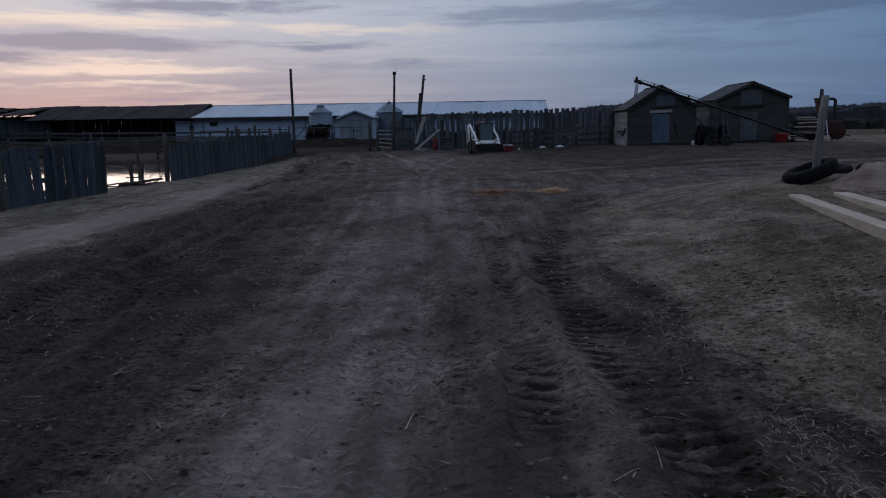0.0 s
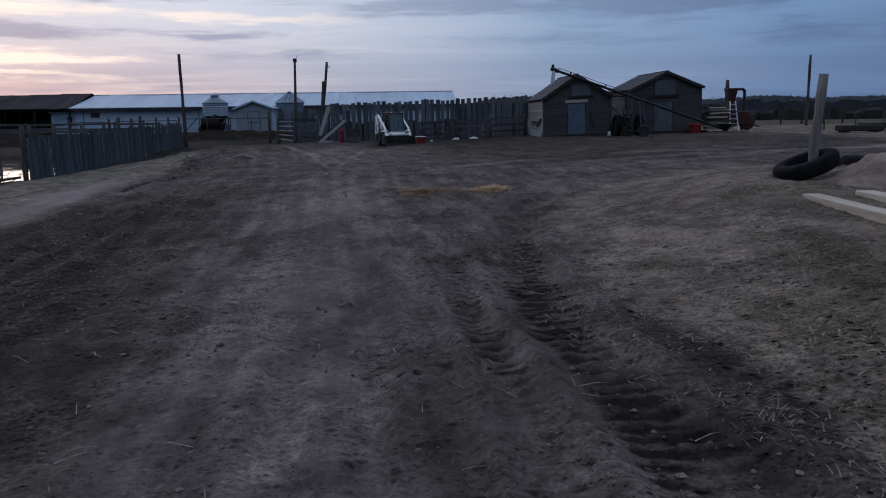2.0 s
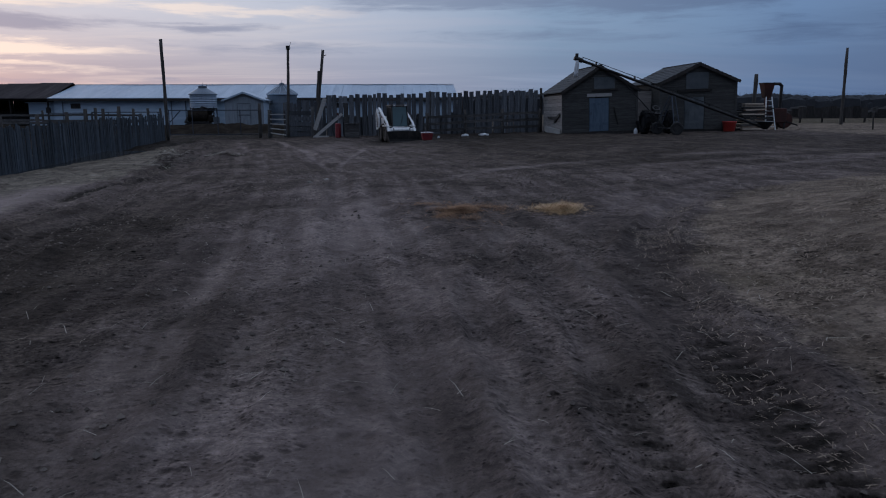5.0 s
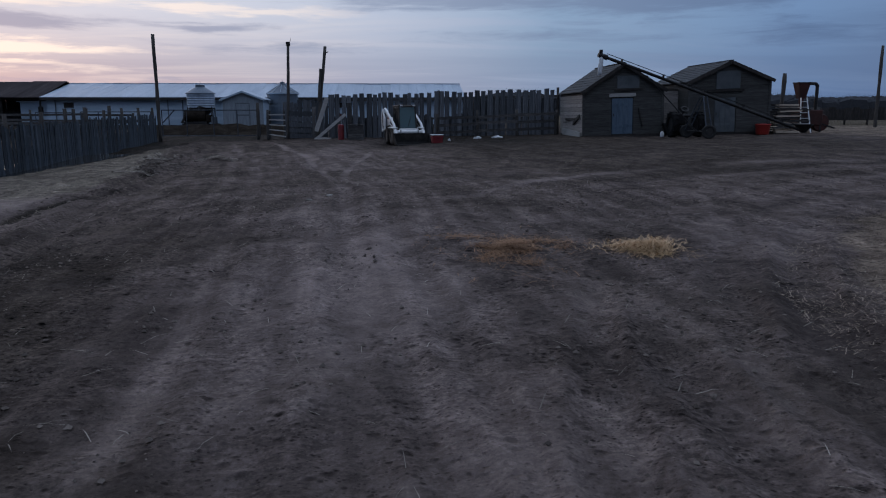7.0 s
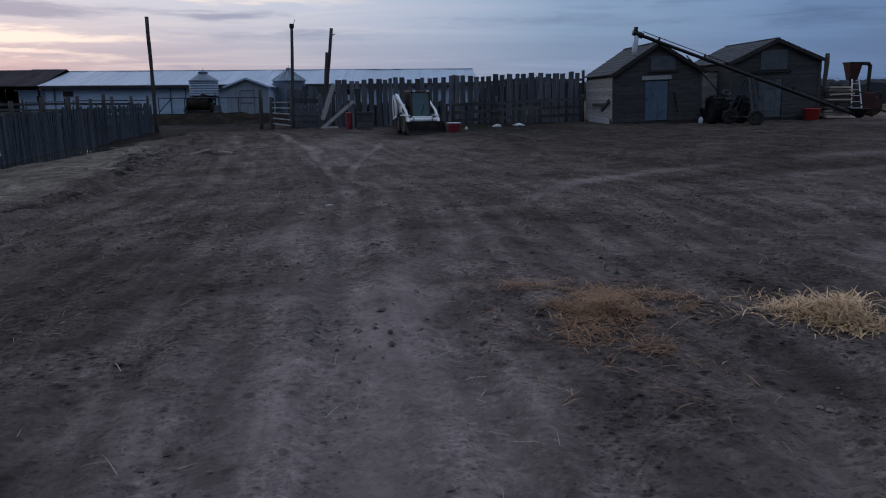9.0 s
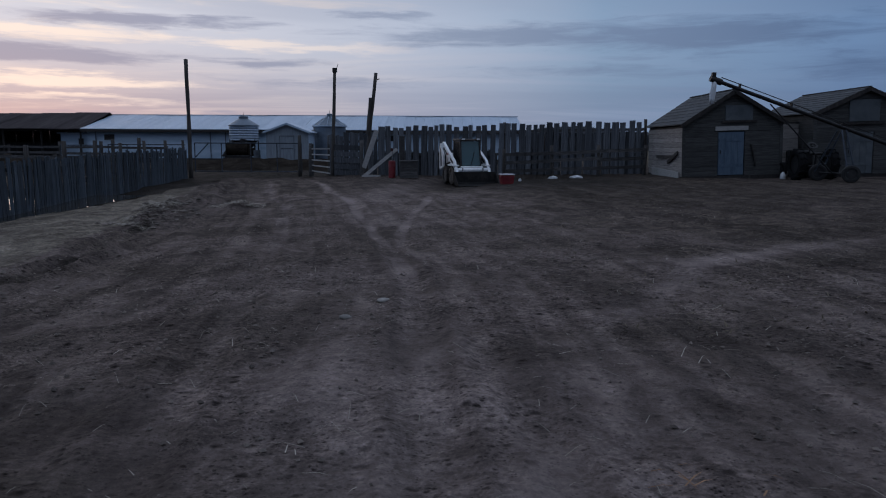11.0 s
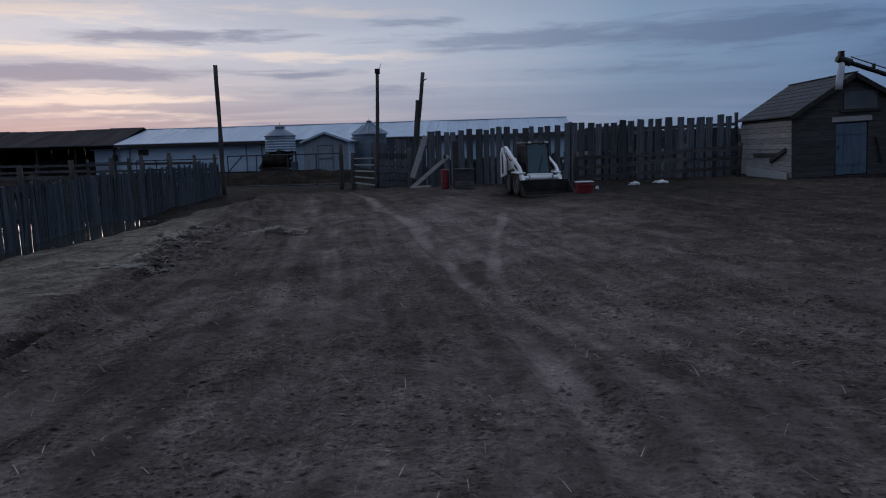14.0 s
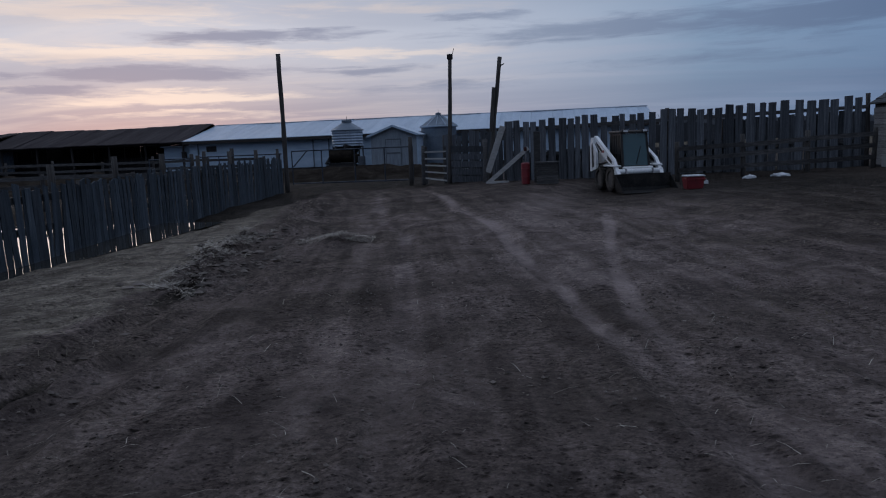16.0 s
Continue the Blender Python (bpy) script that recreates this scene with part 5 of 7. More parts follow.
loose_board("pale_board", (-7.9, 56.1, 0.38), (-7.2, 56.1, 0.40), 0.12, 0.04, "plastic_white", "white plank behind the gate")


def pipe_gate(x0, x1, y, zs, label, uprights, z0=-0.1, brace=False):
    root = thing("pipe_gate", (x0, y, z0), label, "gate")
    for z in zs:
        part("pipe", tube(B(), (0, 0, z - z0), (x1 - x0, 0, z - z0), 0.03, None, 8), "dark_pipe", root)
    for x in uprights:
        part("upright", tube(B(), (x - x0, 0, 0), (x - x0, 0, max(zs) - z0), 0.03, None, 8), "dark_pipe", root)
    if brace:
        part("brace", tube(B(), (0.05, 0, 0.9), (0.8, 0, max(zs) - z0), 0.03, None, 8), "dark_pipe", root)
    return root


pipe_gate(-16.1, -10.0, 57, (-0.02, 1.58), "long grey pipe gate by the pole", (-16.1, -14.57, -12.9, -11.4, -10.0), brace=True)
pipe_gate(-21.5, -17.0, 58, (0.55, 1.47), "grey pipe gate before the white barn", (-21.5, -20.4, -17.1))
pipe_gate(-24.3, -22.0, 58, (0.5, 1.42), "grey pipe gate before the white barn", (-24.3, -22.0))
for x, y, h in ((-21.4, 58.3, 2.0), (-19.8, 58.2, 2.15), (-22.2, 58.5, 1.9)):
    r = thing("gate_post", (x, y, ground_at(x, y)), "dark wooden gate post", "post")
    part("shaft", tube(B(), (0, 0, -0.2), (0.04, 0, h), 0.11, 0.10, 10, 4, 0.01), "pole", r, smooth=True)

# manure bank behind the gate


def mound(name, cx, cy, rx, ry, h, material, label, category, seed, grain=0.6):
    bm = B()
    bmesh.ops.create_grid(bm, x_segments=60, y_segments=26, size=1)
    flat = np.array([(v.co.x, v.co.y) for v in bm.verts])
    wx, wy = cx + rx * flat[:, 0], cy + ry * flat[:, 1]
    fall = np.maximum(0.0, 1 - flat[:, 0] ** 4) * np.maximum(0.0, 1 - flat[:, 1] ** 2)
    lump = 0.75 + 0.9 * fbm(wx * grain + seed, wy * grain, 4)
    tall = land(wx, wy) - 0.10 + h * fall * lump
    for v, px, py, pz in zip(bm.verts, wx, wy, tall):
        v.co = (px - cx, py - cy, pz)
    root = part(name, bm, material, smooth=True)
    root.location = (cx, cy, 0)
    return tagged(root, label, category)


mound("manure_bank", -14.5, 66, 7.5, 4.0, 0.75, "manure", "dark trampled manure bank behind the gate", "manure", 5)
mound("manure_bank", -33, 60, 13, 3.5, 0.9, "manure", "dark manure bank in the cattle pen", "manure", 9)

# ---------------------------------------------------------------- barns and bins


def white_barn():
    root = thing("white_barn", (-37.4, 87, 0.1), "long low white barn with a pale metal roof", "barn")
    L, W, e, r = 43.4, 14.0, 2.92, 4.42
    wall = B()
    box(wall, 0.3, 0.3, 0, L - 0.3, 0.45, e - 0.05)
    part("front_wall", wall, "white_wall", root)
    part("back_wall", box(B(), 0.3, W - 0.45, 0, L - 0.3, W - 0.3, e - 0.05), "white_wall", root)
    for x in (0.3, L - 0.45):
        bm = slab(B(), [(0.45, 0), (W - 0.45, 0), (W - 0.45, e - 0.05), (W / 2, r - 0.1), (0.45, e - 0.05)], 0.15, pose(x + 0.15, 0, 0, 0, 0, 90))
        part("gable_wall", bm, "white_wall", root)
    # ribbed roof sheets
    sheets = 44
    for side in (0, 1):
        for i in range(sheets):
            x0, x1 = L * i / sheets - 0.05, L * (i + 1) / sheets - 0.062
            sag = 0.05 * math.sin(i * 0.7) * random.uniform(0.2, 1)
            bm = B()
            y0, y1 = (-0.35, W / 2) if side == 0 else (W + 0.35, W / 2)
            vs = [bm.verts.new(p) for p in ((x0, y0, e - 0.12), (x1, y0, e - 0.12), (x1, y1, r + sag), (x0, y1, r + sag))]
            up = [bm.verts.new(v.co + Vector((0, 0, 0.05))) for v in vs]
            bm.faces.new(vs[::-1])
            bm.faces.new(up)
            for k in range(4):
                bm.faces.new((vs[k], vs[(k + 1) % 4], up[(k + 1) % 4], up[k]))
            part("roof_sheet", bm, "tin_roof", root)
    part("eave_board", box(B(), -0.05, -0.33, e - 0.38, L, -0.25, e - 0.10), "dark_wood", root)
    part("ridge_cap", bar(B(), (0, W / 2, r + 0.07), (L, W / 2, r + 0.07), 0.3, 0.05), "tin_roof", root)
    for x, w, h in ((2.0, 1.0, 0.55), (15.5, 0.9, 0.55), (30, 0.9, 0.55)):
        win = part("window", box(B(), x, 0.26, 1.75, x + w, 0.31, 1.75 + h), "dark_wood", root)
        part("window_frame", bar(B(), (x - 0.04, 0.25, 1.73), (x + w + 0.04, 0.25, 1.73), 0.05, 0.06), "white_wall", win)
    for x in (1.2, 12.5, 14.0, 24.0):
        part("drain_pipe", tube(B(), (x, 0.2, 0), (x, 0.2, e - 0.3), 0.05, None, 8), "pipe", root)
    annex = part("annex", box(B(), -2.7, 1.0, 0, 0.28, 4.0, 2.35, None, 0.02), "white_wall", root)
    part("annex_roof", box(B(), -2.9, 0.7, 2.36, 0.29, 4.2, 2.46, pose(0, 0, 0)), "tin_roof", annex)
    part("annex_window", box(B(), -0.9, 0.95, 1.3, -0.4, 0.995, 1.9), "dark_wood", annex)
    return root


white_barn()


def cattle_barn():
    root = thing("cattle_barn", (-84, 87.2, 0.0), "open-fronted dark cattle barn with a sagging roof", "barn")
    L, W, e, r = 46.6, 12.0, 2.96, 4.62
    sheets = 26
    ruin = 14
    for side in (0, 1):
        for i in range(sheets):
            if i < ruin and random.random() < 0.04:
                continue
            x0, x1 = L * i / sheets, L * (i + 1) / sheets - 0.02
            sag = 0.07 * math.sin(i * 0.55) + random.uniform(-0.03, 0.03)
            eave, crest = e - 0.1 + random.uniform(-0.03, 0.03), r + sag
            if i < ruin:
                eave, crest = (3.55 if side == 0 else 3.95) + random.uniform(-0.14, 0.08), r - 0.05 + random.uniform(-0.14, 0.10)
            bm = B()
            y0, y1 = (-0.4, W / 2) if side == 0 else (W, W / 2)
            vs = [bm.verts.new(p) for p in ((x0, y0, eave), (x1, y0, eave + random.uniform(-0.04, 0.04)), (x1, y1, crest), (x0, y1, crest))]
            up = [bm.verts.new(v.co + Vector((0, 0, 0.08))) for v in vs]
            bm.faces.new(vs[::-1])
            bm.faces.new(up)
            for k in range(4):
                bm.faces.new((vs[k], vs[(k + 1) % 4], up[(k + 1) % 4], up[k]))
            part("roof_sheet", bm, "rust_roof", root)
    for i in range(ruin):
        x = L * (i + 0.5) / sheets
        part("rafter", bar(B(), (x, -0.55, 3.40), (x, W / 2, r - 0.22), 0.06, 0.16), "dark_wood", root)
    for i in range(13):
        x = 0.4 + i * (L - 0.8) / 12
        part("post", tube(B(), (x, 0.1, -0.2), (x + random.uniform(-0.1, 0.1), 0.1, 3.6 if x < L * ruin / sheets else e - 0.12), 0.12, 0.10, 8, 3, 0.01), "dark_wood", root)
    part("eave_beam", bar(B(), (L * ruin / sheets, 0.1, e - 0.22), (L, 0.1, e - 0.22), 0.12, 0.16), "dark_wood", root)
    for i in range(24):
        x0 = i * L / 24
        h = 3.62 + random.uniform(-0.12, 0.08) if x0 < L * ruin / sheets - 1 else e - 0.03 - (random.uniform(0.04, 0.14) if random.random() < (0.8 if i > 17 else 0.4) else 0)
        part("back_board", box(B(), x0, W - 0.2, 0, x0 + L / 24 - 0.05, W - 0.12, h), "dark_wood", root)
    for i in range(8):
        x = 1 + i * 5.6
        part("feed_rail", bar(B(), (x, 0.3, 1.1), (x + 5.2, 0.3, 1.1), 0.06, 0.16), "dark_wood", root)
    for x0, w in ((2, 9), (14, 7), (25, 8), (36, 8)):
        part("stall_wall", box(B(), x0, 3.0, 0, x0 + w, 3.1, 1.6), "dark_wood", root)
    for i in range(22):
        x0 = 16.0 + i * 0.52
        part("partition_board", box(B(), x0, 1.2, 0.6, x0 + 0.5, 1.24, 3.1 + random.uniform(-0.15, 0.1)), "slab_blue", root)
    return root


cattle_barn()


def grain_bin(x, y, r, z_low, z_eave, z_top, label, hopper):
    root = thing("grain_bin", (x, y, 0.1), label, "grain bin", "grain bins")
    prof = []
    k = int((z_eave - z_low) / 0.055)
    for i in range(k + 1):
        prof.append((r + ((0.022 if i % 4 < 2 else -0.012) if hopper else (0.004 if i % 8 < 4 else -0.002)), z_low + (z_eave - z_low) * i / k - 0.1))
    part("body", lathe(B(), prof, 36), "tin" if hopper else "bin_tin", root, smooth=False)
    part("roof", lathe(B(), [(r + 0.10, z_eave - 0.14), (r + 0.10, z_eave - 0.08), ((0.30 if hopper else 0.13) * r, z_top - 0.34), ((0.30 if hopper else 0.13) * r, z_top - 0.30)], 24 if hopper else 12), "bin_tin", root, "ribbed conical metal roof")
    part("cap", lathe(B(), [((0.33 if hopper else 0.16) * r, z_top - 0.33), ((0.33 if hopper else 0.16) * r, z_top - 0.16), (r * 0.05, z_top - 0.10)], 20), "bin_tin", root)
    part("cap_pin", tube(B(), (0, 0, z_top - 0.15), (0.02, 0, z_top + 0.18), 0.02, 0.015, 6), "pipe", root)
    if not hopper:
        part("eave_ring", lathe(B(), [(r + 0.11, z_eave - 0.20), (r + 0.13, z_eave - 0.17), (r + 0.13, z_eave - 0.09), (r + 0.11, z_eave - 0.08)], 36), "tin_roof", root, "pale metal eave ring")
        for i in range(12):
            a = 2 * math.pi * i / 12
            p0, p1 = Vector(((r + 0.1) * math.cos(a), (r + 0.1) * math.sin(a), z_eave - 0.07)), Vector((0.15 * r * math.cos(a), 0.15 * r * math.sin(a), z_top - 0.30))
            part("roof_rib", tube(B(), p0, p1, 0.022, None, 6), "tin_roof", root)
    if hopper:
        part("hopper", lathe(B(), [(0.25, 0.55), (r * 0.96, z_low - 0.1)], 24), "black_steel", root)
        for i in range(6):
            a = 2 * math.pi * (i + 0.5) / 6
            part("leg", tube(B(), (r * math.cos(a), r * math.sin(a), 0), (r * math.cos(a), r * math.sin(a), z_low), 0.06, None, 8), "black_steel", root)
    return root


grain_bin(-20.55, 83.5, 1.32, 1.85, 3.22, 4.12, "small corrugated metal hopper bin on dark legs", True)
grain_bin(-12.7, 84.5, 1.52, 0.1, 3.25, 4.42, "round corrugated metal grain bin with conical roof", False)


def feed_mill():
    root = thing("feed_mixer", (-20.35, 81.6, 0.1), "rust-brown feed machinery and scrap under the hopper bin", "farm machine")
    part("tank", lathe(B(), [(0.55, -0.95), (0.62, -0.9), (0.62, 0.9), (0.55, 0.95)], 18, pose(-0.35, 0.1, 0.95, 0, 90, 8)), "manure", root, "rusty brown feed drum")
    part("frame", box(B(), -1.35, -0.5, 0.22, 0.85, 0.6, 0.42, None, 0.03), "black_steel", root)
    part("gearbox", box(B(), 0.65, -0.45, 0.42, 1.15, 0.35, 1.15, pose(0, 0, 0, 0, 4, 6), 0.08), "manure", root)
    part("side_auger", tube(B(), (-1.5, -0.55, 0.3), (-0.6, -0.2, 1.75), 0.12, 0.12, 12), "black_steel", root)
    part("outlet", tube(B(), (0.2, 0.0, 1.35), (0.35, 0.0, 1.85), 0.22, 0.34, 12), "black_steel", root)
    for y in (-0.45, 0.5):
        part("skid", box(B(), -1.5, y - 0.06, 0.0, 1.0, y + 0.06, 0.22), "dark_wood", root)
    barrel = thing("barrel", (-18.75, 81.0, 0.1), "pale dented barrel beside the feed machinery", "barrel")
    part("body", lathe(B(), [(0.28, 0), (0.30, 0.03), (0.30, 0.29), (0.315, 0.31), (0.30, 0.33), (0.30, 0.58), (0.315, 0.60), (0.30, 0.62), (0.30, 0.87), (0.27, 0.90)], 18), "pipe", barrel)


feed_mill()


def pump_house():
    root = thing("pump_house", (-17.65, 80, 0.1), "small pale grey gabled shed with a plank door", "shed")
    W, D, e, p = 3.75, 3.2, 2.5, 3.2
    rows = 9
    wall = slab(B(), [(0, 0), (W, 0), (W, e), (W / 2, p - 0.06), (0, e)], 0.12)
    part("front_wall", wall, "grey_wall", root)
    part("back_wall", slab(B(), [(0, 0), (W, 0), (W, e), (W / 2, p - 0.06), (0, e)], 0.12, Matrix.Translation((0, D, 0))), "white_wall", root)
    for x in (0, W - 0.12):
        part("side_wall", box(B(), x, 0.13, 0, x + 0.12, D - 0.01, e - 0.05), "white_wall", root)
    for sgn in (0, 1):
        a = (-0.25, -0.25, e - 0.06) if sgn == 0 else (W + 0.25, -0.25, e - 0.06)
        bm = B()
        q = [Vector(a), Vector((W / 2, -0.25, p + 0.04)), Vector((W / 2, D + 0.3, p + 0.04)), Vector((a[0], D + 0.3, a[2]))]
        lo = [bm.verts.new(v) for v in q]
        hi = [bm.verts.new(v + Vector((0, 0, 0.07))) for v in q]
        bm.faces.new(lo)
        bm.faces.new(hi[::-1])
        for k in range(4):
            bm.faces.new((lo[k], hi[k], hi[(k + 1) % 4], lo[(k + 1) % 4]))
        bmesh.ops.recalc_face_normals(bm, faces=bm.faces)
        part("roof", bm, "tin_roof", root)
        part("fascia", bar(B(), Vector(a) + Vector((0, -0.02, -0.03)), (W / 2, -0.27, p + 0.0), 0.04, 0.14), "white_wall", root)
    door = part("door", box(B(), 1.25, -0.03, 0.08, 2.45, -0.004, 2.1), "grey_wall", root)
    for x in (1.2, 2.45):
        part("door_trim", box(B(), x, -0.05, 0.05, x + 0.06, -0.004, 2.18), "pipe", door)
    part("door_trim", box(B(), 1.2, -0.05, 2.11, 2.51, -0.004, 2.18), "pipe", door)
    part("door_brace", bar(B(), (1.3, -0.045, 1.05), (2.4, -0.045, 1.05), 0.02, 0.1), "pipe", door)
    return root


pump_house()


# ---------------------------------------------------------------- granaries


def granary(name, place, W, D, e, p, door, hatch, rows, label, front, side, door_mat, floor=0.1):
    """A small board granary: gable to the yard, boards as pieces, door in its opening."""
    root = thing(name, place, label, "granary", "granaries")
    rng = random.Random(len(label))
    half = W / 2
    dx0, dx1, dz1 = door

    def reach(z):
        """How far in from each side the gable stands at height z."""
        return 0.0 if z <= e else half * (z - e) / (p - e)

    row = p / rows
    for i in range(rows):
        z0, z1 = i * row + 0.004, (i + 1) * row - 0.008
        spans = [(None, None)]
        if z0 < dz1 - 0.02:
            spans = [(None, dx0 - 0.01), (dx1 + 0.01, None)]
            z1 = min(z1, dz1 if z1 > dz1 and z1 - dz1 < 0.05 else z1)
        for a, b in spans:
            l0, l1 = (reach(z0), reach(z1)) if a is None else (a, a)
            r0, r1 = (W - reach(z0), W - reach(z1)) if b is None else (b, b)
            if r1 - l1 < 0.03:
                l1 = r1 = (l1 + r1) / 2
                r1 += 0.02
            m = Matrix.Translation((0, -0.035 + rng.uniform(-0.006, 0.006), 0))
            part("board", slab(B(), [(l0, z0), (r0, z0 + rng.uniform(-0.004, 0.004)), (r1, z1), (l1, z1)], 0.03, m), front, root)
        for x in (0, W):
            if z1 < e:
                m = Matrix.Translation((x - 0.03 if x == 0 else x, 0, 0))
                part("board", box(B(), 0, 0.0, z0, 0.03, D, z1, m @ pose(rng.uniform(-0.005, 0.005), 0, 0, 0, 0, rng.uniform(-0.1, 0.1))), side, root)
    # core behind the boards, with the doorway left open
    for a, b, c, d in ((0.01, 0.0, dx0, dz1), (dx1, 0.0, W - 0.01, dz1)):
        part("core_wall", box(B(), a, 0.0, b, c, 0.10, d), "dark_wood", root)
    part("core_wall", slab(B(), [(0.01, dz1 + 0.002), (W - 0.01, dz1 + 0.002), (W - 0.01, e - 0.03), (half, p - 0.05), (0.01, e - 0.03)], 0.10), "dark_wood", root)
    part("core_wall", slab(B(), [(0.01, 0), (W - 0.01, 0), (W - 0.01, e - 0.03), (half, p - 0.05), (0.01, e - 0.03)], 0.10, Matrix.Translation((0, D - 0.1, 0))), "dark_wood", root)
    for x in (0.01, W - 0.11):
        part("core_wall", box(B(), x, 0.101, 0, x + 0.10, D - 0.101, e - 0.06), "dark_wood", root)
    for x in (-0.035, W - 0.085):
        part("corner_board", box(B(), x, -0.065, 0, x + 0.12, -0.038, e - 0.02), front, root)
    part("sill", box(B(), -0.04, -0.03, -0.25, W + 0.04, D + 0.03, -0.004), "dark_wood", root)
    # roof
    over, lip = 0.13, 0.2
    slope = (p - e) / half
    courses = 9
    for sgn in (-1, 1):
        for i in range(courses):
            f0, f1 = i / courses, (i + 1) / courses
            run = half + over
            xa, xb = half + sgn * run * (1 - f0), half + sgn * run * (1 - f1 - 0.02)
            za, zb = p + 0.05 - slope * run * (1 - f0), p + 0.05 - slope * run * (1 - f1 - 0.02)
            bm = B()
            lift = 0.03
            q = [(xa, -lip, za), (xb, -lip, zb), (xb, D + lip, zb + rng.uniform(-0.01, 0.01)), (xa, D + lip, za)]
            lo = [bm.verts.new(Vector(v)) for v in q]
            hi = [bm.verts.new(Vector(v) + Vector((0, 0, lift + (0.022 if k in (0, 3) else 0.0)))) for k, v in enumerate(q)]
            bm.faces.new(lo)
            bm.faces.new(hi[::-1])
            for k in range(4):
                bm.faces.new((lo[k], hi[k], hi[(k + 1) % 4], lo[(k + 1) % 4]))
            bmesh.ops.recalc_face_normals(bm, faces=bm.faces)
            part("shingle_course", bm, "shingle", root)
        run = half + over
        part("fascia", bar(B(), (half + sgn * run, -lip - 0.02, p - slope * run + 0.0), (half, -lip - 0.02, p + 0.0), 0.035, 0.15), "dark_wood", root)
    part("ridge_board", bar(B(), (half, -lip, p + 0.09), (half, D + lip, p + 0.09), 0.16, 0.03), "shingle", root)
    # door, frame and header
    d = part("door", box(B(), dx0 + 0.02, -0.015, 0.02, dx1 - 0.02, 0.02, dz1 - 0.02), door_mat, root)
    k = 4
    for i in range(k):
        a = dx0 + 0.03 + (dx1 - dx0 - 0.06) * i / k
        part("plank", box(B(), a + 0.006, -0.03, 0.03, a + (dx1 - dx0 - 0.06) / k - 0.006, -0.017, dz1 - 0.03), door_mat, d)
    for z in (0.35, dz1 - 0.4):
        part("ledge", box(B(), dx0 + 0.06, -0.048, z, dx1 - 0.06, -0.032, z + 0.12), door_mat, d)
    part("handle", box(B(), dx0 + 0.08, -0.075, dz1 * 0.5, dx0 + 0.11, -0.05, dz1 * 0.5 + 0.14), "black_steel", d)
    return root, d


ADRIFT = -2.0
# dark front and pale side boards carry the shade and sunset light
g1, d1 = granary("granary", pose(7.9, 45.1, 0.30, 0, ADRIFT, 0), 4.0, 4.8, 2.12, 3.36, (1.42, 2.50, 1.78), None, 17, "leaning old board granary with a faded blue door", "siding_shade", "siding", "blue_door")
part("header_board", box(B(), 1.30, -0.075, 1.82, 2.62, -0.045, 1.99), "pale_board", g1, "bleached header board")
part("hatch", box(B(), 1.68, -0.085, 2.22, 2.78, -0.045, 2.82, None, 0.008), "grey_panel", g1, "grey painted hatch panel")
part("hatch_rail", box(B(), 1.55, -0.12, 2.14, 2.95, -0.05, 2.21), "dark_wood", g1)
part("patch_board", bar(B(), (-0.075, 3.3, 0.78), (-0.075, 0.9, 0.80), 0.05, 0.12), "dark_wood", g1)
part("patch_board", bar(B(), (-0.085, 1.7, 0.55), (-0.085, 0.35, 0.98), 0.05, 0.14), "dark_wood", g1)
part("skirt_board", bar(B(), (-0.09, 4.0, 0.12), (-0.09, 0.2, 0.02), 0.04, 0.34), "pale_board", g1)
part("patch_board", bar(B(), (2.95, -0.09, 0.35), (2.75, -0.09, 1.25), 0.03, 0.10), "dark_wood", g1)

g2, d2 = granary("granary", pose(13.0, 44.7, 0.40, 0, ADRIFT, 0), 4.1, 4.9, 2.46, 3.36, (1.3, 2.4, 1.7), None, 18, "leaning old board granary with a dull grey door", "siding_shade", "siding_shade", "grey_panel")
part("hatch", box(B(), 1.35, -0.09, 2.1, 2.55, -0.045, 2.95, None, 0.008), "grey_panel", g2, "grey painted hatch panel")
part("hatch_rail", box(B(), 0.9, -0.13, 1.98, 2.75, -0.05, 2.08), "dark_wood", g2)

# board wall joining the two granaries
link = thing("link_wall", (11.95, 45.9, 0.3), "weathered grey board wall joining two granaries", "wall", kind="structure")
for i in range(11):
    part("board", box(B(), 0.02, random.uniform(-0.006, 0.006), i * 0.2, 1.0, 0.03, i * 0.2 + 0.192), "siding", link)
for x in (0.1, 0.85):
    part("stud", box(B(), x, 0.04, 0, x + 0.09, 0.13, 2.2), "dark_wood", link)
part("cap_rail", box(B(), 0.0, -0.03, 2.21, 1.02, 0.16, 2.28), "dark_wood", link)


# ---------------------------------------------------------------- grain auger


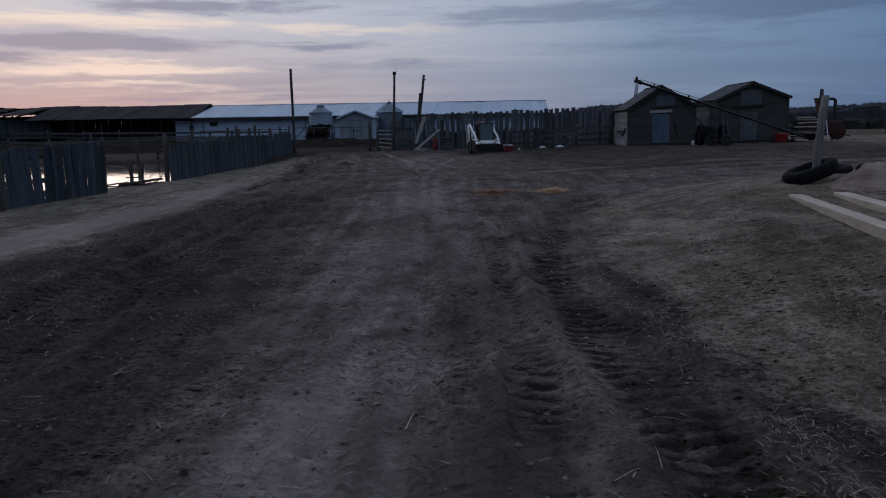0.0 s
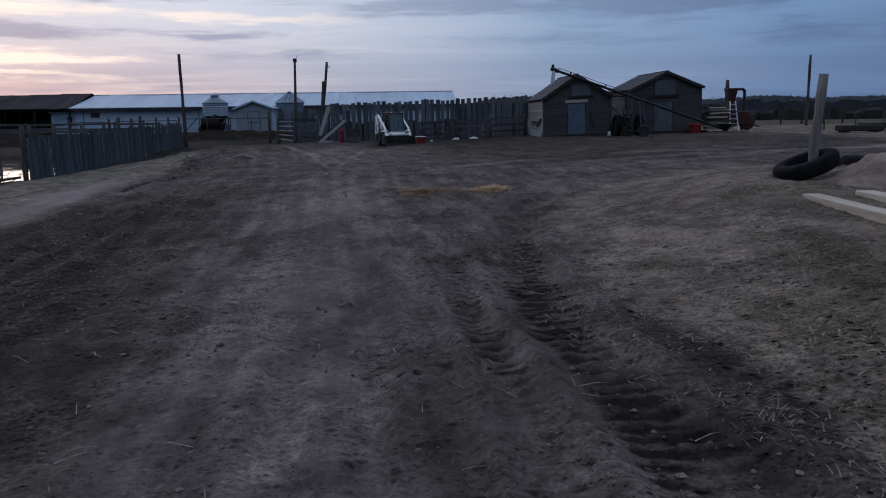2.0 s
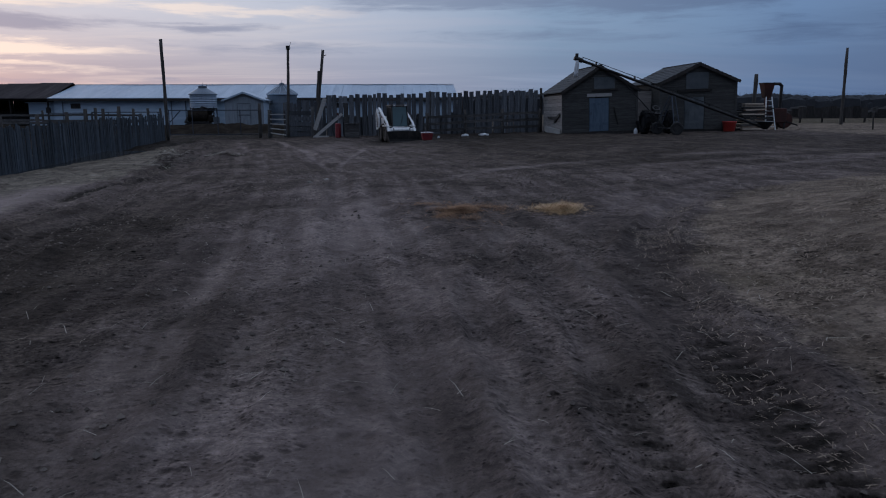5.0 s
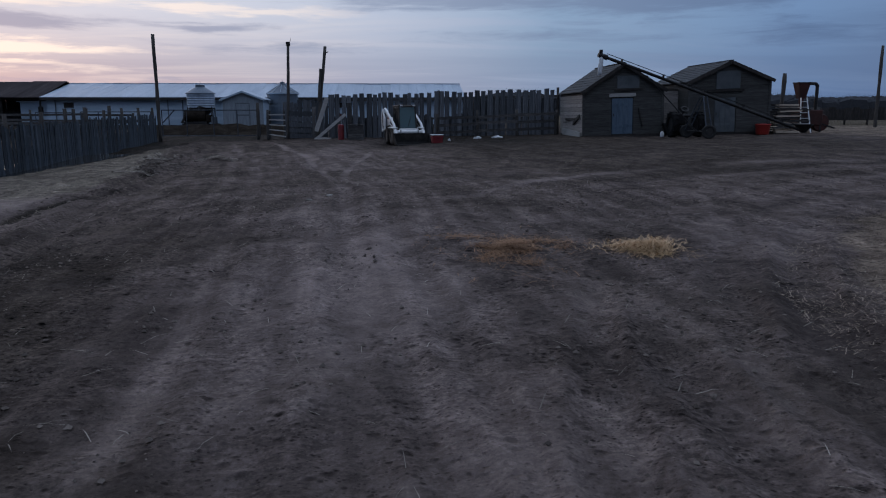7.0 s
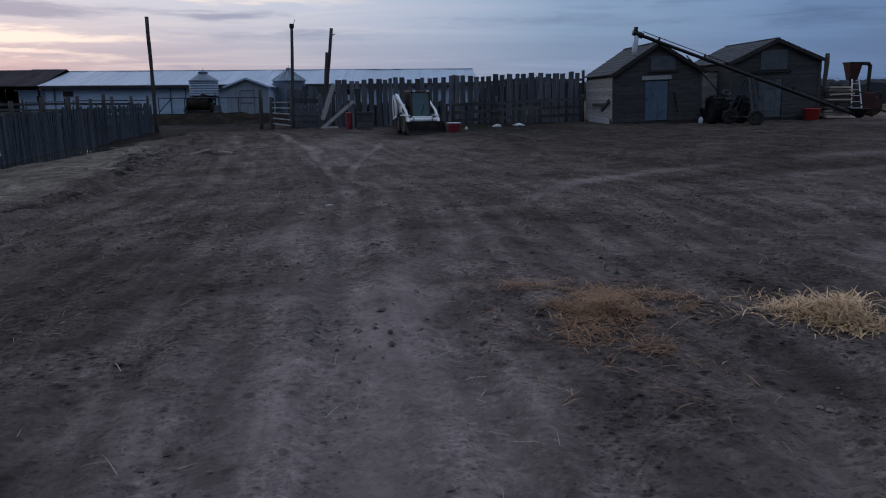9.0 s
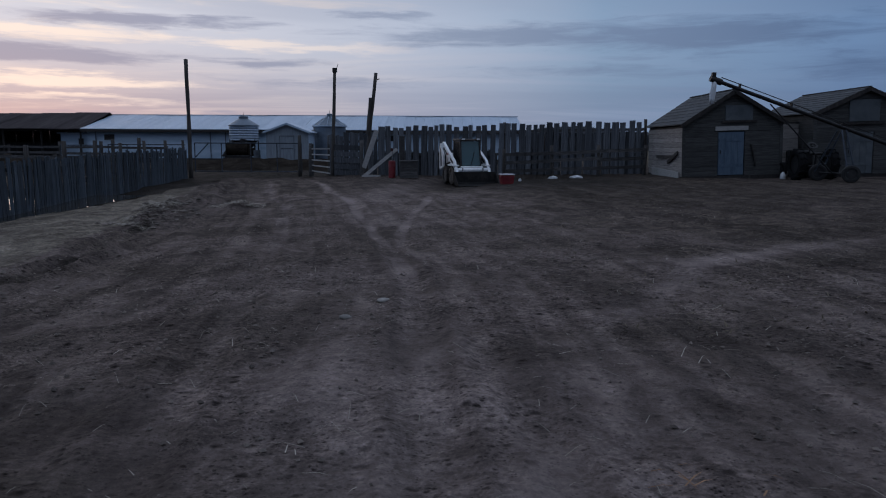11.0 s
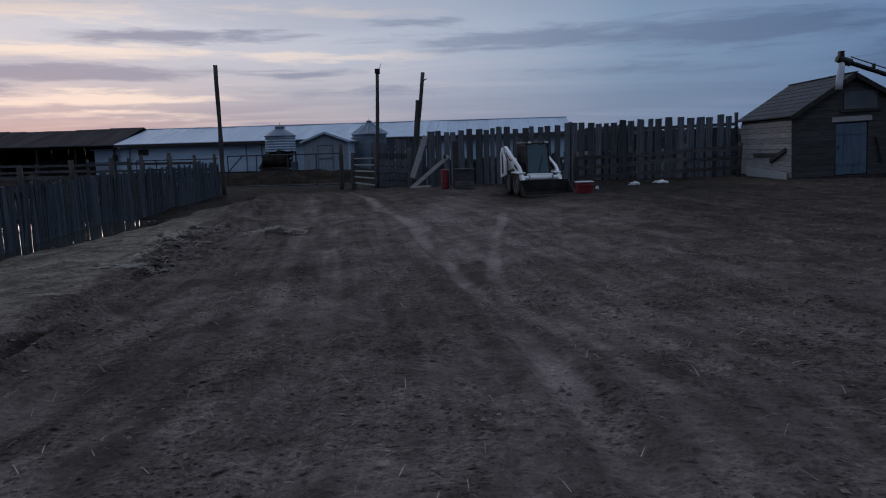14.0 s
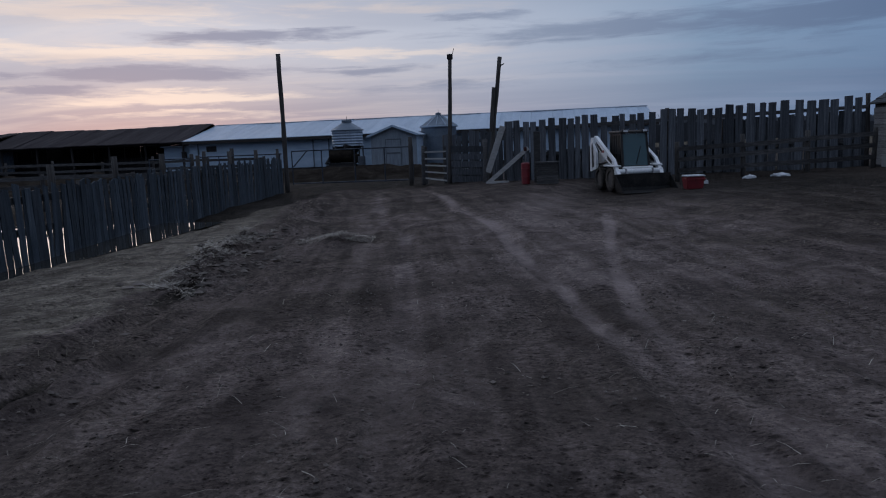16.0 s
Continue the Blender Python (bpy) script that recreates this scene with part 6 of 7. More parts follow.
def auger():
    base = Vector((12.4, 41.7, ground_at(12.4, 41.7)))
    root = thing("grain_auger", base, "long rusty grain auger on a wheeled frame", "grain auger")
    top, foot = Vector((7.66, 41.55, 3.88)) - base, Vector((17.3, 42.1, 0.62)) - base
    part("auger_tube", tube(B(), foot, top, 0.066, 0.066, 14), "black_steel", root)
    d = (top - foot).normalized()
    part("drive_shaft", tube(B(), foot + Vector((0, 0, 0.17)), top + Vector((0, 0, 0.17)) - d * 0.3, 0.016, None, 6), "black_steel", root)
    for f in (0.1, 0.3, 0.5, 0.7, 0.9):
        c = foot + (top - foot) * f
        part("shaft_bracket", box(B(), -0.03, -0.05, 0.06, 0.03, 0.05, 0.19, Matrix.Translation(c)), "black_steel", root)
    part("head", tube(B(), top - d * 0.3, top + d * 0.12, 0.115, 0.105, 14), "black_steel", root)
    part("head_guard", box(B(), -0.06, -0.08, 0.05, 0.06, 0.08, 0.24, Matrix.Translation(top)), "black_steel", root)
    part("spout", tube(B(), top + Vector((0.03, 0, -0.08)), top + Vector((-0.02, 0, -0.84)), 0.095, 0.105, 14, 4, 0.01), "canvas", root, "pale canvas down-spout", smooth=True)
    part("intake_hopper", lathe(B(), [(0.12, -0.2), (0.42, 0.18), (0.44, 0.18)], 16, Matrix.Translation(foot + Vector((0.1, 0, 0.1)))), "black_steel", root)
    at = foot + (top - foot) * 0.5
    for y in (-0.75, 0.72):
        hub = Vector((-0.15 - y * 0.28, y, 0.30))
        w = part("wheel", tyre_bm(0.31, 0.18, Matrix.Translation(hub) @ pose(0, 0, 0, 90, 0, -18), 0, 20), "rubber", root)
        part("rim", lathe(B(), [(0.19, -0.05), (0.12, 0.0), (0.19, 0.05)], 14, Matrix.Translation(hub) @ pose(0, 0, 0, 90, 0, -18)), "black_steel", w)
        for dx in (-0.12, 0.14):
            part("strut", tube(B(), hub + Vector((dx, 0, 0.03)), at + Vector((dx * 0.6, y * 0.2, -0.1)), 0.03, None, 6), "dark_pipe", root)
        for k in range(4):
            c = hub + (at - hub) * (0.2 + 0.17 * k)
            part("frame_rung", tube(B(), c + Vector((-0.1, -y * 0.15 * 0, 0)), c + Vector((0.12, 0, 0)), 0.018, None, 6), "dark_pipe", root)
    part("axle", tube(B(), (0.06, -0.75, 0.30), (-0.35, 0.72, 0.30), 0.035, None, 8), "black_steel", root)
    part("lift_arm", tube(B(), (-0.2, 0, 0.30), foot + (top - foot) * 0.78 + Vector((0, 0, -0.12)), 0.025, None, 6), "black_steel", root)
    return root


auger()


def old_tractor():
    """A dark half-hidden machine parked between the granaries."""
    root = thing("old_tractor", pose(12.35, 43.75, ground_at(12.35, 43.75), 0, 0, -90), "dark old tractor parked between the granaries", "tractor")
    part("engine_hood", box(B(), -1.4, -0.25, 0.55, -0.1, 0.25, 1.12, None, 0.06), "black_steel", root)
    part("radiator_grille", box(B(), -1.47, -0.22, 0.5, -1.41, 0.22, 1.1, None, 0.02), "dark_wood", root)
    part("chassis", box(B(), -1.3, -0.14, 0.38, 0.6, 0.14, 0.55, None, 0.03), "black_steel", root)
    part("seat", box(B(), 0.35, -0.2, 0.95, 0.7, 0.2, 1.05, None, 0.04), "black_steel", root)
    part("seat_post", tube(B(), (0.5, 0, 0.5), (0.52, 0, 0.95), 0.04, None, 8), "black_steel", root)
    part("steering_column", tube(B(), (-0.1, 0, 1.0), (0.2, 0, 1.3), 0.025, None, 6), "black_steel", root)
    part("steering_wheel", tyre_bm(0.2, 0.03, pose(0.2, 0, 1.3, 0, 40, 0), 0, 16), "black_steel", root)
    part("exhaust", tube(B(), (-0.8, 0.1, 1.1), (-0.8, 0.1, 1.5), 0.03, None, 8), "black_steel", root)
    for x, y, r, w in ((0.35, -0.62, 0.58, 0.28), (0.35, 0.62, 0.58, 0.28), (-1.2, -0.45, 0.32, 0.16), (-1.2, 0.45, 0.32, 0.16)):
        t = part("tyre", tyre_bm(r, w, pose(x, y, r, 90, 0, 0), 14 if r > 0.5 else 0, 24), "old_rubber", root)
        part("rim", lathe(B(), [(r * 0.6, -w * 0.25), (r * 0.2, -w * 0.1), (r * 0.2, w * 0.1), (r * 0.6, w * 0.25)], 16, pose(x, y, r, 90, 0, 0)), "black_steel", t)
    return root


old_tractor()
jug = thing("jug", (11.45, 43.9, ground_at(11.45, 43.9)), "white plastic jug beside the parked machine", "jug")
part("body", lathe(B(), [(0.09, 0), (0.10, 0.03), (0.10, 0.18), (0.05, 0.26), (0.04, 0.29)], 14), "plastic_white", jug, smooth=True)
part("cap", lathe(B(), [(0.035, 0.29), (0.035, 0.32)], 10), "black_steel", jug)

# ---------------------------------------------------------------- cleaner, ladder, lumber and tub


def seed_cleaner():
    root = thing("seed_cleaner", (19.62, 46.5, ground_at(19.6, 46.5)), "old rust-red seed cleaner with a tall hopper", "farm machine")
    bm = B()
    lo = [bm.verts.new((x, y, 1.72)) for x, y in ((-0.12, -0.15), (0.2, -0.15), (0.2, 0.2), (-0.12, 0.2))]
    hi = [bm.verts.new((x, y, 2.5)) for x, y in ((-0.30, -0.28), (0.32, -0.28), (0.32, 0.3), (-0.30, 0.3))]
    for k in range(4):
        bm.faces.new((lo[k], lo[(k + 1) % 4], hi[(k + 1) % 4], hi[k]))
    bm.faces.new(lo[::-1])
    bm.faces.new(hi)
    part("hopper", bm, "rust_red", root)
    part("hopper_rim", box(B(), -0.32, -0.30, 2.49, 0.34, 0.32, 2.54), "black_steel", root)
    part("body", box(B(), -0.2, -0.35, 0.35, 1.1, 0.5, 1.15, None, 0.04), "rust_red", root)
    part("neck", tube(B(), (0.05, 0, 1.1), (0.05, 0, 1.75), 0.13, None, 12), "rust_red", root)
    part("blower", lathe(B(), [(0.42, -0.2), (0.46, -0.1), (0.46, 0.1), (0.42, 0.2)], 20, pose(1.05, -0.1, 0.5, 90, 0, 0)), "rust_red", root)
    pipe = part("pipe", tube(B(), (0.85, 0, 1.1), (0.85, 0, 2.40), 0.085, None, 12), "black_steel", root)
    part("elbow", tube(B(), (0.85, 0, 2.36), (0.72, 0, 2.50), 0.085, None, 12), "black_steel", pipe)
    part("top_pipe", tube(B(), (0.74, 0, 2.48), (0.36, 0, 2.48), 0.08, None, 12), "black_steel", pipe)
    for x, y in ((-0.1, -0.3), (1.0, -0.3), (-0.1, 0.45), (1.0, 0.45)):
        part("leg", box(B(), x - 0.04, y - 0.04, 0, x + 0.04, y + 0.04, 0.36), "black_steel", root)
    part("outlet_tray", bar(B(), (1.1, -0.1, 0.45), (1.75, -0.3, 0.22), 0.4, 0.06), "black_steel", root)
    part("drive_belt_guard", box(B(), -0.3, -0.42, 0.3, 0.3, -0.36, 0.75, None, 0.02), "black_steel", root)
    return root


seed_cleaner()


def ladder():
    root = thing("ladder", (19.62, 45.75, ground_at(19.62, 45.75)), "pale aluminium step ladder against the red hopper", "ladder")
    part("stile", bar(B(), (-0.28, 0, 0), (-0.16, 0.42, 1.78), 0.05, 0.035), "aluminium", root)
    part("stile", bar(B(), (0.28, 0, 0), (0.16, 0.42, 1.78), 0.05, 0.035), "aluminium", root)
    for i in range(6):
        f = (i + 0.7) / 6.4
        w = 0.27 - 0.12 * f
        part("rung", bar(B(), (-w, 0.42 * f, 1.78 * f), (w, 0.42 * f, 1.78 * f), 0.07, 0.03), "aluminium", root)
    return root


ladder()


def lumber_pile():
    rng = random.Random(9)
    root = thing("lumber_pile", (18.35, 45.6, ground_at(18.35, 45.6)), "untidy stack of old boards with pale ends", "lumber")
    for i in range(26):
        z = 0.06 + 0.112 * (i // 2) + rng.uniform(0, 0.03)
        y = (-0.38 if i % 2 else 0.15) + rng.uniform(-0.1, 0.1)
        tone = "beam" if i in (1, 3, 9, 15, 19, 23, 25) else "rail" if i % 3 else "dark_wood"
        part("board", bar(B(), (-0.75 + rng.uniform(-0.15, 0.25), y, z), (0.75 + rng.uniform(-0.4, 0.3), y + rng.uniform(-0.1, 0.1), z + rng.uniform(-0.02, 0.05)), 0.34, 0.07), tone, root)
    return root


lumber_pile()
loose_board("pale_plank", (17.75, 45.3, 0.95), (18.75, 45.35, 0.62), 0.09, 0.18, "post", "pale board slipping off the lumber stack")
tub = thing("tub", (16.55, 44.2, ground_at(16.55, 44.2)), "round orange-red plastic tub", "tub")
part("body", lathe(B(), [(0.26, 0.0), (0.30, 0.04), (0.34, 0.46), (0.37, 0.48), (0.37, 0.52), (0.33, 0.52), (0.27, 0.1)], 24), "tub_red", tub, smooth=True)

for x, y, s in ((22.8, 38.6, 1.0), (25.5, 40.5, 1.3)):
    t = thing("trough", (x, y, ground_at(x, y)), "low dark feed trough on the grass", "trough")
    part("body", box(B(), -1.1 * s, -0.35, 0.08, 1.1 * s, 0.35, 0.38, None, 0.04), "dark_wood", t)
    for dx in (-0.8, 0.8):
        part("skid", box(B(), dx * s - 0.06, -0.4, 0, dx * s + 0.06, 0.4, 0.085), "dark_wood", t)

# ---------------------------------------------------------------- skid-steer loader


def loader():
    root = thing("skid_steer_loader", pose(-0.85, 47.35, ground_at(-0.95, 47.3) + 0.0, 0, 0, 15), "white skid-steer loader with its dark bucket lowered", "loader")
    part("chassis", box(B(), -0.52, -0.75, 0.24, 0.52, 1.05, 0.78, None, 0.04), "black_steel", root)
    part("engine_cover", box(B(), -0.60, 0.55, 0.55, 0.60, 1.30, 1.35, None, 0.08), "white_paint", root)
    for sx in (-1, 1):
        for y in (-0.45, 0.62):
            w = part("wheel", tyre_bm(0.40, 0.28, pose(sx * 0.70, y, 0.40, 0, 90, 0), 16, 24), "muddy_rubber", root)
            part("rim", lathe(B(), [(0.24, -0.10), (0.10, -0.03), (0.10, 0.03), (0.24, 0.10)], 18, pose(sx * 0.70, y, 0.40, 0, 90, 0)), "dirty_rim", w, "muddy wheel rim")
        # upright at the rear and the lift arm over it
        side = pose(sx * 0.83 + 0.04, 0, 0, 0, 0, 90)
        tower = part("tower", slab(B(), [(0.74, 0.72), (1.40, 0.60), (1.42, 1.50), (1.28, 1.78), (1.14, 1.78), (1.10, 1.55), (0.78, 1.28)], 0.08, side), "white_paint", root)
        for o in (-0.046, 0.046):
            part("tower_slot", slab(B(), [(0.98, 0.78), (1.16, 0.74), (1.22, 1.48), (1.15, 1.60), (1.06, 1.38)], 0.012, pose(sx * 0.83 + o + 0.006, 0, 0, 0, 0, 90)), "black_steel", tower)
        arm = B()
        slab(arm, [(1.32, 1.72), (1.20, 1.84), (1.06, 1.80), (0.35, 1.46), (-0.58, 1.05), (-1.03, 0.58), (-1.12, 0.25), (-0.94, 0.22), (-0.84, 0.46), (-0.50, 0.80), (0.38, 1.16), (1.02, 1.50)], 0.11, pose(sx * 0.72 + 0.055, 0, 0, 0, 0, 90))
        beam = part("lift_arm", arm, "white_paint", root)
        for o in (-0.061, 0.061):
            part("arm_slot", slab(B(), [(0.98, 1.62), (0.40, 1.34), (0.42, 1.25), (0.98, 1.52)], 0.010, pose(sx * 0.72 + o + 0.005, 0, 0, 0, 0, 90)), "black_steel", beam)
            part("arm_slot", slab(B(), [(-0.10, 1.18), (-0.52, 0.99), (-0.50, 0.90), (-0.08, 1.06)], 0.010, pose(sx * 0.72 + o + 0.005, 0, 0, 0, 0, 90)), "black_steel", beam)
        part("arm_link", slab(B(), [(0.95, 0.78), (1.05, 0.90), (0.42, 1.22), (0.30, 1.14)], 0.06, pose(sx * 0.62 + 0.03, 0, 0, 0, 0, 90)), "white_paint", root)
        part("lift_cylinder", tube(B(), (sx * 0.72, 0.9, 0.85), (sx * 0.72, -0.3, 1.0), 0.045, 0.035, 10), "black_steel", root)
        part("tilt_cylinder", tube(B(), (sx * 0.45, -0.88, 0.72), (sx * 0.45, -1.15, 0.36), 0.04, None, 10), "steel", root)
        part("fender", box(B(), sx * 0.70 - 0.15, -0.85, 0.80, sx * 0.70 + 0.12, 0.10, 0.86, None, 0.02), "white_paint", root)
        post = part("cab_post", bar(B(), (sx * 0.44, -0.62, 0.80), (sx * 0.42, -0.42, 1.88), 0.07, 0.07), "black_steel", root)
        part("cab_post", bar(B(), (sx * 0.44, 0.50, 0.80), (sx * 0.42, 0.50, 1.88), 0.07, 0.07), "black_steel", root)
        grid = part("side_screen", box(B(), sx * 0.44 - 0.012, -0.4, 1.2, sx * 0.44 + 0.012, 0.46, 1.24), "black_steel", root)
        part("side_panel", box(B(), sx * 0.425 - 0.006, -0.36, 0.82, sx * 0.425 + 0.006, 0.47, 1.86), "black_steel", root)
        for k in range(5):
            part("screen_bar", box(B(), sx * 0.44 - 0.01, -0.35 + 0.16 * k, 0.95, sx * 0.44 + 0.01, -0.33 + 0.16 * k, 1.82), "black_steel", grid)
        lamp = part("work_lamp", box(B(), sx * 0.33 - 0.09, -0.58, 1.90, sx * 0.33 + 0.09, -0.48, 2.0, None, 0.02), "black_steel", root)
        part("lens", box(B(), sx * 0.33 - 0.07, -0.59, 1.915, sx * 0.33 + 0.07, -0.582, 1.985), "plastic_white", lamp)
    part("cab_roof", box(B(), -0.49, -0.50, 1.88, 0.49, 0.60, 1.97, None, 0.03), "dirty_rim", root, "dusty brown cab roof")
    part("cab_back", box(B(), -0.42, 0.53, 0.8, 0.42, 0.56, 1.86), "black_steel", root)
    part("seat", box(B(), -0.24, 0.05, 0.85, 0.24, 0.45, 1.0, None, 0.04), "black_steel", root)
    part("seat_back", box(B(), -0.24, 0.38, 1.0, 0.24, 0.48, 1.5, None, 0.04), "black_steel", root)
    bm = B()
    vs = [bm.verts.new(p) for p in ((-0.41, -0.645, 0.82), (0.41, -0.645, 0.82), (0.39, -0.445, 1.86), (-0.39, -0.445, 1.86))]
    wv = [bm.verts.new(v.co + Vector((0, 0.012, 0))) for v in vs]
    bm.faces.new(vs)
    bm.faces.new(wv[::-1])
    for k in range(4):
        bm.faces.new((vs[k], wv[k], wv[(k + 1) % 4], vs[(k + 1) % 4]))
    bmesh.ops.recalc_face_normals(bm, faces=bm.faces)
    g = part("windscreen", bm, "glass", root, "dark green tinted windscreen")
    part("wiper", bar(B(), (0.0, -0.67, 0.86), (0.18, -0.57, 1.42), 0.015, 0.015), "black_steel", g)
    part("front_panel", box(B(), -0.50, -0.86, 0.52, 0.50, -0.70, 0.80, None, 0.03), "white_paint", root)
    part("cross_tube", tube(B(), (-0.80, -0.86, 0.64), (0.80, -0.86, 0.64), 0.09, None, 14), "white_paint", root)
    part("mount_plate", box(B(), -0.72, -1.16, 0.14, 0.72, -1.09, 0.50, None, 0.01), "black_steel", root)
    bucket = B()
    shape = [(-1.17, 0.58), (-1.20, 0.14), (-1.30, 0.03), (-1.95, 0.0), (-1.95, 0.025), (-1.33, 0.06), (-1.25, 0.16), (-1.22, 0.58)]
    slab(bucket, shape, 1.84, pose(0.92, 0, 0, 0, 0, 90))
    bk = part("bucket", bucket, "bucket", root, "scuffed dark steel bucket")
    for sx in (-0.92, 0.895):
        part("bucket_side", slab(B(), [(-1.18, 0.56), (-1.19, 0.10), (-1.92, 0.01), (-1.42, 0.42)], 0.025, pose(sx + 0.025, 0, 0, 0, 0, 90)), "bucket", bk)
    part("cutting_edge", box(B(), -0.92, -2.0, -0.002, 0.92, -1.88, 0.022), "bucket", bk)
    part("exhaust", tube(B(), (0.3, 1.05, 1.3), (0.3, 1.05, 1.62), 0.035, None, 10), "black_steel", root)
    part("number_band", box(B(), -0.788, 0.2, 1.26, -0.778, 0.42, 1.34), "red", root)
    return root


loader()


def cooler(place):
    root = thing("cooler_box", place, "red cooler box with a white lid on the dirt", "cooler")
    bm = B()
    lo = [bm.verts.new(p) for p in ((-0.27, -0.19, 0), (0.27, -0.19, 0), (0.27, 0.19, 0), (-0.27, 0.19, 0))]
    hi = [bm.verts.new(p) for p in ((-0.32, -0.23, 0.40), (0.32, -0.23, 0.40), (0.32, 0.23, 0.40), (-0.32, 0.23, 0.40))]
    bm.faces.new(lo[::-1])
    bm.faces.new(hi)
    for k in range(4):
        bm.faces.new((lo[k], lo[(k + 1) % 4], hi[(k + 1) % 4], hi[k]))
    bmesh.ops.bevel(bm, geom=bm.edges[:], offset=0.03, segments=2, affect="EDGES")
    part("body", bm, "red", root)
    part("lid", box(B(), -0.33, -0.24, 0.405, 0.33, 0.24, 0.455, None, 0.02), "plastic_white", root, "white plastic lid")
    part("handle", tube(B(), (-0.34, -0.26, 0.33), (0.34, -0.26, 0.33), 0.012, None, 8), "red", root)
    for x in (-0.335, 0.335):
        part("handle_arm", tube(B(), (x, -0.26, 0.33), (x, 0, 0.36), 0.012, None, 8), "red", root)


cooler(pose(0.66, 44.35, ground_at(0.6, 44.3), 0, 0, 12) @ Matrix.Diagonal((0.86, 0.86, 0.92, 1)))


def crumpled_bag(x, y, w, seed):
    rng = random.Random(seed)
    bm = B()
    bmesh.ops.create_icosphere(bm, subdivisions=3, radius=1)
    for v in bm.verts:
        k = 1 + 0.35 * (noise.noise(v.co * 2.3 + Vector((seed, 0, 0))))
        v.co = Vector((v.co.x * w * k, v.co.y * w * 0.6 * k, max(-0.02, v.co.z * 0.09 * k + 0.05 * noise.noise(v.co * 4))))
    ob = part("feed_bag", bm, "plastic_white")
    ob.matrix_world = pose(x, y, ground_at(x, y) + 0.03, 0, 0, rng.uniform(-20, 20))
    tagged(ob, "crumpled white feed bag lying on the dirt", "bag", "feed bags")


crumpled_bag(2.85, 46.7, 0.19, 3)
crumpled_bag(3.95, 47.2, 0.28, 8)
crumpled_bag(1.35, 45.9, 0.07, 5)


def fuel_barrel():
    x, y = -4.4, 51.1
    root = thing("red_drum", (x, y, ground_at(x, y)), "narrow red drum standing against the fence", "drum")
    part("body", lathe(B(), [(0.16, 0), (0.17, 0.02), (0.17, 0.28), (0.18, 0.30), (0.17, 0.32), (0.17, 0.58), (0.18, 0.60), (0.17, 0.62), (0.17, 0.82), (0.12, 0.85)], 20), "red", root)
    part("pump_pipe", tube(B(), (0.02, 0, 0.84), (0.02, 0, 1.35), 0.025, None, 8), "steel", root)
    part("pump_head", box(B(), -0.06, -0.05, 1.30, 0.06, 0.05, 1.46, None, 0.02), "rust_red", root)


fuel_barrel()
bin_root = thing("feed_bin", (-3.55, 50.9, ground_at(-3.55, 50.9)), "grey weathered plank bin by the fence", "bin")
for i in range(5):
    part("plank", box(B(), -0.42, -0.3, 0.02 + i * 0.16, 0.42, -0.26, 0.17 + i * 0.16), "rail", bin_root)
    for x in (-0.42, 0.38):
        part("plank", box(B(), x, -0.255, 0.02 + i * 0.16, x + 0.04, 0.3, 0.17 + i * 0.16), "rail", bin_root)
part("rim", box(B(), -0.46, -0.34, 0.825, 0.46, 0.34, 0.87), "rail", bin_root)
stump = thing("short_post", (-3.95, 51.9, ground_at(-3.95, 51.9)), "dark square fence post with a cap", "post")
part("shaft", box(B(), -0.13, -0.1, -0.1, 0.13, 0.1, 2.05, None, 0.015), "rail", stump)

# ---------------------------------------------------------------- the raised lawn: post, tyres, beams
lp = thing("corner_post", (5.45, 12.85, ground_at(5.45, 12.85)), "weathered grey wooden post in the lawn", "post")
part("shaft", tube(B(), (0, 0, -0.3), (0.10, 0.02, 2.04 - lp.location.z), 0.070, 0.064, 12, 6, 0.008), "post", lp, smooth=True)


def tyre(x, y, z, r, w, m, label):
    root = thing("tyre", pose(x, y, z) @ m, label, "tyre", "scrap tyres")
    part("carcass", tyre_bm(r, w, None, 0, 40), "old_rubber", root, smooth=True)
    return root


tyre(5.40, 12.88, ground_at(5.40, 12.88) + 0.14, 0.44, 0.22, pose(0, 0, 0, -2, -22, 0), "large worn tractor tyre lying against a post")
tyre(6.2, 14.1, ground_at(6.2, 14.1) + 0.04, 0.42, 0.18, pose(0, 0, 0, -3, -5, 50), "worn tyre half sunk in the mound")
tyre(7.2, 14.2, ground_at(7.2, 14.2) + 0.05, 0.40, 0.18, pose(0, 0, 0, 3, 4, 10), "worn tyre half sunk in the mound")


def timber(a, b, w, h, label, tops=None):
    za, zb = (tops[0] - h / 2, tops[1] - h / 2) if tops else (ground_at(*a) + h * 0.45, ground_at(*b) + h * 0.45)
    root = thing("timber", (a[0], a[1], za), label, "timber", "sawn timbers")
    part("beam", bar(B(), (0, 0, 0), (b[0] - a[0], b[1] - a[1], zb - za), w, h, 0.008), "beam", root)


timber((4.50, 11.15), (4.05, 7.3), 0.20, 0.14, "long pale sawn timber lying on the lawn", (0.57, 0.57))
timber((5.12, 11.1), (4.72, 7.4), 0.22, 0.15, "long pale sawn timber lying on the lawn", (0.60, 0.60))
timber((6.7, 13.2), (9.6, 13.0), 0.24, 0.17, "pale sawn timber across the mound")

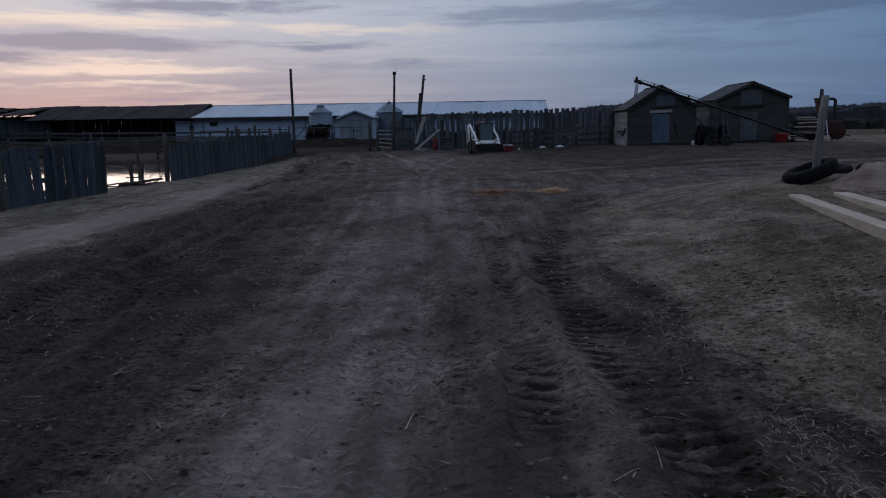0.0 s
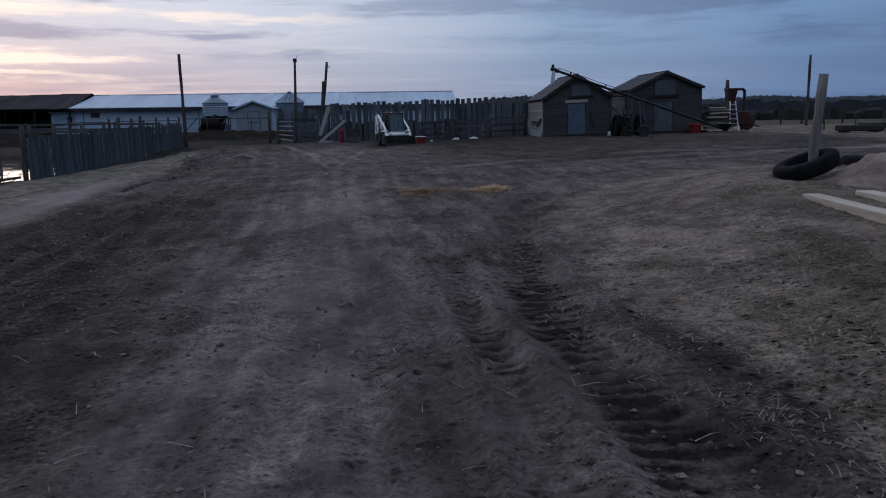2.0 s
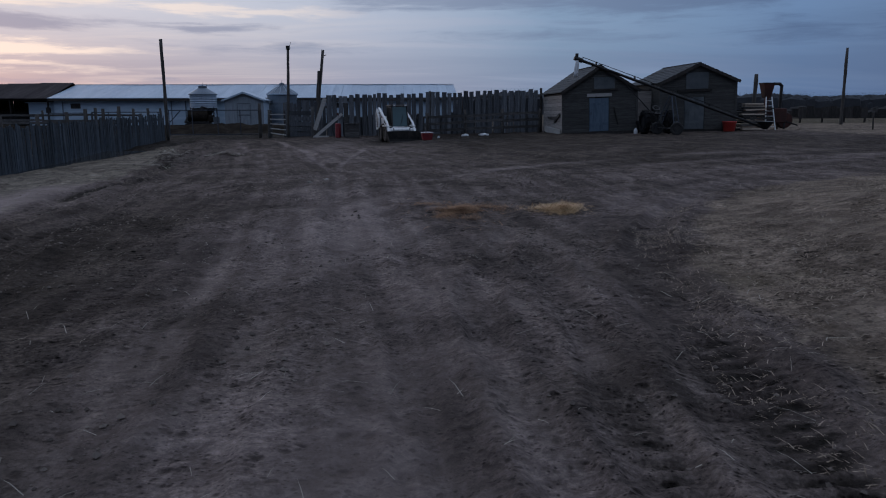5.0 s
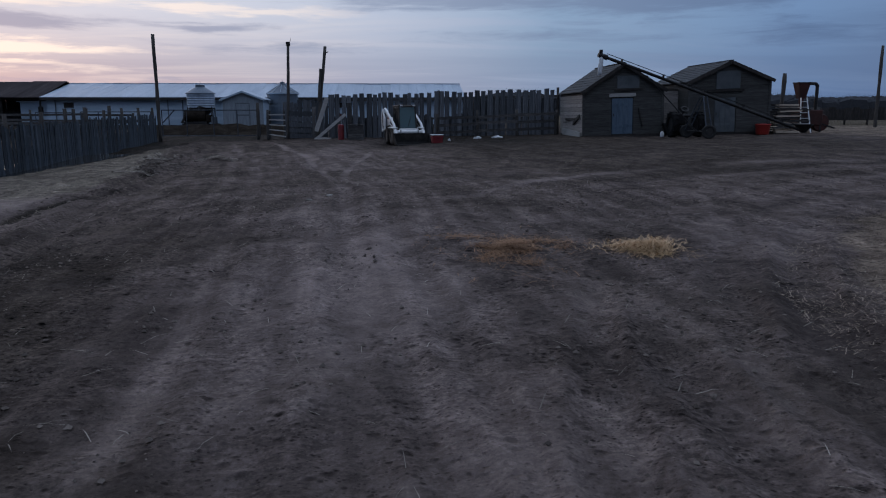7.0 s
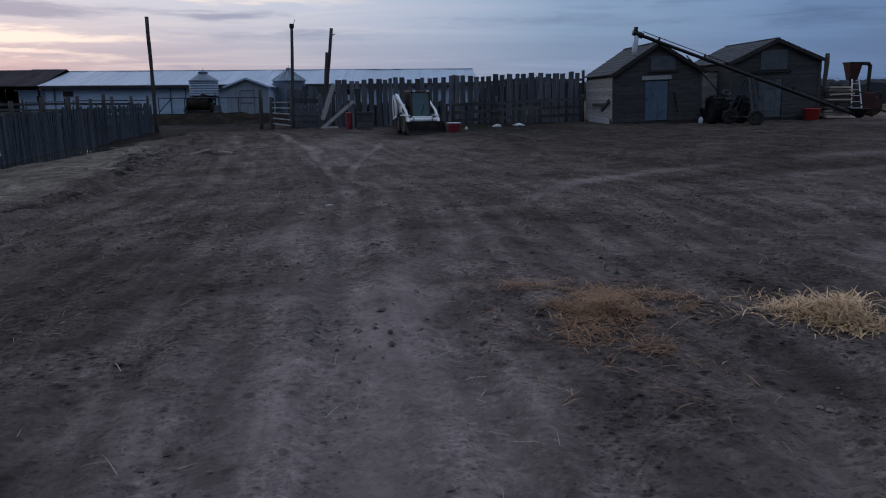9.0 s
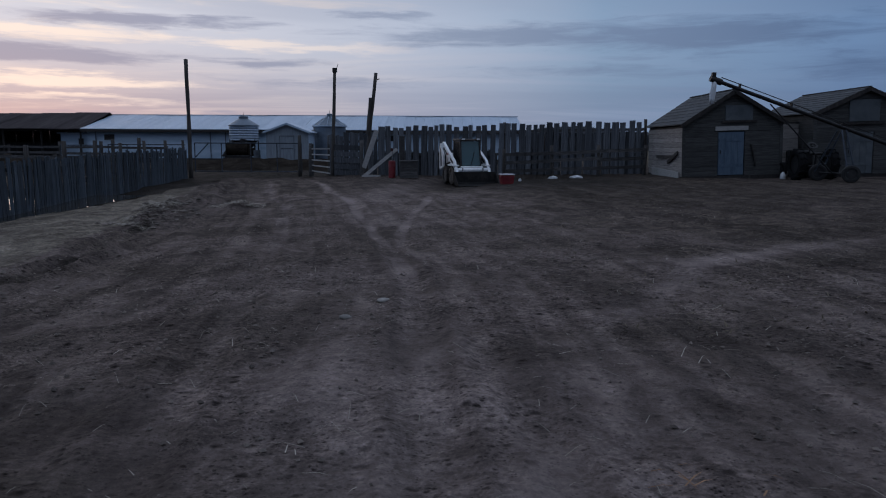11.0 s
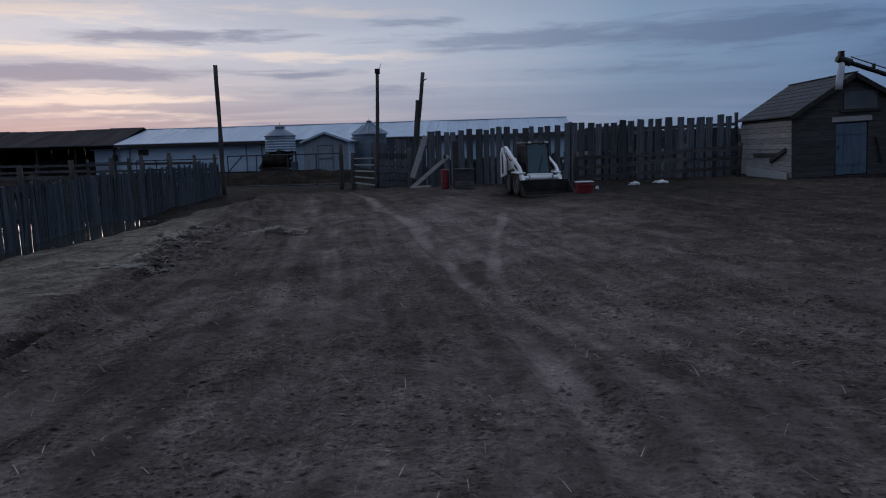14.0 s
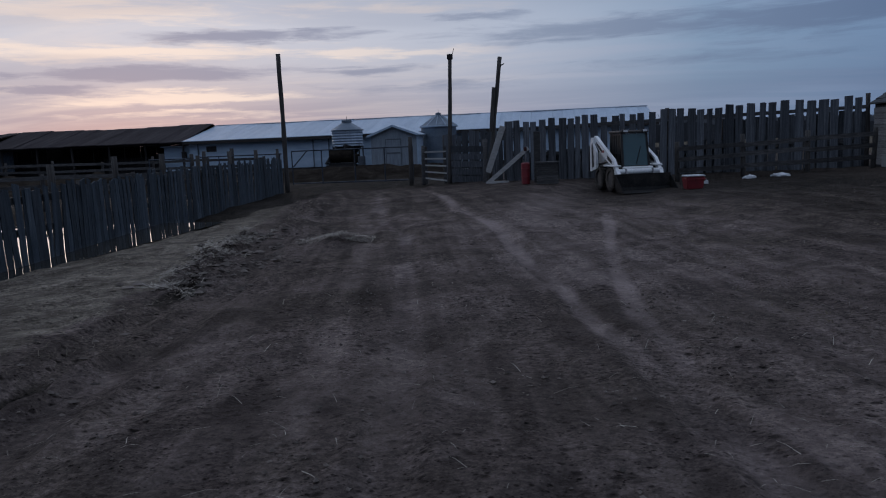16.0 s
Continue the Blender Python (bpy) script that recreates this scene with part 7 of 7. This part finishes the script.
mound("soil_mound", 6.75, 12.35, 1.5, 1.0, 0.42, "soil", "reddish heap of turned soil beside the tyres", "soil", 14, 2.2)
feeder = thing("hay_feeder", (37.8, 75, ground_at(40, 75) - 0.05), "long dark timber hay feeder out in the field", "hay feeder")
for i in range(9):
    part("slat", box(B(), 0.78 * i, 0, 0.45, 0.78 * i + 0.70, 0.06, 1.55 + 0.1 * math.sin(i * 2.1)), "dark_wood", feeder)
for x in (0.2, 2.4, 4.6, 6.7):
    part("leg", box(B(), x, 0.07, 0, x + 0.14, 0.2, 1.5), "dark_wood", feeder)
part("back", box(B(), 0, 1.2, 0.5, 7, 1.26, 1.4), "dark_wood", feeder)
part("floor_boards", box(B(), 0, 0.21, 0.5, 7, 1.19, 0.58), "dark_wood", feeder)

# ---------------------------------------------------------------- straw piles


def straw_heap(name, material, core, cx, cy, rx, ry, h, count, seed, label):
    root = thing(name, (cx, cy, ground_at(cx, cy)), label, "straw")
    rng = np.random.RandomState(seed)
    bm = B()
    floor = root.location.z
    around, reach = rng.uniform(0, 6.283, count), rng.rand(count) ** 0.7
    wild = 0.72 + 0.3 * np.sin(3 * around + seed) + 0.2 * np.sin(5 * around + 2 * seed) + np.where(rng.rand(count) < 0.22, 1.1 * rng.rand(count), 0.0)
    xs, ys = rx * reach * wild * np.cos(around), ry * reach * wild * np.sin(around)
    gaps = fbm((cx + xs) * 3.0, (cy + ys) * 3.0, 2)
    soil = height_and_wear(cx + xs, cy + ys)[0]
    for x, y, f, gap, bed in zip(xs, ys, reach, gaps, soil):
        if h < 0.08 and gap < rng.uniform(-0.35, 0.12):
            continue
        z = bed - floor + 0.010 + h * (1 - f * f) * rng.rand() * (0.6 + 0.5 * math.sin(7 * x / rx + seed) * math.cos(6 * y / ry))
        b, t = rng.uniform(0, 6.283), rng.uniform(-0.2, 0.5 if h > 0.08 else 0.3)
        L, w = rng.uniform(0.05, 0.17) * (1.1 if h > 0.08 else 1), rng.uniform(0.0019, 0.004)
        d = Vector((math.cos(b) * math.cos(t), math.sin(b) * math.cos(t), math.sin(t))) * L
        s = Vector((-math.sin(b), math.cos(b), 0)) * w
        p = Vector((x, y, z))
        q = [bm.verts.new(v) for v in (p - s, p + s, p + d * 0.5 + s + Vector((0, 0, 0.01)), p + d * 0.5 - s + Vector((0, 0, 0.01)), p + d)]
        bm.faces.new(q[:4])
        bm.faces.new((q[3], q[2], q[4]))
    ob = part("straw_layer", bm, material, root)
    tagged(ob, kind="stuff")
    if not core:
        return
    cm = B()
    bmesh.ops.create_grid(cm, x_segments=22, y_segments=16, size=1)
    for v in cm.verts:
        r2 = v.co.x ** 2 + v.co.y ** 2
        wx, wy = cx + rx * 0.45 * v.co.x, cy + ry * 0.45 * v.co.y
        lump = float(fbm(np.array([wx * 4]), np.array([wy * 4]), 3)[0])
        v.co = (wx - cx, wy - cy, ground_at(wx, wy) - root.location.z - 0.02 + h * 0.6 * max(-0.4, 1 - r2) * (1 + 0.8 * lump))
    part("core", cm, core, root, smooth=True)


straw_heap("straw_pile", "gold_blades", "straw_gold", 1.36, 17.0, 0.37, 0.42, 0.115, 2300, 31, "small heap of fresh yellow straw on the track")
straw_heap("straw_patch", "brown_blades", "", -0.02, 17.3, 0.66, 0.95, 0.05, 5200, 32, "flattened brown straw trodden into the dirt")

for i, (x, y, r) in enumerate(((-2.69, 21.65, 0.045), (-2.42, 22.40, 0.05))):
    bm = B()
    bmesh.ops.create_icosphere(bm, subdivisions=2, radius=r)
    for v in bm.verts:
        v.co = Vector((v.co.x * 1.3, v.co.y, v.co.z * 0.5)) * (1 + 0.3 * noise.noise(v.co * (3 / r) * 0.3 + Vector((i, 0, 0))))
    ob = part("stone", bm, "stone", smooth=True)
    ob.location = (x, y, ground_at(x, y) + 0.01)
    tagged(ob, "small flat pale stone in the dirt", "stone", "stones")
